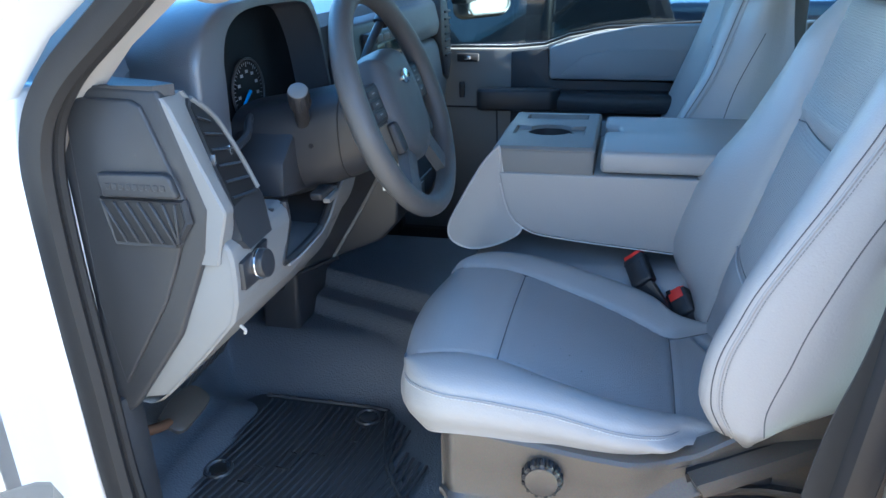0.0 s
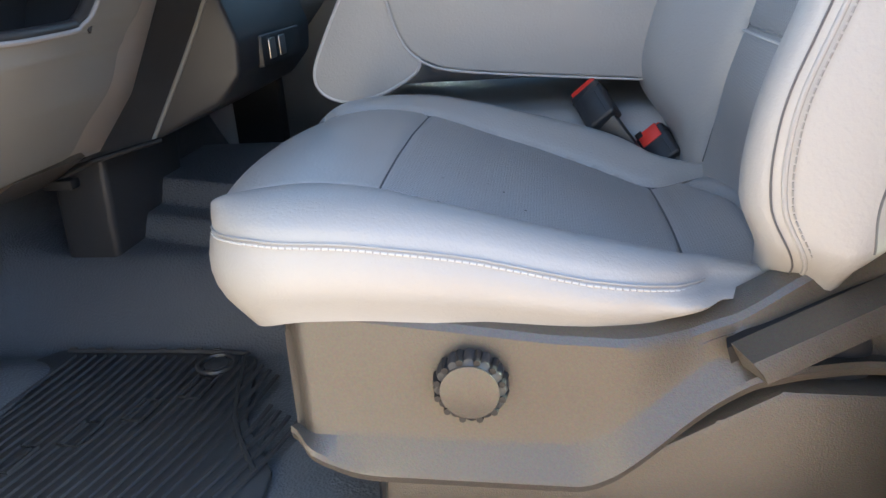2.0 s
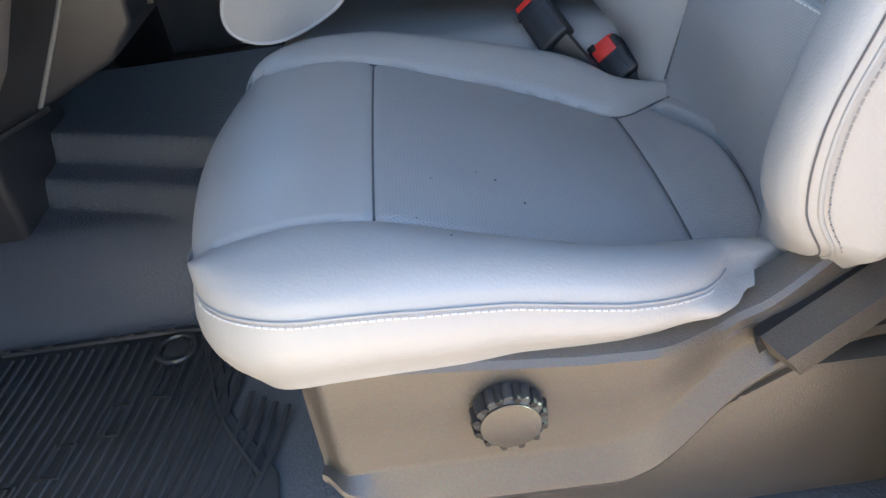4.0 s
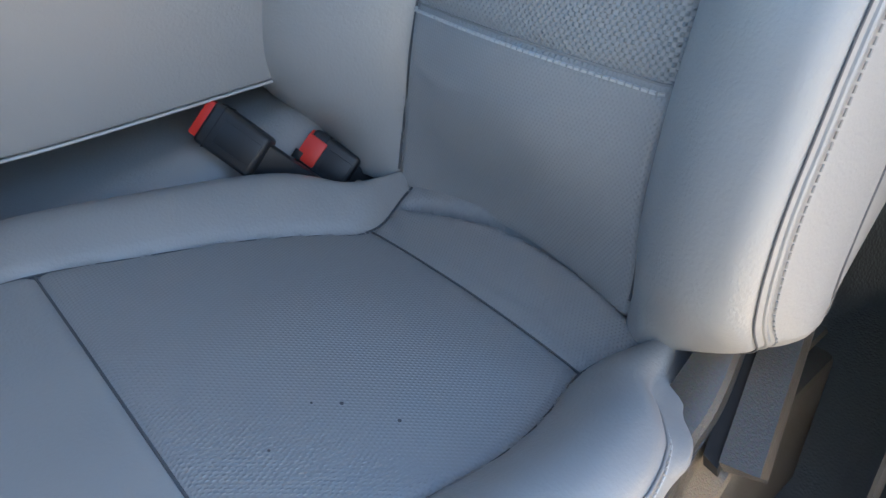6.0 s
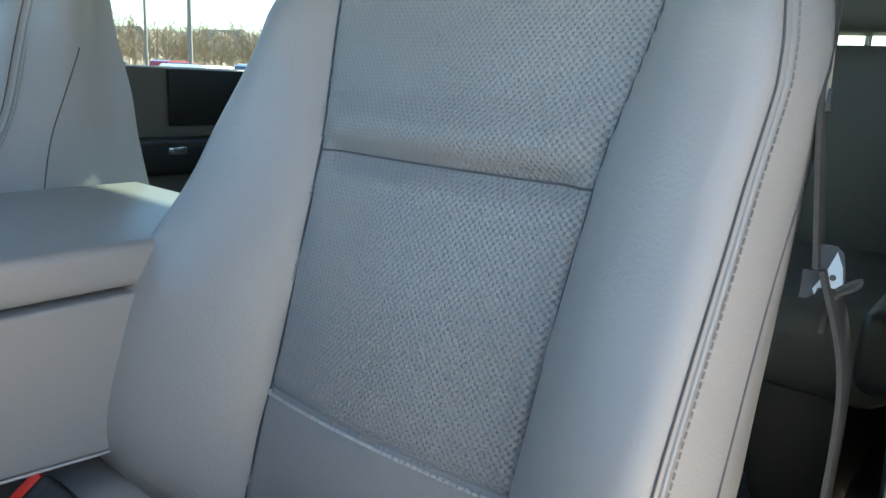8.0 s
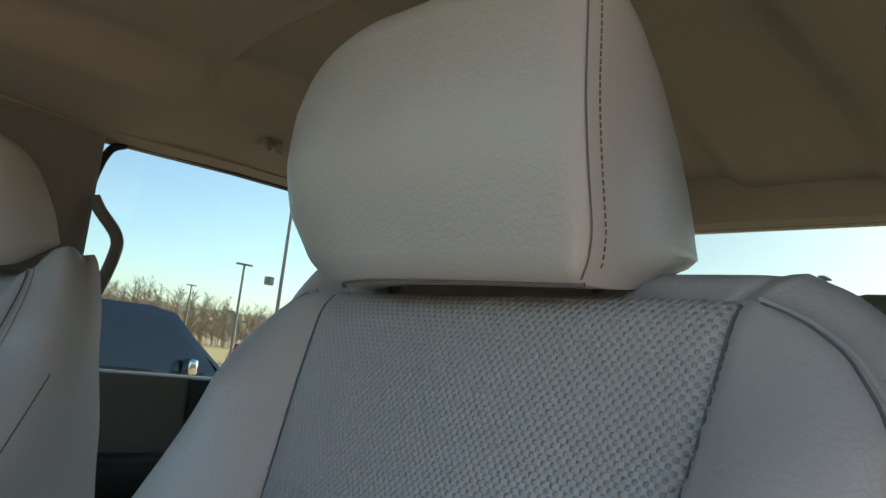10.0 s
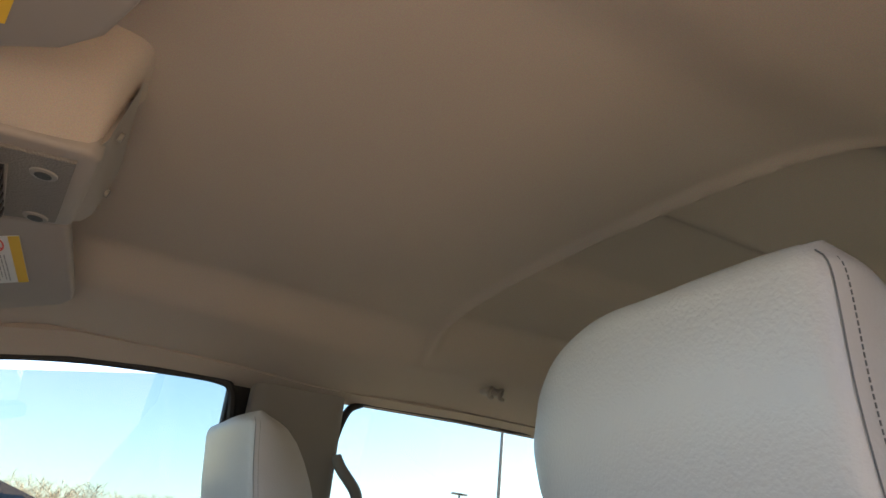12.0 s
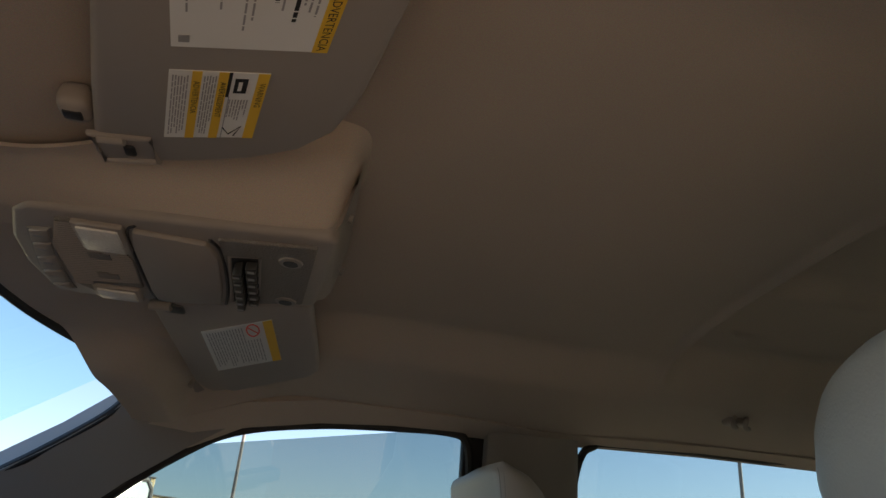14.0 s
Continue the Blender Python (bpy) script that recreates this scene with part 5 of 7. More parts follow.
    # Pale bead drawn where the dark panel's edge shows a highlight.
    part("edge_bead", tube([(-0.333, -0.166, 0.531), (-0.36, -0.166, 0.482), (-0.393, -0.166, 0.427), (-0.435, -0.166, 0.36), (-0.464, -0.166, 0.314)], 0.0035, 8), MID, fill, "pale bead drawn as a lit edge")
    part("lower_edge", tube([(-0.600, -0.255, 0.270), (-0.520, -0.250, 0.302), (-0.453, -0.165, 0.312)], 0.004, 8), SEAL, fill)
    part("release_tab", rbox((-0.602, -0.268, 0.262), (-0.553, -0.244, 0.278), 0.004, 2), SEAL, fill, "black release tab")
    part("under_cover", loft([[(-0.50, -0.45, 0.326), (-0.497, -0.30, 0.322), (-0.60, -0.25, 0.268), (-0.60, -0.42, 0.272)], [(-0.51, -0.45, 0.336), (-0.507, -0.30, 0.332), (-0.61, -0.25, 0.278), (-0.61, -0.42, 0.282)]]), SHIELD, fill, "dark grey lower cover")
    part("switch_plate", prism([(-0.795, 0.528), (-0.795, 0.570), (-0.715, 0.578), (-0.735, 0.528)], -0.342, -0.326, "x", 0.003), DARKER, k, "black lamp switch plate")
    kn = part("lamp_switch", disc((-0.328, -0.752, 0.553), (1, 0, 0.1), 0.021, 0.018, 28, 0.003), DARKER, k, "round headlamp switch")
    part("ring", disc((-0.326, -0.752, 0.553), (1, 0, 0.1), 0.023, 0.006, 28, 0.001), CHROME, kn, "chrome ring")
    br = part("brake_release", prism([(-0.545, 0.592), (-0.500, 0.596), (-0.470, 0.588), (-0.470, 0.577), (-0.540, 0.578)], -0.335, -0.312, "x", 0.005, 3), DARK, k, "dark parking brake release with a pale grip")
    part("grip", prism([(-0.530, 0.580), (-0.478, 0.584), (-0.478, 0.575), (-0.528, 0.570)], -0.318, -0.304, "x", 0.003, 2), MID, br)
    part("column_trim", prism([(-0.60, 0.60), (-0.59, 0.655), (-0.53, 0.70), (-0.36, 0.70), (-0.25, 0.66), (-0.235, 0.59), (-0.40, 0.575)], -0.46, -0.352, "x", 0.008), DARK, d, "charcoal column trim")
    # centre stack
    stack = [(-0.43, 0.835), (-0.405, 0.82), (-0.385, 0.66), (-0.33, 0.55), (-0.300, 0.455), (-0.305, 0.405), (-0.345, 0.362), (-0.470, 0.308), (-0.575, 0.285), (-0.62, 0.32), (-0.50, 0.60), (-0.48, 0.80)]
    st = part("middle_panel", prism(stack, -0.165, 0.20, "y", 0.008, 3), DARKER, d, "charcoal centre stack")
    part("screen_bezel", rbox((-0.402, -0.05, 0.685), (-0.385, 0.20, 0.80), 0.004, 2, Matrix.Translation((0, 0, 0))), DARKER, st, "black display bezel")
    part("screen", rbox((-0.386, 0.0, 0.700), (-0.3835, 0.185, 0.770), 0.001), SCREEN, st, "dark display screen")
    for i in range(4):
        part("button", rbox((-0.388, 0.0 + 0.047 * i, 0.776), (-0.381, 0.04 + 0.047 * i, 0.792), 0.002), MID, st)
    part("socket_panel", rbox((-0.318, -0.08, 0.405), (-0.296, 0.12, 0.455), 0.004), DARKER, st, "black socket panel")
    for y in (-0.05, 0.0):
        part("usb_socket", rbox((-0.299, y, 0.415), (-0.294, y + 0.03, 0.448), 0.002), STEEL, st, "small steel socket")
    for j in range(3):
        part("knob", disc((-0.333, -0.08 + 0.10 * j, 0.58), (1, 0, 0.4), 0.018, 0.02, 20, 0.003), DARK, st)
    part("lower_pedestal", prism([(-0.672, 0.02), (-0.66, 0.30), (-0.56, 0.30), (-0.575, 0.02)], -0.165, 0.10, "y", 0.012, 3), DARK, d, "charcoal pedestal under the centre stack")
    # passenger side
    part("glovebox", prism([(-0.43, 0.72), (-0.412, 0.70), (-0.405, 0.60), (-0.42, 0.47), (-0.50, 0.38), (-0.55, 0.40), (-0.50, 0.70)], 0.215, 0.765, "y", 0.012, 3), MID, d, "light grey glovebox door")
    part("passenger_pad", prism([(-0.45, 0.84), (-0.415, 0.825), (-0.400, 0.76), (-0.41, 0.725), (-0.46, 0.725)], 0.215, 0.66, "y", 0.012, 3), MID, d, "light grey upper pad")
    pv = part("passenger_vent", prism([(0.665, 0.835), (0.745, 0.825), (0.785, 0.72), (0.785, 0.62), (0.745, 0.575), (0.69, 0.60), (0.665, 0.70)], -0.44, -0.398, "x", 0.008), DARK, d, "charcoal side vent")
    for i in range(7):
        z = 0.655 + 0.022 * i
        part("vent_slat", rbox((-0.402, 0.70, z), (-0.392, 0.765, z + 0.007), 0.002), DARKER, pv)


dashboard()


def steering_wheel():
    w = thing("steering_wheel", "charcoal leather steering wheel with thumb controls", "steering wheel", (-0.20, -0.446, 0.73))
    tilt = Matrix.Translation((-0.198, -0.446, 0.732)) @ Matrix.Rotation(radians(70), 4, "Y")
    ring, rad = [], []
    for i in range(96):
        a = 2 * math.pi * i / 96
        ring.append(tilt @ Vector((0.184 * math.cos(a), 0.186 * math.sin(a), 0.0)))
        rad.append(0.0185 + 0.0014 * math.exp(-((abs(math.sin(a)) - 0.98) / 0.12) ** 2))
    part("rim", tube(ring, rad, 18, closed=True), LEATHER, w, "charcoal leather rim, worn smooth")
    hub = loft([[tilt @ Vector((x * k * 1.12, y * k * 1.22, z)) for x, y in catmull2([(-0.070, -0.050), (-0.078, 0.0), (-0.070, 0.050), (-0.030, 0.066), (0.02, 0.066), (0.070, 0.048), (0.092, 0.0), (0.070, -0.048), (0.02, -0.066), (-0.030, -0.066), (-0.070, -0.050)], 5)[:-1]] for k, z in ((0.92, -0.06), (1.0, -0.03), (1.02, -0.006), (0.98, 0.006), (0.90, 0.014), (0.75, 0.020), (0.45, 0.024), (0.1, 0.025))])
    h = part("hub", hub, HUB, w, "padded airbag cover", smooth=60)
    part("badge", loft([[tilt @ Vector((-0.035 + 0.012 * k * math.cos(a), 0.022 * k * math.sin(a), z)) for a in np.linspace(0, 2 * math.pi, 28, endpoint=False)] for k, z in ((1.0, 0.022), (1.0, 0.0265), (0.85, 0.028))]), CHROME, h, "oval maker badge")
    for sg in (-1, 1):
        sp = part("spoke", loft([[tilt @ Vector((x, y, z)) for x, z in ((-0.045, -0.020), (0.02, -0.020), (0.02, -0.002), (-0.045, -0.002))] for y in (sg * 0.05, sg * 0.12, sg * 0.178)]), DARK, w, "side spoke with thumb switches")
        part("switch_pod", rbox((-0.046, min(sg * 0.082, sg * 0.150), -0.008), (0.016, max(sg * 0.082, sg * 0.150), 0.004), 0.010, 3, tilt), DARKER, sp, "black thumb switch pod")
        for q in (-0.032, -0.015, 0.002):
            part("button", rbox((q - 0.0065, min(sg * 0.096, sg * 0.136), 0.002), (q + 0.0065, max(sg * 0.096, sg * 0.136), 0.0065), 0.003, 2, tilt), DARK, sp)
            part("legend", rbox((q - 0.001, min(sg * 0.110, sg * 0.122), 0.006), (q + 0.001, max(sg * 0.110, sg * 0.122), 0.0068), 0.0, 1, tilt), GREYINK, sp)
        part("lower_pad", rbox((0.022, min(sg * 0.066, sg * 0.094), -0.004), (0.075, max(sg * 0.066, sg * 0.094), 0.010), 0.005, 3, tilt), DARKER, w, "cruise control pad")
        part("lower_spoke", loft([[tilt @ Vector((x, sg * (y + dy), z)) for dy, z in ((-0.026, -0.012), (0.020, -0.012), (0.018, 0.006), (-0.024, 0.006))] for x, y in ((0.060, 0.040), (0.110, 0.078), (0.150, 0.105))]), HUB, w, "satin grey lower spoke")
    c = thing("steering_column", "charcoal steering column shroud with stalks", "steering column", (-0.32, -0.446, 0.67))
    rings = []
    for x, zc, k in ((-0.47, 0.655, 1.10), (-0.38, 0.672, 1.08), (-0.30, 0.692, 1.0), (-0.255, 0.706, 0.97), (-0.235, 0.712, 0.86)):
        rings.append([(x, -0.446 + 0.090 * k * math.copysign(abs(math.cos(g)) ** 0.75, math.cos(g)), zc + (0.066 if math.sin(g) > 0 else 0.098) * k * math.copysign(abs(math.sin(g)) ** 0.75, math.sin(g))) for g in np.linspace(0, 2 * math.pi, 40, endpoint=False)])
    sh = part("shroud", loft(rings), DARK, c, "charcoal plastic shroud", smooth=50)
    part("shroud_joint", tube([Vector(rings[2][i]) * 0.5 + Vector(rings[3][i]) * 0.5 for i in range(40)], 0.0012, 5, closed=True), SEAL, sh)
    part("screw_hole", disc((-0.325, -0.536, 0.672), (0, -1, 0.1), 0.004, 0.003, 12), SEAL, sh)
    st = part("indicator_stalk", tube(catmull([(-0.350, -0.495, 0.676), (-0.345, -0.510, 0.690), (-0.336, -0.535, 0.715), (-0.328, -0.556, 0.743), (-0.327, -0.558, 0.746)], 5), [0.0125] * 4 + [0.012] * 6 + [0.0125] * 6 + [0.013] * 5, 18), DARKER, c, "black stalk with a ribbed grey-capped end")
    ax = Vector((0.0085, -0.023, 0.029)).normalized()
    e0 = Vector((-0.328, -0.556, 0.743))
    part("grip_collar", tube([e0 - ax * 0.002, e0, e0 + ax * 0.030, e0 + ax * 0.033], [0.0135, 0.0168, 0.0172, 0.0160], 28), DARKER, st)
    for i in range(14):
        g = 2 * math.pi * i / 14
        u = ax.cross(Vector((1, 0, 0))).normalized()
        o = u * math.cos(g) * 0.0168 + ax.cross(u) * math.sin(g) * 0.0168
        part("grip_rib", tube([e0 + o + ax * 0.003, e0 + o + ax * 0.028], 0.0011, 4), DARK, st)
    part("end_cap", disc(e0 + ax * 0.0325, ax, 0.0155, 0.003, 32, 0.001), MID, st, "grey end cap")
    part("stalk_boot", disc((-0.352, -0.492, 0.672), ax, 0.0185, 0.014, 24, 0.004), DARKER, c)
    gl = part("gear_lever", tube(catmull([(-0.30, -0.38, 0.74), (-0.29, -0.33, 0.80), (-0.275, -0.285, 0.85)], 6), 0.008, 10), DARKER, c, "black column gear lever")
    part("knob", tube([(-0.277, -0.29, 0.843), (-0.265, -0.262, 0.878)], [0.014, 0.012], 12), DARKER, gl)
    part("key_tag", prism([(-0.252, 0.557), (-0.216, 0.557), (-0.214, 0.610), (-0.254, 0.610)], -0.402, -0.4005, "y", 0.0), PAPER, c, "white paper tag hanging from the key")


steering_wheel()


def pedals():
    at = Matrix.Translation((-0.665, -0.437, 0.178)) @ Matrix.Rotation(radians(35), 4, "Y") @ Matrix.Rotation(radians(8), 4, "X")
    b = thing("brake_pedal", "black ribbed brake pedal under the dashboard", "pedal", (-0.665, -0.437, 0.178))
    p = part("pad", rbox((-0.014, -0.075, -0.034), (0.014, 0.075, 0.034), 0.009, 3, at), RUBBER, b, "black rubber pad")
    for i in range(7):
        part("rib", rbox((0.013, -0.064 + 0.020 * i, -0.028), (0.018, -0.056 + 0.020 * i, 0.028), 0.002, 1, at), RUBBER, p)
    part("arm", tube(catmull([(-0.680, -0.437, 0.19), (-0.76, -0.437, 0.27), (-0.84, -0.437, 0.45)], 5), 0.012, 10), DARKER, b, "black steel arm")
    f = thing("foot_pedal", "worn dark parking brake pedal with a rusty arm", "pedal", (-0.64, -0.575, 0.13))
    m = Matrix.Translation((-0.640, -0.560, 0.132)) @ Matrix.Rotation(radians(28), 4, "Y") @ Matrix.Rotation(radians(14), 4, "X")
    outline = catmull2([(-0.028, -0.050), (0.022, -0.048), (0.030, 0.0), (0.026, 0.046), (0.0, 0.056), (-0.026, 0.046), (-0.034, 0.0), (-0.028, -0.050)], 5)[:-1]
    bm = prism(outline, -0.006, 0.008, "z", 0.004, 2)
    bm.transform(m)
    part("pad", bm, SHIELD, f, "scuffed rubber pad")
    part("arm", tube(catmull([(-0.650, -0.60, 0.128), (-0.660, -0.66, 0.150), (-0.70, -0.72, 0.20), (-0.78, -0.74, 0.33)], 5), 0.010, 10), RUST, f, "rusty steel arm")
    h = thing("cover_hook", "small pale hook on the knee panel", "hook", (-0.435, -0.706, 0.417))
    part("stem", tube(catmull([(-0.412, -0.712, 0.428), (-0.400, -0.709, 0.424), (-0.394, -0.702, 0.412), (-0.396, -0.700, 0.404)], 4), 0.0028, 8), PIPING, h)
    part("head", disc((-0.414, -0.712, 0.428), (0.7, -0.1, -0.6), 0.006, 0.004, 14, 0.001), PIPING, h)


pedals()


def floor_mat():
    m = thing("floor_mat", "black ribbed rubber floor mat with fixing rings", "floor mat", (-0.40, -0.50, 0.0))
    shape = [(-0.700, -0.48), (-0.665, -0.36), (-0.62, -0.305), (-0.59, -0.295), (-0.33, -0.295), (-0.285, -0.32), (-0.24, -0.48), (-0.17, -0.58), (-0.15, -0.73), (-0.64, -0.745), (-0.69, -0.64)]
    part("base", prism(shape, 0.001, 0.010, "z", 0.004, 2), RUBBER, m)
    for i in range(26):
        x = -0.62 + 0.0165 * i
        y0, y1 = -0.70, -0.325 - 0.10 * smooth01(x, -0.36, -0.19)
        if x > -0.27:
            y1 -= 0.06
        pts = [(x + 0.018 * math.sin(2.2 * t) + 0.05 * (t - 0.5), y0 + (y1 - y0) * t, 0.0115) for t in np.linspace(0, 1, 14)]
        part("rib", tube(pts, 0.0042, 6, flat=0.6), RUBBER, m)
    part("edge_rib", tube(catmull([(-0.60, -0.31, 0.011), (-0.33, -0.31, 0.011), (-0.30, -0.335, 0.011), (-0.255, -0.48, 0.011), (-0.19, -0.585, 0.011)], 6), 0.004, 6), RUBBER, m)
    for i in range(9):
        if i not in (3, 4):
            part("edge_dash", rbox((-0.60 + 0.03 * i, -0.309, 0.012), (-0.588 + 0.03 * i, -0.303, 0.0155), 0.001, 1), SHIELD, m)
    for k, (x, y) in enumerate(((-0.575, -0.577), (-0.337, -0.348))):
        ring = [(x + 0.027 * math.cos(a), y + 0.027 * math.sin(a), 0.013) for a in np.linspace(0, 2 * math.pi, 28, endpoint=False)]
        r = part("fixing_ring", tube(ring, 0.004, 6, closed=True), RUBBER, m)
        part("fixing_post", disc((x, y, 0.008), (0, 0, 1), 0.018, 0.007, 24, 0.002), STEEL if k == 0 else RUBBER, r)
    for i in range(4):
        c = Vector((-0.50 + 0.055 * i, -0.58 + 0.055 * i, 0.0145))
        quad = [(-0.016, -0.024), (0.010, -0.026), (0.016, 0.024), (-0.010, 0.026)]
        part("embossed_frame", tube([c + Vector((a, b, 0)) for a, b in quad], 0.0028, 6, closed=True), RUBBER, m, "embossed rectangular outline")


floor_mat()

# ---- roof fittings ----
def words(text, size, corner, along, up, parent, mat, name="lettering"):
    """Flat lettering in the built-in font from a corner, running along one direction."""
    cu = bpy.data.curves.new(name, "FONT")
    cu.body, cu.size, cu.extrude, cu.resolution_u = text, size, 0.0, 2
    tmp = bpy.data.objects.new(name, cu)
    scene.collection.objects.link(tmp)
    bpy.context.view_layer.update()
    me = tmp.to_mesh()
    bm = bmesh.new()
    bm.from_mesh(me)
    tmp.to_mesh_clear()
    bpy.data.objects.remove(tmp)
    a, u = Vector(along).normalized(), Vector(up).normalized()
    n = a.cross(u)
    m = Matrix((a, u, n)).transposed().to_4x4()
    m.translation = Vector(corner)
    bm.transform(m)
    return part(name, bm, mat, parent)


def quad_at(q, a, b, z):
    """A place on a four-cornered label: a along its first side, b along its second."""
    p = Vector(q[0]).lerp(Vector(q[1]), a).lerp(Vector(q[3]).lerp(Vector(q[2]), a), b)
    return Vector((p.x, p.y, z))


def patch(q, a0, a1, b0, b1, z, thick):
    bm = bmesh.new()
    top = [quad_at(q, a, b, z) for a, b in ((a0, b0), (a1, b0), (a1, b1), (a0, b1))]
    low = [p - Vector((0, 0, thick)) for p in top]
    vs, ws = [bm.verts.new(p) for p in top], [bm.verts.new(p) for p in low]
    bm.faces.new(vs), bm.faces.new(ws[::-1])
    for i in range(4):
        bm.faces.new((vs[i], ws[i], ws[(i + 1) % 4], vs[(i + 1) % 4]))
    return bm


def overhead_console():
    v = thing("overhead_console", "warm grey overhead console with dome lamps and switches", "overhead console", (-0.1, 0, 1.21))
    outline = [(-0.245, -0.066), (-0.228, -0.082), (-0.19, -0.085), (0.070, -0.112), (0.078, -0.10), (0.062, 0.085), (0.054, 0.094), (-0.06, 0.128), (-0.19, 0.160), (-0.235, 0.165), (-0.262, 0.145), (-0.270, 0.07), (-0.264, 0.0)]
    b = part("body", prism(outline, 1.195, 1.29, "z", 0.010, 3), CONSOLE, v)
    part("end_flare", loft([[(x, y0, z), (x, y1, z), (x + 0.010, y1 + 0.006, z + 0.05), (x + 0.010, y0, z + 0.05)] for x, y0, y1, z in ((0.055, -0.104, 0.086, 1.199), (0.070, -0.106, 0.084, 1.204), (0.078, -0.112, 0.086, 1.215), (0.082, -0.118, 0.088, 1.232))]), CONSOLE, v, smooth=40)
    for s in (-0.085, 0.06):
        part("screw_cover", disc((0.085, s, 1.235), (1, 0, -0.3), 0.005, 0.004, 14), TRIM, v)
    Z = 1.1945
    part("front_grille", prism([(-0.203, -0.067), (-0.189, -0.070), (-0.186, -0.026), (-0.150, -0.014), (-0.141, 0.03), (-0.144, 0.10), (-0.200, 0.104), (-0.205, 0.135), (-0.224, 0.112), (-0.222, 0.0)], Z - 0.003, Z + 0.002, "z", 0.001, 1), GRILLE, v, "fine ribbed grille panel")
    for k in range(34):
        y = -0.062 + 0.0052 * k
        x0 = ramp(y, ((-0.067, -0.202), (0.0, -0.221), (0.112, -0.223), (0.13, -0.206)))
        x1 = ramp(y, ((-0.066, -0.190), (-0.022, -0.185), (-0.010, -0.148), (0.03, -0.142), (0.10, -0.145), (0.104, -0.202), (0.13, -0.205)))
        part("grille_rib", tube([(x0, y, Z - 0.003), (x1, y - 0.25 * (x1 - x0) + 0.002, Z - 0.003)], 0.0010, 4), CONSOLE, v)
    for x, y in ((-0.176, 0.012), (-0.178, 0.070)):
        part("microphone_slots", rbox((x - 0.012, y - 0.008, Z - 0.0048), (x + 0.012, y + 0.008, Z - 0.002), 0.001, 1), GRILLE, v)
    for y, q in ((-0.035, (-0.183, -0.066, -0.142, -0.012)), (0.13, (-0.200, 0.112, -0.155, 0.142))):
        lm = part("lamp_frame", rbox((q[0] - 0.005, q[1] - 0.005, Z - 0.006), (q[2] + 0.005, q[3] + 0.005, Z + 0.002), 0.003), CONSOLE, v)
        part("lamp_lens", rbox((q[0], q[1], Z - 0.0085), (q[2], q[3], Z - 0.004), 0.002), LAMPGLASS, lm, "clear ribbed lamp lens")
    rail = [(-0.032, -0.238, -0.216), (0.0035, -0.244, -0.222), (0.042, -0.250, -0.2275), (0.084, -0.2555, -0.2315), (0.124, -0.2555, -0.233), (0.146, -0.249, -0.232)]
    part("button_bed", prism([(x0 - 0.0015, y) for y, x0, x1 in rail] + [(x1 + 0.0015, y - 0.006) for y, x0, x1 in reversed(rail)], Z - 0.0012, Z + 0.002, "z", 0.0), TRIM, v)
    for (ya, a0, a1), (yb, b0, b1) in zip(rail, rail[1:]):
        part("button", prism([(a0, ya + 0.002), (a1, ya - 0.006), (b1, yb - 0.010), (b0, yb - 0.002)], Z - 0.0045, Z + 0.002, "z", 0.003, 2), CONSOLE, v, "square push button")
        part("button_mark", rbox(((a0 + b1) / 2 - 0.005, (ya + yb) / 2 - 0.010, Z - 0.0050), ((a0 + b1) / 2 + 0.005, (ya + yb) / 2 - 0.006, Z - 0.004), 0.0), GREYINK, v)
    part("bin_door", prism([(-0.128, -0.068), (-0.055, -0.062), (-0.046, -0.03), (-0.047, 0.06), (-0.053, 0.118), (-0.130, 0.133), (-0.134, 0.10), (-0.133, -0.03)], Z - 0.006, Z + 0.002, "z", 0.003), CONSOLE, v, "smooth bin door")
    part("bin_gap", tube(catmull([(-0.125, -0.074, Z), (-0.137, -0.045, Z), (-0.138, 0.10, Z), (-0.134, 0.137, Z)], 6), 0.0018, 5), DARKER, v)
    part("bin_gap", tube(catmull([(-0.052, -0.068, Z), (-0.042, -0.035, Z), (-0.042, 0.06, Z), (-0.048, 0.122, Z)], 6), 0.0022, 5), DARKER, v)
    part("rear_grille", prism([(-0.043, -0.075), (0.058, -0.090), (0.046, 0.080), (-0.036, 0.108), (-0.038, 0.0)], Z - 0.003, Z + 0.002, "z", 0.001, 1), GRILLE, v, "perforated speaker panel")
    w = part("switch_well", prism([(-0.032, -0.036), (-0.003, -0.043), (-0.009, 0.092), (-0.037, 0.099)], Z - 0.0035, Z + 0.004, "z", 0.001, 1), SEAL, v, "black switch well")
    part("well_frame", tube([(-0.034, -0.038, Z - 0.003), (-0.001, -0.046, Z - 0.003), (-0.007, 0.094, Z - 0.003), (-0.039, 0.101, Z - 0.003)], 0.0016, 6, closed=True), CONSOLE, w)
    for i in range(6):
        y = -0.034 + 0.0205 * i
        part("rocker_switch", prism([(-0.0160, y), (-0.0035, y - 0.003), (-0.0045, y + 0.012), (-0.0170, y + 0.015)], Z - 0.014, Z - 0.003, "z", 0.0025, 2), DARKER, w, "black rocker switch")
        part("switch_mark", rbox((-0.0135, y + 0.003, Z - 0.0146), (-0.0065, y + 0.008, Z - 0.0138), 0.0), GREYINK, w)
        part("rocker_toe", prism([(-0.0285, y + 0.006), (-0.0185, y + 0.003), (-0.0195, y + 0.019), (-0.0295, y + 0.022)], Z - 0.020, Z - 0.003, "z", 0.0025, 2), DARKER, w, "black rocker switch")
        part("switch_mark", rbox((-0.0275, y + 0.010, Z - 0.0206), (-0.0210, y + 0.013, Z - 0.0198), 0.0), GREYINK, w)
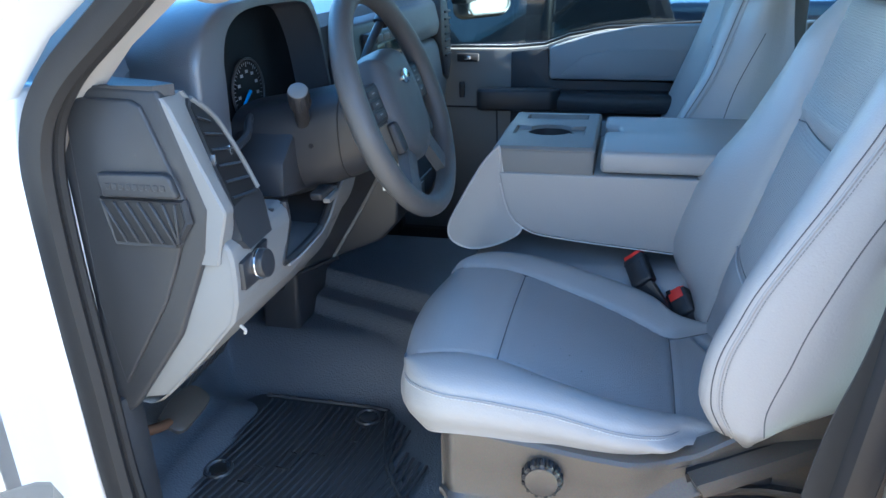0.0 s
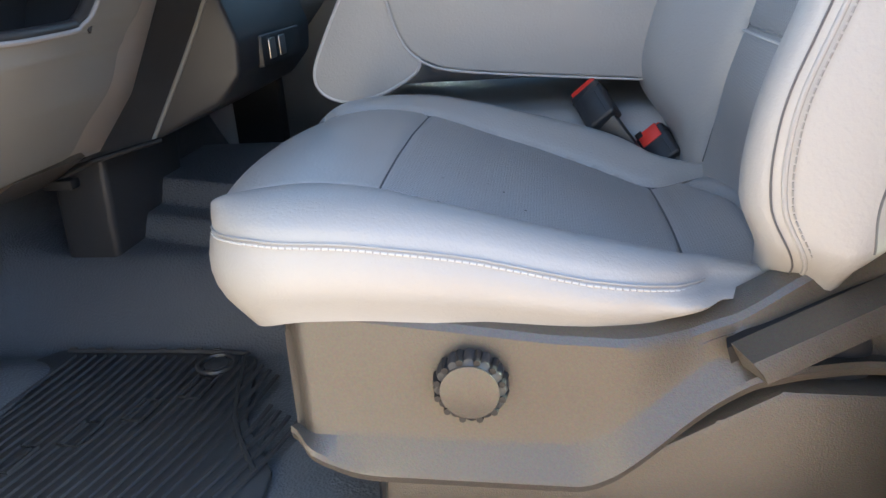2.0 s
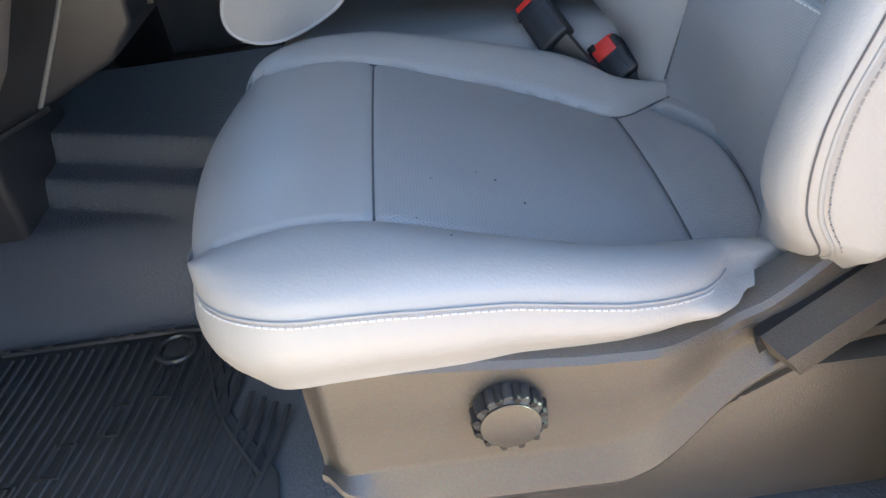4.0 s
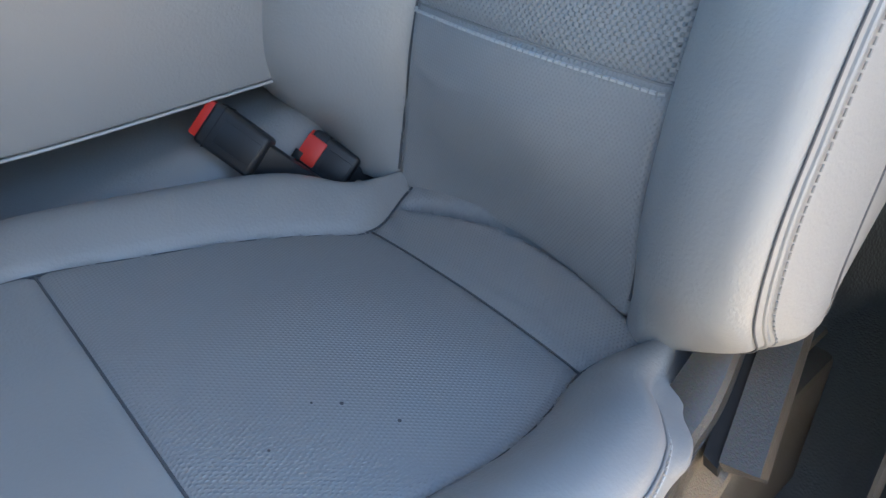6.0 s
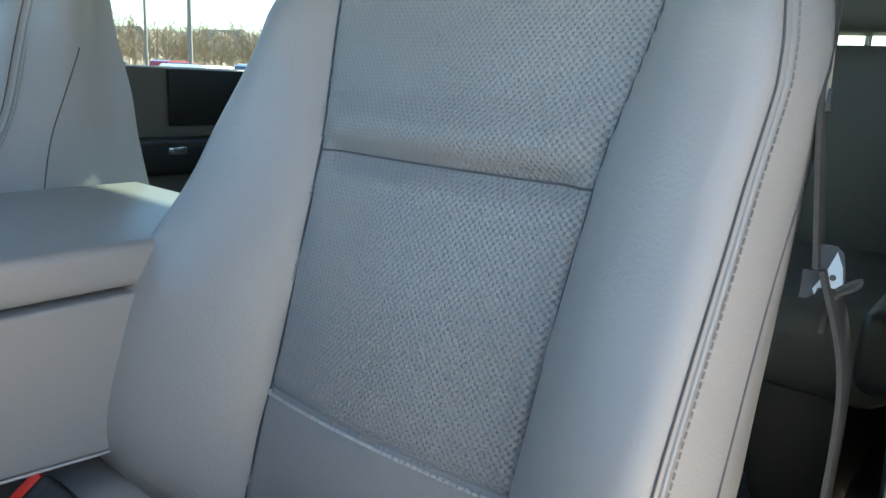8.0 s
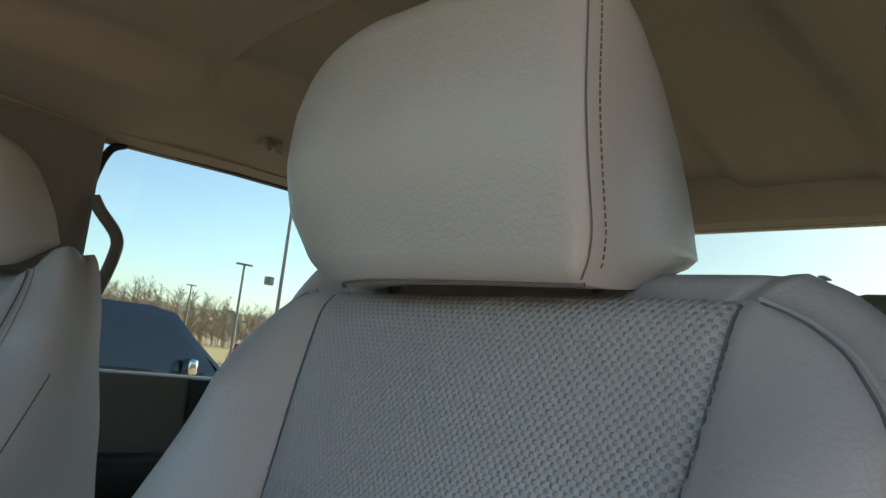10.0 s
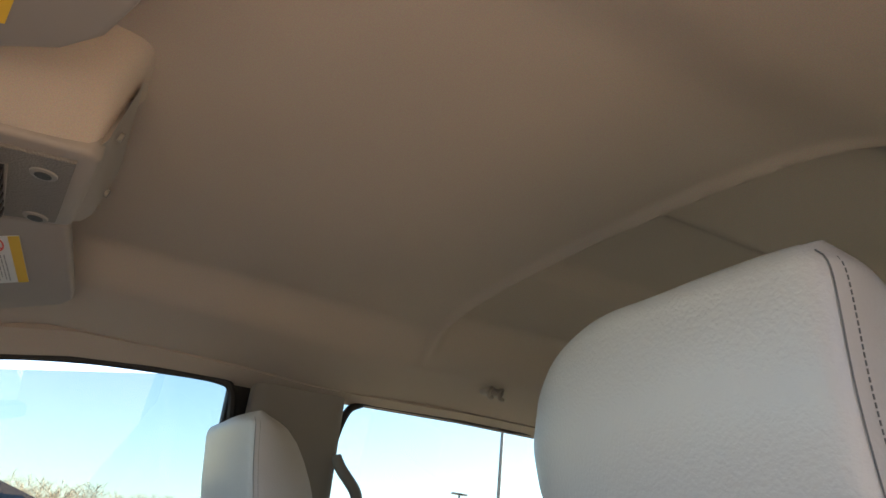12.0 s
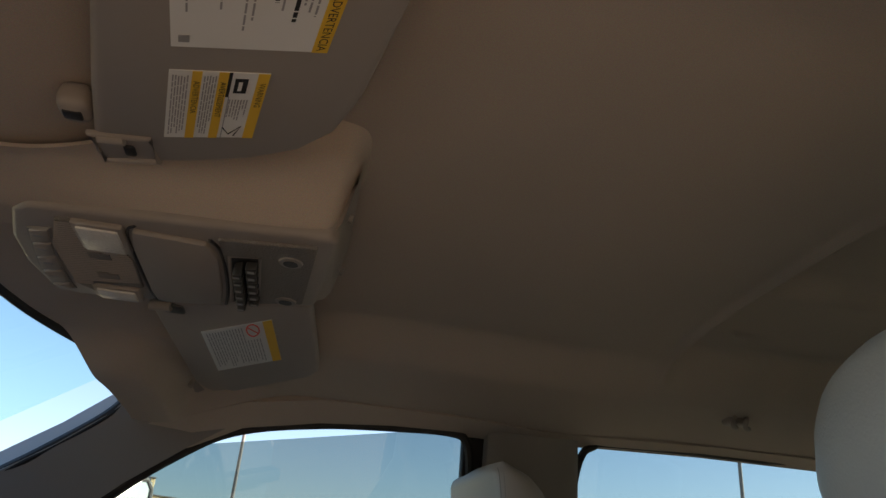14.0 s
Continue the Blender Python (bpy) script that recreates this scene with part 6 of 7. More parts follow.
    for x, y in ((0.031, -0.046), (0.026, 0.075)):
        k = part("socket", disc((x, y, Z + 0.001), (0, 0, -1), 0.013, 0.006, 24, 0.002), TRIM, v, "round recessed socket")
        part("hole", disc((x, y, Z - 0.0045), (0, 0, -1), 0.008, 0.001, 18), DARK, k)


overhead_console()


def visor(name_label, outline, z):
    v = thing("sun_visor", name_label, "sun visor", (0.0, sum(p[1] for p in outline) / len(outline), z), "sun visors")
    part("pad", prism(outline, z, z + 0.017, "z", 0.007, 3), CONSOLE, v, "grey visor pad")
    return v


def driver_visor():
    z = 1.22
    v = visor("grey sun visor folded up, with white and yellow warning labels",
              [(-0.085, -0.60), (-0.111, -0.37), (-0.132, -0.271), (-0.145, -0.199), (-0.152, -0.160), (-0.140, -0.150), (-0.069, -0.172), (-0.013, -0.195), (0.031, -0.224), (0.059, -0.260), (0.077, -0.313), (0.099, -0.429), (0.12, -0.60)], z)
    part("hinge_slot", rbox((-0.122, -0.188, z - 0.0025), (-0.112, -0.172, z + 0.004), 0.002), DARKER, v, "dark hinge slot")
    part("hinge_frame", tube([(-0.148, -0.198, z), (-0.096, -0.205, z), (-0.094, -0.168, z), (-0.142, -0.156, z)], 0.0035, 8, closed=True), CONSOLE, v)
    part("hinge_pin", tube([(-0.140, -0.195, z - 0.002), (-0.118, -0.198, z - 0.002)], 0.005, 10), CONSOLE, v)
    part("retaining_clip", rbox((-0.172, -0.232, 1.224), (-0.144, -0.200, 1.25), 0.009, 3), CONSOLE, v, "grey visor clip")
    part("clip_hole", rbox((-0.166, -0.222, 1.2225), (-0.150, -0.210, 1.226), 0.002), DARKER, v)
    q = [(-0.066, -0.311, 0), (0.009, -0.328, 0), (-0.008, -0.237, 0), (-0.083, -0.214, 0)]
    lab = part("warning_label", patch(q, 0, 1, 0, 1, z - 0.0005, 0.0008), PAPER, v, "white and yellow warning label")
    for a0, a1 in ((0.235, 0.335), (0.50, 0.60), (0.885, 1.0)):
        part("yellow_band", patch(q, a0, a1, 0, 1, z - 0.0014, 0.0004), YELLOW, lab, "yellow warning band")
    part("black_cell", patch(q, 0.60, 0.635, 0.0, 0.34, z - 0.0014, 0.0004), INK, lab)
    part("pictogram", patch(q, 0.67, 0.80, 0.08, 0.28, z - 0.0014, 0.0004), INK, lab, "black vehicle pictogram")
    part("pictogram_gap", patch(q, 0.71, 0.75, 0.12, 0.24, z - 0.0019, 0.0003), PAPER, lab)
    part("belt_pictogram", tube([quad_at(q, 0.64, 0.82, z - 0.0016), quad_at(q, 0.72, 0.93, z - 0.0016), quad_at(q, 0.84, 0.80, z - 0.0016), quad_at(q, 0.78, 0.96, z - 0.0016)], 0.0007, 4), INK, lab)
    rnd = random.Random(4)
    for a in [0.045 + 0.030 * i for i in range(6)] + [0.365 + 0.028 * i for i in range(5)] + [0.655 + 0.030 * i for i in range(7)]:
        b0 = 0.38 if a > 0.6 else 0.05 + 0.04 * rnd.random()
        end = (0.70 if a > 0.6 else 0.94) - 0.22 * rnd.random() ** 2
        while b0 < end:
            b1 = min(end, b0 + 0.05 + 0.08 * rnd.random())
            part("print_line", patch(q, a - 0.0065, a + 0.0065, b0, b1, z - 0.0014, 0.0003), GREYINK, lab)
            b0 = b1 + 0.018
    part("frame_line", patch(q, 0.635, 0.645, 0.34, 1.0, z - 0.0014, 0.0003), GREYINK, lab)
    for text, a in (("ADVERTENCIA", 0.262), ("AVERTISSEMENT", 0.527), ("WARNING", 0.918)):
        p0, p1 = quad_at(q, a, 0.12, z - 0.0024), quad_at(q, a, 1.0, z - 0.0024)
        c0 = quad_at(q, a + 0.1, 0.12, z - 0.0024)
        words(text, 0.0068, p0, p1 - p0, c0 - p0, lab, INK)
    q = [(-0.061 + 0.09 * 0.10, -0.42, 0), (0.0635, -0.448, 0), (0.048, -0.364, 0), (-0.061, -0.339, 0)]
    lab = part("airbag_label", patch(q, 0, 1, 0, 1, z - 0.0005, 0.0008), PAPER, v, "white airbag warning label with yellow band")
    part("yellow_band", patch(q, 0.90, 1.0, 0, 1, z - 0.0014, 0.0004), YELLOW, lab, "yellow warning band")
    p0, p1, c0 = quad_at(q, 0.925, 0.28, z - 0.0024), quad_at(q, 0.925, 1.0, z - 0.0024), quad_at(q, 1.0, 0.28, z - 0.0024)
    words("ADVERTENCIA", 0.0088, p0, p1 - p0, c0 - p0, lab, INK)
    for a, end in ((0.10, 0.55), (0.225, 0.35), (0.30, 0.50), (0.445, 0.75), (0.49, 0.62), (0.52, 0.3), (0.615, 0.40), (0.655, 0.5), (0.735, 0.62), (0.775, 0.42), (0.81, 0.5), (0.85, 0.55)):
        b0, big = 0.0, a in (0.615, 0.735)
        while b0 < end:
            b1 = min(end, b0 + 0.06 + 0.09 * rnd.random())
            part("print_line", patch(q, a - (0.013 if big else 0.0065), a + (0.013 if big else 0.0065), b0, b1, z - 0.0014, 0.0003), INK if big else GREYINK, lab)
            b0 = b1 + 0.02
    part("code_block", patch(q, 0.05, 0.12, 0.84, 0.93, z - 0.0014, 0.0003), GREYINK, lab)


driver_visor()


def passenger_visor():
    z = 1.205
    v = visor("grey sun visor folded up, with a white warning label",
              [(-0.155, 0.201), (-0.140, 0.190), (0.045, 0.122), (0.058, 0.122), (0.079, 0.40), (0.079, 0.435), (0.066, 0.475), (-0.070, 0.650), (-0.080, 0.645), (-0.088, 0.652), (-0.112, 0.668), (-0.122, 0.655), (-0.138, 0.60)], z)
    part("hinge_slot", rbox((-0.138, 0.185, z - 0.003), (-0.110, 0.215, z + 0.004), 0.003), DARKER, v, "dark hinge slot")
    part("hinge_pin", tube([(-0.152, 0.190, z - 0.003), (-0.125, 0.185, z - 0.003)], 0.007, 10), CONSOLE, v)
    part("pivot", rbox((-0.175, 0.640, z), (-0.148, 0.690, z + 0.03), 0.006), CONSOLE, v)
    q = [(-0.097, 0.288, 0), (0.006, 0.190, 0), (0.019, 0.379, 0), (-0.088, 0.501, 0)]
    lab = part("warning_label", patch(q, 0, 1, 0, 1, z - 0.0005, 0.0008), PAPER, v, "white warning label with a yellow band")
    part("yellow_band", patch(q, 0.875, 1.0, 0, 1, z - 0.0014, 0.0004), YELLOW, lab, "yellow warning band")
    ring = [quad_at(q, 0.72 + 0.085 * math.cos(a), 0.15 + 0.13 * math.sin(a), z - 0.0016) for a in np.linspace(0, 2 * math.pi, 28, endpoint=False)]
    part("red_ring", tube(ring, 0.0012, 4, closed=True), RED, lab, "red prohibition ring")
    part("slash", tube([quad_at(q, 0.66, 0.07, z - 0.0016), quad_at(q, 0.78, 0.23, z - 0.0016)], 0.0010, 4), RED, lab)
    rnd = random.Random(9)
    for i in range(18):
        a = 0.07 + 0.042 * i
        b0, end = (0.36 if a > 0.6 else 0.06), 0.94 - 0.25 * rnd.random() ** 2
        while b0 < end:
            b1 = min(end, b0 + 0.05 + 0.10 * rnd.random())
            part("print_line", patch(q, a - 0.006, a + 0.006, b0, b1, z - 0.0014, 0.0003), GREYINK, lab)
            b0 = b1 + 0.018


passenger_visor()


def coat_hook():
    h = thing("coat_hook", "small grey plastic coat hook on the headliner", "hook", (0.90, 0.53, 1.25))
    part("plate", rbox((0.878, 0.525, 1.232), (0.925, 0.555, 1.256), 0.007, 3), CONSOLE, h)
    for x in (0.884, 0.910):
        part("hook", tube(catmull([(x + 0.008, 0.530, 1.246), (x + 0.004, 0.518, 1.243), (x - 0.004, 0.512, 1.232), (x - 0.002, 0.516, 1.224), (x + 0.008, 0.522, 1.224)], 6), 0.0048, 8), CONSOLE, h)


coat_hook()

# ---- outside ----
GZ = -0.85
solid("ground", sheet(lambda u, v: (-600 + 1200 * u, -600 + 1200 * v, GZ), 8, 8), ASPHALT, "sunlit tan-grey asphalt car park", "ground", "structure")
solid("verge", sheet(lambda u, v: (-300 + 600 * u, 46 + 60 * v, GZ + 0.004 + 0.25 * v), 20, 4), GRASS, "dry winter grass beside the car park", "grass", "structure")


def woods():
    """Bare winter woodland: tapering stems with forked twigs."""
    rng = random.Random(4)
    vs, fs = [], []

    def stick(p, q, r0, r1):
        p, q = Vector(p), Vector(q)
        d = (q - p).normalized()
        s = d.cross(Vector((0.3, 1, 0.1))).normalized()
        t = d.cross(s)
        n = len(vs)
        for c, r in ((p, r0), (q, r1)):
            for k in range(3):
                g = 2 * math.pi * k / 3
                vs.append(c + s * (r * math.cos(g)) + t * (r * math.sin(g)))
        for k in range(3):
            fs.append((n + k, n + (k + 1) % 3, n + 3 + (k + 1) % 3, n + 3 + k))

    for i in range(1500):
        x = -60 + 260 * rng.random()
        y = 92 + 40 * rng.random()
        h = (5.0 + 3.2 * rng.random() + 1.6 * noise.noise((x * 0.05, 1, 2)) + 1.2 * noise.noise((x * 0.2, 5, 2))) * (y / 110)
        base = Vector((x, y, GZ))
        top = base + Vector((rng.uniform(-0.6, 0.6), rng.uniform(-0.4, 0.4), h))
        stick(base, top, 0.055, 0.015)
        for k in range(24):
            t = 0.15 + 0.85 * rng.random()
            p = base.lerp(top, t)
            L = (1.15 - t) * 2.2 + 0.5
            q = p + Vector((rng.uniform(-1, 1) * L, rng.uniform(-1, 1) * L, rng.uniform(0.3, 1.1) * L))
            stick(p, q, 0.04, 0.012)
            for m in range(2):
                stick(p.lerp(q, 0.5), p.lerp(q, 0.5) + Vector((rng.uniform(-1, 1), rng.uniform(-1, 1), rng.uniform(0.2, 1))) * L * 0.5, 0.022, 0.008)
    me = bpy.data.meshes.new("woodland")
    me.from_pydata([tuple(v) for v in vs], [], fs)
    me.materials.append(TWIG)
    tagged(new("woodland", me), "bare brown winter woodland behind the car park", "trees", kind="stuff")


woods()
solid("far_woods", sheet(lambda u, v: (-200 + 600 * u, 140 + 25 * v, GZ + (7.4 + 1.6 * noise.noise((u * 40, 0, 1)) + 1.0 * noise.noise((u * 190, 3, 1)) + 0.6 * noise.noise((u * 700, 3, 5))) * min(1, 3 * v)), 1200, 6), TWIG, "brown wooded rise on the horizon", "trees", "stuff")


def street_light(x, y, top, double=True):
    p = thing("street_lamp", "tall grey car park light pole with flat lamp heads", "lamp post", (x, y, GZ), "car park lights")
    part("pole", tube([(x, y, GZ), (x, y, top)], [0.11, 0.075], 10), POLE, p)
    part("base", disc((x, y, GZ), (0, 0, 1), 0.3, 0.6, 16, 0.03), STUCCO, p)
    for s in ((-1, 1) if double else (1,)):
        part("head", rbox((x + s * 0.2 - 0.35, y - 0.16, top - 0.02), (x + s * 0.2 + 0.35, y + 0.16, top + 0.10), 0.04), POLE, p)


for x, y, top, dbl in ((19.4, 30.0, 11.0, True), (24.0, 42.0, 5.6, True), (36.5, 75.0, 6.0, True), (38.0, 11.55, 6.95, True), (-2.9, 38.0, 11.5, True), (66.0, 17.0, 3.4, True)):
    street_light(x, y, top, dbl)
tagged(solid("floodlight", rbox((18.55, 29.9, 3.55), (18.95, 30.2, 3.95), 0.05), POLE, "grey floodlight fixed to a light pole", "lamp"), group="car park lights")


def building():
    b = thing("building", "cream stucco commercial building with a stepped parapet", "building", (-16, 40, GZ))
    part("wall", prism([(-45, GZ), (-7.0, GZ), (-6.95, 5.25), (-45, 5.30)], 40, 55, "y", 0.03, 1), STUCCO, b, "cream stucco wall")
    part("coping", prism([(-45, 5.30), (-6.93, 5.25), (-6.93, 5.31), (-45, 5.36)], 39.93, 55, "y", 0.0), POLE, b)
    part("low_wing", prism([(-6.98, GZ), (-2.9, GZ), (-2.9, 4.44), (-6.98, 4.44)], 40.02, 54, "y", 0.03, 1), STUCCO, b, "lower cream stucco wing")
    part("wing_coping", prism([(-6.95, 4.44), (-2.86, 4.44), (-2.86, 4.49), (-6.95, 4.49)], 39.95, 54, "y", 0.0), POLE, b)
    for i in range(5):
        x = -36 + 7.5 * i
        w = part("window", rbox((x, 39.9, 0.2), (x + 3.6, 40.1, 2.6), 0.02), POLE, b)
        part("pane", rbox((x + 0.1, 39.88, 0.3), (x + 3.5, 39.92, 2.5), 0.0), TINT, w)
    corner = Matrix.Translation((-7.0, 40.0, 0.0))
    b.matrix_basis = corner @ Matrix.Rotation(radians(28), 4, "Z") @ corner.inverted() @ b.matrix_basis      # set at an angle to the lane


building()


def added_side_wall():
    """A long unseen wall, added to close the driver side and shape its light."""
    b = thing("building", "long tan wall added out of view on the driver side", "building", (0, -14.0, GZ))
    part("wall", prism([(-26, GZ), (30, GZ), (30, 3.2), (-26, 3.2)], -20, -14.0, "y", 0.03, 1), TANWALL, b, "tan face of the added wall")
    part("coping", prism([(-26, 3.2), (30, 3.2), (30, 3.32), (-26, 3.32)], -20.05, -13.92, "y", 0.01, 1), POLE, b)


added_side_wall()


def car(name, label, paint, m, length=4.9, width=1.9, height=1.75, truck=False, group="parked cars"):
    """A parked vehicle, its nose towards its own +x, standing at the origin of m."""
    c = thing(name, label, "car", (0, 0, 0), group)
    L, H, W = length, height, width / 2
    hood, belt = 0.56 * H, 0.60 * H
    prof = [(-L / 2, 0.32), (-L / 2 + 0.02, belt * 0.95), (-L * 0.47, belt), (L * 0.18, belt), (L * 0.24, hood + 0.06), (L * 0.46, hood - 0.06), (L / 2, hood * 0.75), (L / 2, 0.34), (L * 0.42, 0.26), (-L * 0.42, 0.26)]
    part("body", prism(prof, -W, W, "y", 0.06, 3), paint, c, "painted body")
    if truck:
        cab = [(-L * 0.12, belt - 0.02), (-L * 0.10, H - 0.04), (-L * 0.06, H), (L * 0.10, H), (L * 0.155, H - 0.06), (L * 0.285, belt - 0.03)]
    else:
        cab = [(-L * 0.47, belt - 0.02), (-L * 0.42, H - 0.10), (-L * 0.36, H), (L * 0.06, H), (L * 0.115, H - 0.06), (L * 0.275, belt - 0.03)]
    rings = []
    for y, k in ((-W + 0.03, 0.0), (-W + 0.16, 1.0), (W - 0.16, 1.0), (W - 0.03, 0.0)):
        rings.append([(x, y, z) for x, z in cab] if k else [(x, y, min(z, belt - 0.0) - 0.02) for x, z in cab])
    part("cabin", loft(rings), paint, c, smooth=30)
    xs = [p[0] for p in cab]
    for s in (-1, 1):
        win = [(xs[0] + 0.10, belt + 0.03), (xs[1] + 0.10, H - 0.13), (xs[3] - 0.02, H - 0.12), (xs[4] - 0.03, H - 0.16), (xs[5] - 0.24, belt + 0.03)]
        f = lambda x, z: (x, s * (W - 0.03 - 0.13 * (z - belt + 0.02) / (H - belt)) + s * 0.008, z)
        bm = bmesh.new()
        a = [bm.verts.new(f(*p)) for p in win]
        b = [bm.verts.new(Vector(f(*p)) - Vector((0, s * 0.03, 0))) for p in win]
        bm.faces.new(a), bm.faces.new(b[::-1])
        for i in range(len(win)):
            bm.faces.new((a[i], b[i], b[(i + 1) % len(win)], a[(i + 1) % len(win)]))
        part("side_window", bm, DIALGLASS, c, "dark side window")
        part("mirror", rbox((L * 0.17, min(s * W, s * (W + 0.22)), belt + 0.0), (L * 0.17 + 0.12, max(s * W, s * (W + 0.22)), belt + 0.20), 0.04, 3), CHROME if truck else paint, c, "bright mirror housing" if truck else "")
        part("handle", rbox((-0.05 * L, min(s * W, s * (W + 0.03)), belt - 0.14), (-0.01 * L, max(s * W, s * (W + 0.03)), belt - 0.10), 0.008), CHROME, c)
        for x in (-0.31 * L, 0.32 * L):
            w = part("wheel", disc((x, s * (W - 0.22), 0.36), (0, s, 0), 0.36, 0.24, 28, 0.03), TYRE, c)
            part("rim", disc((x, s * (W + 0.005), 0.36), (0, s, 0), 0.23, 0.03, 24, 0.02), STEEL, w)
        part("headlight", rbox((L / 2 - 0.22, min(s * (W - 0.42), s * (W - 0.02)), hood * 0.68), (L / 2 + 0.012, max(s * (W - 0.42), s * (W - 0.02)), hood * 0.88), 0.03), LAMPGLASS, c, "clear headlight")
        part("tail_light", rbox((-L / 2 - 0.012, min(s * (W - 0.20), s * (W + 0.006)), belt * 0.62), (-L / 2 + 0.12, max(s * (W - 0.20), s * (W + 0.006)), belt * 0.9), 0.02), RED, c, "red tail light")
    (x4, z4), (x5, z5) = (xs[4], cab[4][1]), (xs[5], cab[5][1])
    part("windscreen", loft([[(x4 + 0.01, -W + 0.22, z4 - 0.02), (x4 + 0.01, W - 0.22, z4 - 0.02), (x4 - 0.03, W - 0.22, z4 - 0.03), (x4 - 0.03, -W + 0.22, z4 - 0.03)], [(x5 + 0.012, -W + 0.12, z5 + 0.06), (x5 + 0.012, W - 0.12, z5 + 0.06), (x5 - 0.04, W - 0.12, z5 + 0.04), (x5 - 0.04, -W + 0.12, z5 + 0.04)]]), SKYGLASS, c, "windscreen reflecting the sky")
    part("grille", rbox((L / 2 - 0.05, -W * 0.5, hood * 0.42), (L / 2 + 0.015, W * 0.5, hood * 0.85), 0.02), CHROME if truck else DARKER, c, "front grille")
    part("bumper", rbox((L / 2 - 0.15, -W, 0.34), (L / 2 + 0.06, W, 0.52), 0.05), CHROME if truck else paint, c)
    c.matrix_basis = m
    return c


DIALGLASS = material("dark_car_glass", (0.012, 0.014, 0.016), 0.06, var=0.05, coat=1.0)
SKYGLASS = material("windscreen_glass", (0.05, 0.06, 0.07), 0.05, var=0.05, coat=1.0)


def parked(x, y, turn):
    return Matrix.Translation((x, y, GZ)) @ Matrix.Rotation(radians(turn), 4, "Z")


car("pickup_truck", "dark blue pickup truck parked across the lane", CARBLUE, parked(3.4, 9.0, 0), 5.9, 2.0, 1.98, True)
car("parked_car", "black estate car parked close beside the cab", CARBLACK, parked(-1.75, 2.95, 180), 4.8, 1.95, 1.88)
car("parked_car", "red car parked far across the lot", CARRED, parked(27.5, 44.0, 15), 4.5, 1.8, 1.5)
car("parked_car", "white car parked far across the lot", CARWHITE, parked(31.5, 42.0, 200), 4.6, 1.8, 1.5)
car("parked_car", "silver car parked across the lot", CARWHITE, parked(15.0, 22.0, 30), 4.6, 1.8, 1.45)


def wing_mirror():
    w = thing("wing_mirror", "black towing mirror outside the passenger window", "wing mirror", (-0.34, 1.10, 0.74))
    m = Matrix.Translation((-0.33, 1.14, 0.0)) @ Matrix.Rotation(radians(-33), 4, "Z")
    part("housing", rbox((-0.09, -0.125, 0.735), (-0.012, 0.125, 1.12), 0.035, 4, m), DARKER, w, "black plastic housing")
    for z0, z1 in ((0.755, 0.865), (0.885, 1.09)):
        part("frame", tube([m @ Vector((-0.008, y, z)) for y, z in ((-0.105, z0 + 0.02), (-0.085, z0), (0.085, z0), (0.105, z0 + 0.02), (0.105, z1 - 0.02), (0.085, z1), (-0.085, z1), (-0.105, z1 - 0.02))], 0.007, 8, closed=True), MID, w, "grey mirror rim")
        part("mirror_glass", rbox((-0.012, -0.105, z0 + 0.002), (-0.006, 0.105, z1 - 0.002), 0.002, 1, m), MIRROR, w, "mirror glass")
    part("arm", rbox((-0.42, 0.88, 0.80), (-0.36, 1.06, 0.84), 0.012), DARKER, w)
    part("arm", rbox((-0.42, 0.88, 0.98), (-0.36, 1.06, 1.02), 0.012), DARKER, w)


MIRROR = material("mirror", (0.85, 0.87, 0.87), 0.02, metal=1.0, var=0.01, spread=0.0)
wing_mirror()

# ---- belts, buckles, open door ----
def box_on(p, q, w, d, r=0.004, side=(0, 1, 0), seg=2):
    """A rounded bar from p to q, w wide along side and d deep."""
    p, q = Vector(p), Vector(q)
    z = (q - p).normalized()
    x = Vector(side)
    x = (x - z * x.dot(z)).normalized()
    y = z.cross(x)
    m = Matrix((x, y, z)).transposed().to_4x4()
    m.translation = p
    return rbox((-w / 2, -d / 2, 0), (w / 2, d / 2, (q - p).length), r, seg, m)


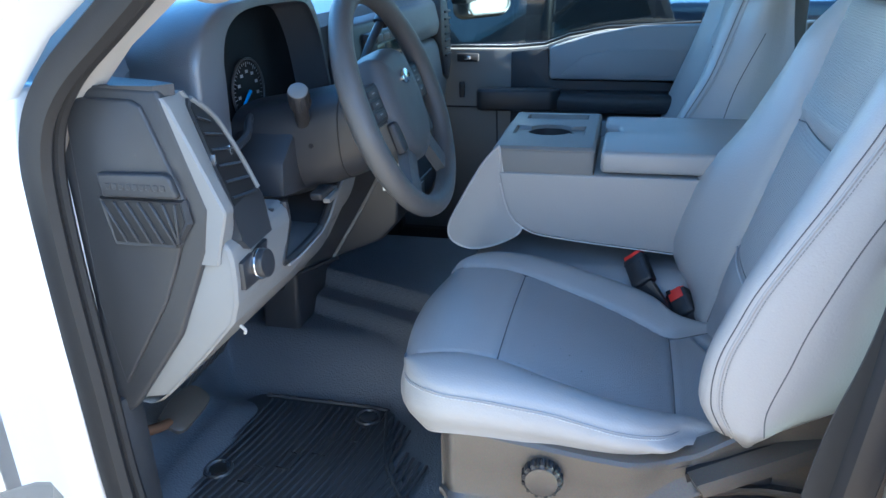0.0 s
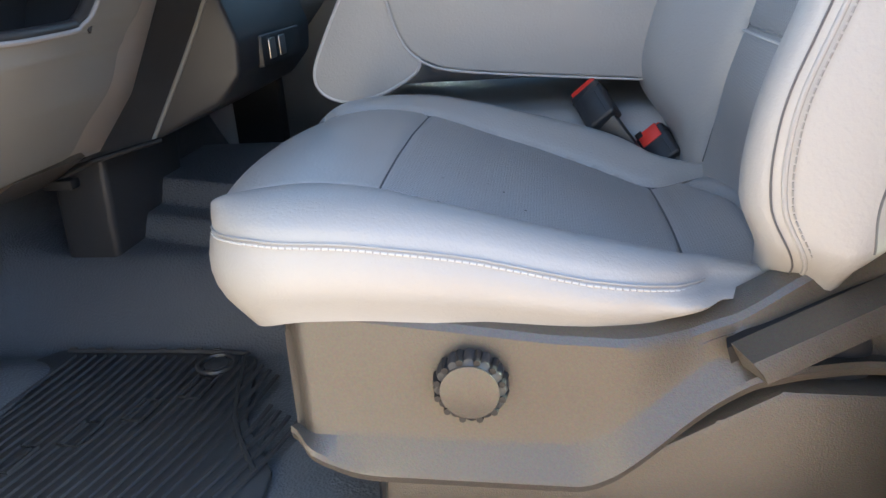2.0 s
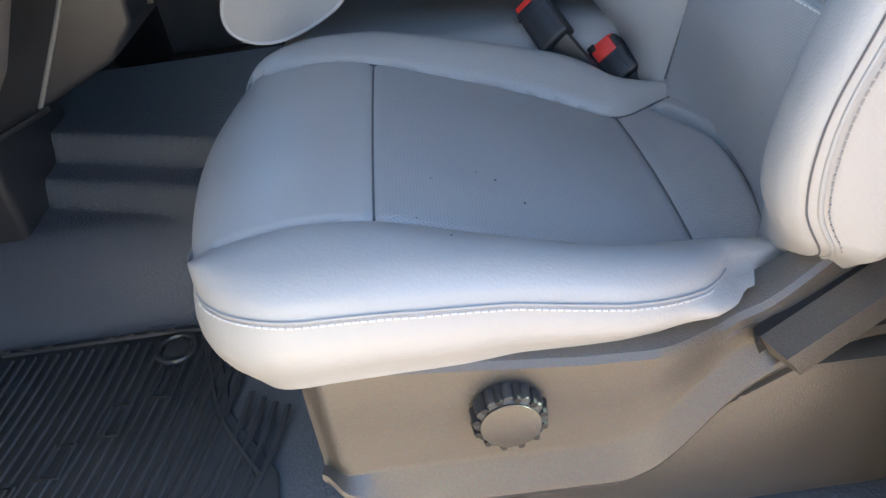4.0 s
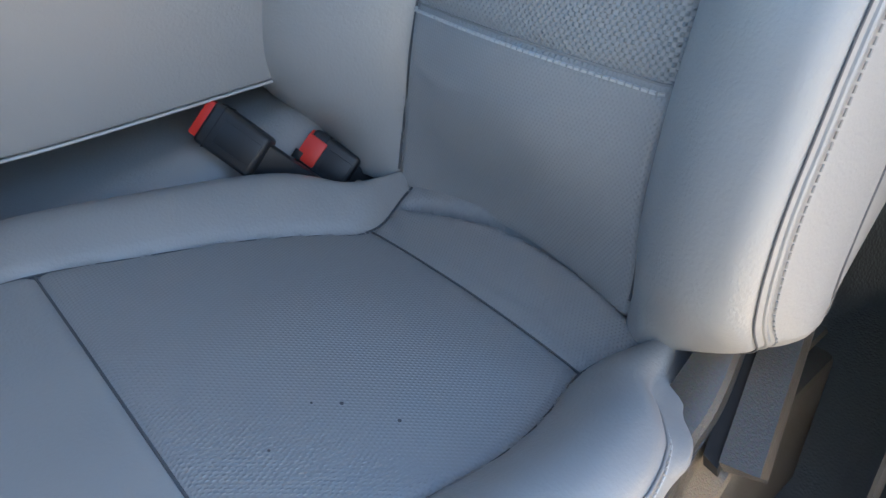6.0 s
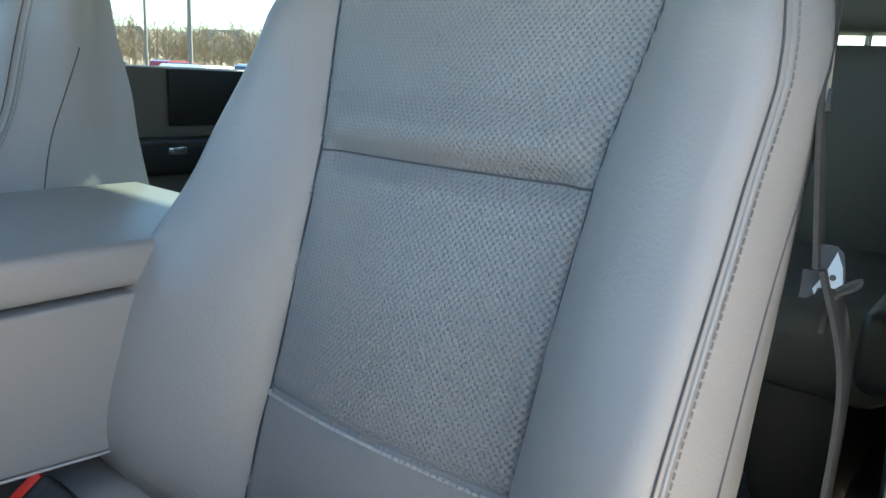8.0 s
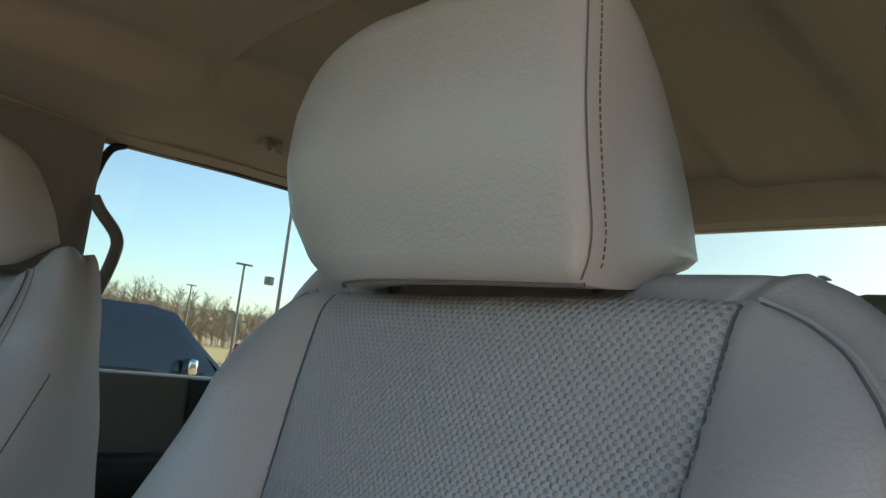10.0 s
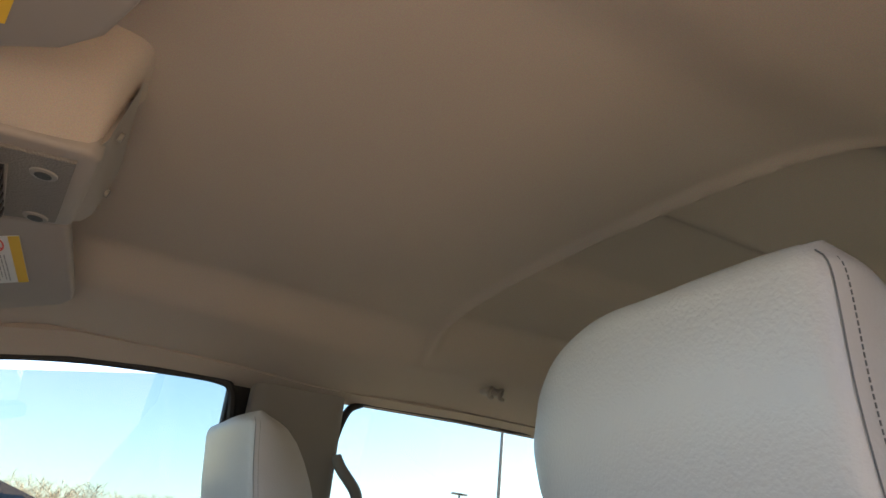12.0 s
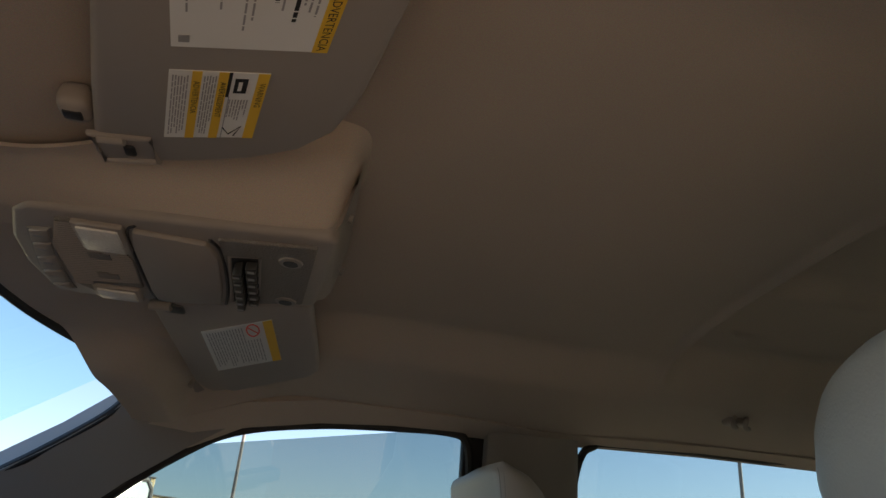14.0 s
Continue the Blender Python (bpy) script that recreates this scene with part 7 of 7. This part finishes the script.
def buckles():
    side, axis = Vector((1.05, -0.34, 0.71)).normalized(), Vector((-0.34, 0.78, 0.52)).normalized()
    face = side.cross(axis)
    for q, length, base, sunk, lab in ((Vector((0.208, -0.165, 0.364)), 0.074, (0.300, -0.235, 0.235), False, "black belt buckle with red release button, standing up"),
                                       (Vector((0.298, -0.195, 0.302)), 0.060, (0.345, -0.245, 0.225), True, "black belt buckle with red release button, half sunk")):
        b = thing("belt_buckle", lab, "seat belt buckle", base, "buckles")
        p = q - axis * length
        part("housing", box_on(p, q - axis * (0.001 if sunk else 0.007), 0.047, 0.026, 0.005, side, 3), DARKER, b, "black plastic housing")
        part("housing_joint", box_on(q - axis * 0.020, q - axis * 0.0185, 0.0476, 0.0266, 0.0006, side), SEAL, b)
        part("housing_ridge", box_on(p + axis * 0.004 + face * 0.0128, q - axis * 0.026 + face * 0.0128, 0.026, 0.002, 0.0009, side), DARKER, b)
        part("release_button", box_on(q - axis * 0.014, q + axis * 0.002, 0.040, 0.019, 0.002, side), RED, b, "red release button")
        if sunk:
            part("button_face", box_on(q - axis * 0.022 + face * 0.012, q + axis * 0.0015 + face * 0.012, 0.031, 0.006, 0.002, side), RED, b)
            part("button_notch", box_on(q - axis * 0.008 + face * 0.0142 - side * 0.012, q + axis * 0.002 + face * 0.0142 - side * 0.012, 0.010, 0.003, 0.0008, side), SEAL, b)
        part("tongue_gap", box_on(q - axis * 0.010 - face * 0.0045, q + axis * 0.0028 - face * 0.0040, 0.030, 0.004, 0.001, side), DARK, b)
        part("stalk", box_on(base, p + axis * 0.01, 0.036, 0.014, 0.004, side), DARKER, b)
    part("rivet", disc((0.322, -0.250, 0.262), (-0.4, -0.6, 0.7), 0.006, 0.005, 14, 0.001), STEEL, b, "steel rivet")


buckles()


def strap(points, width, side, thick=0.0016):
    rings = []
    pts = catmull(points, 10)
    for i, p in enumerate(pts):
        d = (pts[min(i + 1, len(pts) - 1)] - pts[max(i - 1, 0)]).normalized()
        s = Vector(side(i / (len(pts) - 1)))
        s = (s - d * s.dot(d)).normalized()
        n = d.cross(s)
        rings.append([p + s * width / 2 + n * thick, p - s * width / 2 + n * thick, p - s * width / 2 - n * thick, p + s * width / 2 - n * thick])
    return loft(rings)


def slab(points, direction, depth):
    """A plate with the given outline, thick along a direction."""
    bm = bmesh.new()
    d = Vector(direction) * depth
    a, c = [bm.verts.new(Vector(p)) for p in points], [bm.verts.new(Vector(p) + d) for p in points]
    bm.faces.new(a), bm.faces.new(c[::-1])
    for i in range(len(a)):
        bm.faces.new((a[i], c[i], c[(i + 1) % len(a)], a[(i + 1) % len(a)]))
    bmesh.ops.recalc_face_normals(bm, faces=bm.faces)
    return bm


def seat_belt():
    b = thing("seat_belt", "dark grey seat belt hanging slack beside the driver seat", "seat belt", (0.55, -0.74, 0.6))
    part("webbing", strap([(0.645, -0.683, 1.075), (0.62, -0.694, 0.927), (0.60, -0.700, 0.889), (0.57, -0.710, 0.823), (0.545, -0.716, 0.776), (0.525, -0.721, 0.74), (0.512, -0.737, 0.645)], 0.046, lambda t: (0.95, 0.30 - 0.2 * t, 0)), BELT, b, "upper run of webbing")
    part("webbing", strap([(0.514, -0.742, 0.645), (0.508, -0.764, 0.58), (0.492, -0.770, 0.49), (0.466, -0.773, 0.385), (0.446, -0.777, 0.24), (0.43, -0.785, 0.05)], 0.047, lambda t: (1.0, 0.06, 0)), BELT, b, "lower run of webbing")
    view = Vector((0.959, 0.171, -0.226))
    grip = [(0.508, -0.736, 0.662), (0.510, -0.746, 0.662), (0.510, -0.751, 0.658), (0.508, -0.754, 0.646), (0.506, -0.755, 0.637), (0.504, -0.750, 0.634), (0.502, -0.741, 0.632), (0.500, -0.735, 0.625), (0.499, -0.730, 0.625), (0.500, -0.730, 0.632), (0.503, -0.729, 0.644), (0.504, -0.736, 0.644), (0.506, -0.738, 0.651)]
    part("grip", slab(grip, view, 0.012), DARKER, b, "black plastic grip")
    plate = [(0.510, -0.747, 0.658), (0.508, -0.752, 0.648), (0.506, -0.754, 0.638), (0.505, -0.750, 0.634), (0.503, -0.744, 0.634), (0.502, -0.740, 0.633), (0.501, -0.739, 0.628), (0.502, -0.737, 0.632), (0.506, -0.743, 0.644)]
    t = part("tongue", slab([Vector(p) - view * 0.0035 for p in plate], view, 0.0025), STEEL, b, "steel latch tongue with a hole")
    part("tongue_hole", disc(Vector((0.5055, -0.7475, 0.641)) - view * 0.0042, -view, 0.0021, 0.0006, 16), DARKER, t)
    part("guide_loop", box_on((0.630, -0.690, 1.06), (0.655, -0.672, 1.09), 0.06, 0.03, 0.008, (0.3, 0.9, 0)), DARKER, b, "black belt guide")
    part("belt_stop", tube(catmull([(0.506, -0.750, 0.632), (0.509, -0.757, 0.638), (0.511, -0.763, 0.641), (0.509, -0.761, 0.636), (0.505, -0.750, 0.627), (0.498, -0.748, 0.603)], 5), 0.0022, 8), BELT, b, "folded webbing loop")
    s = thing("side_guide", "small black plastic belt guide on the seat back", "belt guide", (0.52, -0.715, 0.76))
    part("clip", box_on((0.522, -0.722, 0.748), (0.524, -0.720, 0.764), 0.008, 0.005, 0.002, (0.18, -0.98, 0)), DARKER, s)


seat_belt()


def open_door():
    d = thing("driver_door", "white driver door standing open with grey trim", "door", (-0.70, -0.97, 0.0))
    m = Matrix.Translation((-0.72, -0.98, 0)) @ Matrix.Rotation(radians(-50), 4, "Z")
    def put(bm):
        bm.transform(m)
        return bm
    outline = [(0.0, -0.15), (1.02, -0.12), (1.06, 0.30), (1.06, 0.70), (0.0, 0.70)]
    part("outer_skin", put(prism(outline, -0.03, 0.03, "y", 0.015)), WHITE, d, "white painted door skin")
    part("trim_panel", put(prism([(0.06, -0.05), (0.98, -0.05), (1.0, 0.60), (0.90, 0.69), (0.06, 0.66)], 0.03, 0.09, "y", 0.015)), MID, d, "grey trim panel")
    part("armrest", put(rbox((0.40, 0.09, 0.45), (0.98, 0.18, 0.52), 0.02)), DARK, d, "charcoal armrest")
    part("hinge_edge", put(rbox((-0.012, -0.02, 0.30), (0.05, 0.05, 0.66), 0.01)), SHIELD, d)
    part("window_frame", put(tube([(0.10, 0.02, 0.70), (0.48, 0.04, 1.16), (0.56, 0.045, 1.20), (1.02, 0.045, 1.22), (1.05, 0.03, 0.70)], 0.02, 8)), SEAL, d, "black window frame")
    g = part("window_glass", put(loft([[(0.10, 0.018, 0.68), (1.05, 0.018, 0.68), (1.05, 0.022, 0.68), (0.10, 0.022, 0.68)], [(0.50, 0.043, 1.19), (1.02, 0.043, 1.21), (1.02, 0.047, 1.21), (0.50, 0.047, 1.19)]])), GLASS, d, "clear window glass")
    g.visible_shadow = False


open_door()


def certification_label():
    c = thing("door_jamb_label", "white tyre label with a yellow band on the white door pillar", "label", (0.51, -0.94, 0.46))
    wide = Vector((0.18, -0.98, 0)).normalized()
    out = Vector((-0.98, -0.18, 0)).normalized()
    def strip(u0, u1, z0, z1, lift, mat, name, label=""):
        p = Vector((0.5045, -0.922, 0)) + wide * ((u0 + u1) / 2) + out * lift
        return part(name, box_on((p.x, p.y, z0), (p.x, p.y, z1), u1 - u0, 0.0012, 0.0, wide), mat, c, label)
    strip(0.010, 0.052, 0.462, 0.584, 0.001, PAPER, "paper")
    strip(-0.004, 0.006, 0.500, 0.594, 0.001, YELLOW, "yellow_band", "yellow band")
    strip(0.034, 0.052, 0.528, 0.566, 0.002, YELLOW, "yellow_field", "yellow field")
    strip(0.010, 0.052, 0.575, 0.584, 0.002, GREYINK, "heading")
    rnd = random.Random(3)
    for i in range(7):
        u, z = 0.013 + 0.0052 * i, 0.468
        while z < (0.520 if u > 0.032 else 0.570):
            z1 = z + 0.006 + 0.010 * rnd.random()
            strip(u, u + 0.0013, z, z1, 0.0016, GREYINK, "print_line")
            z = z1 + 0.003
    p = Vector((0.5045, -0.922, 0.502)) + wide * 0.004 + out * 0.0022
    words("TIRE AND LOADING INFORMATION", 0.0056, p, (0, 0, 1), -wide, c, INK)
    part("seal", disc(Vector((0.5045, -0.922, 0.487)) + wide * 0.002 + out * 0.001, out, 0.0055, 0.0012, 20), GREYINK, c, "round grey seal")


certification_label()
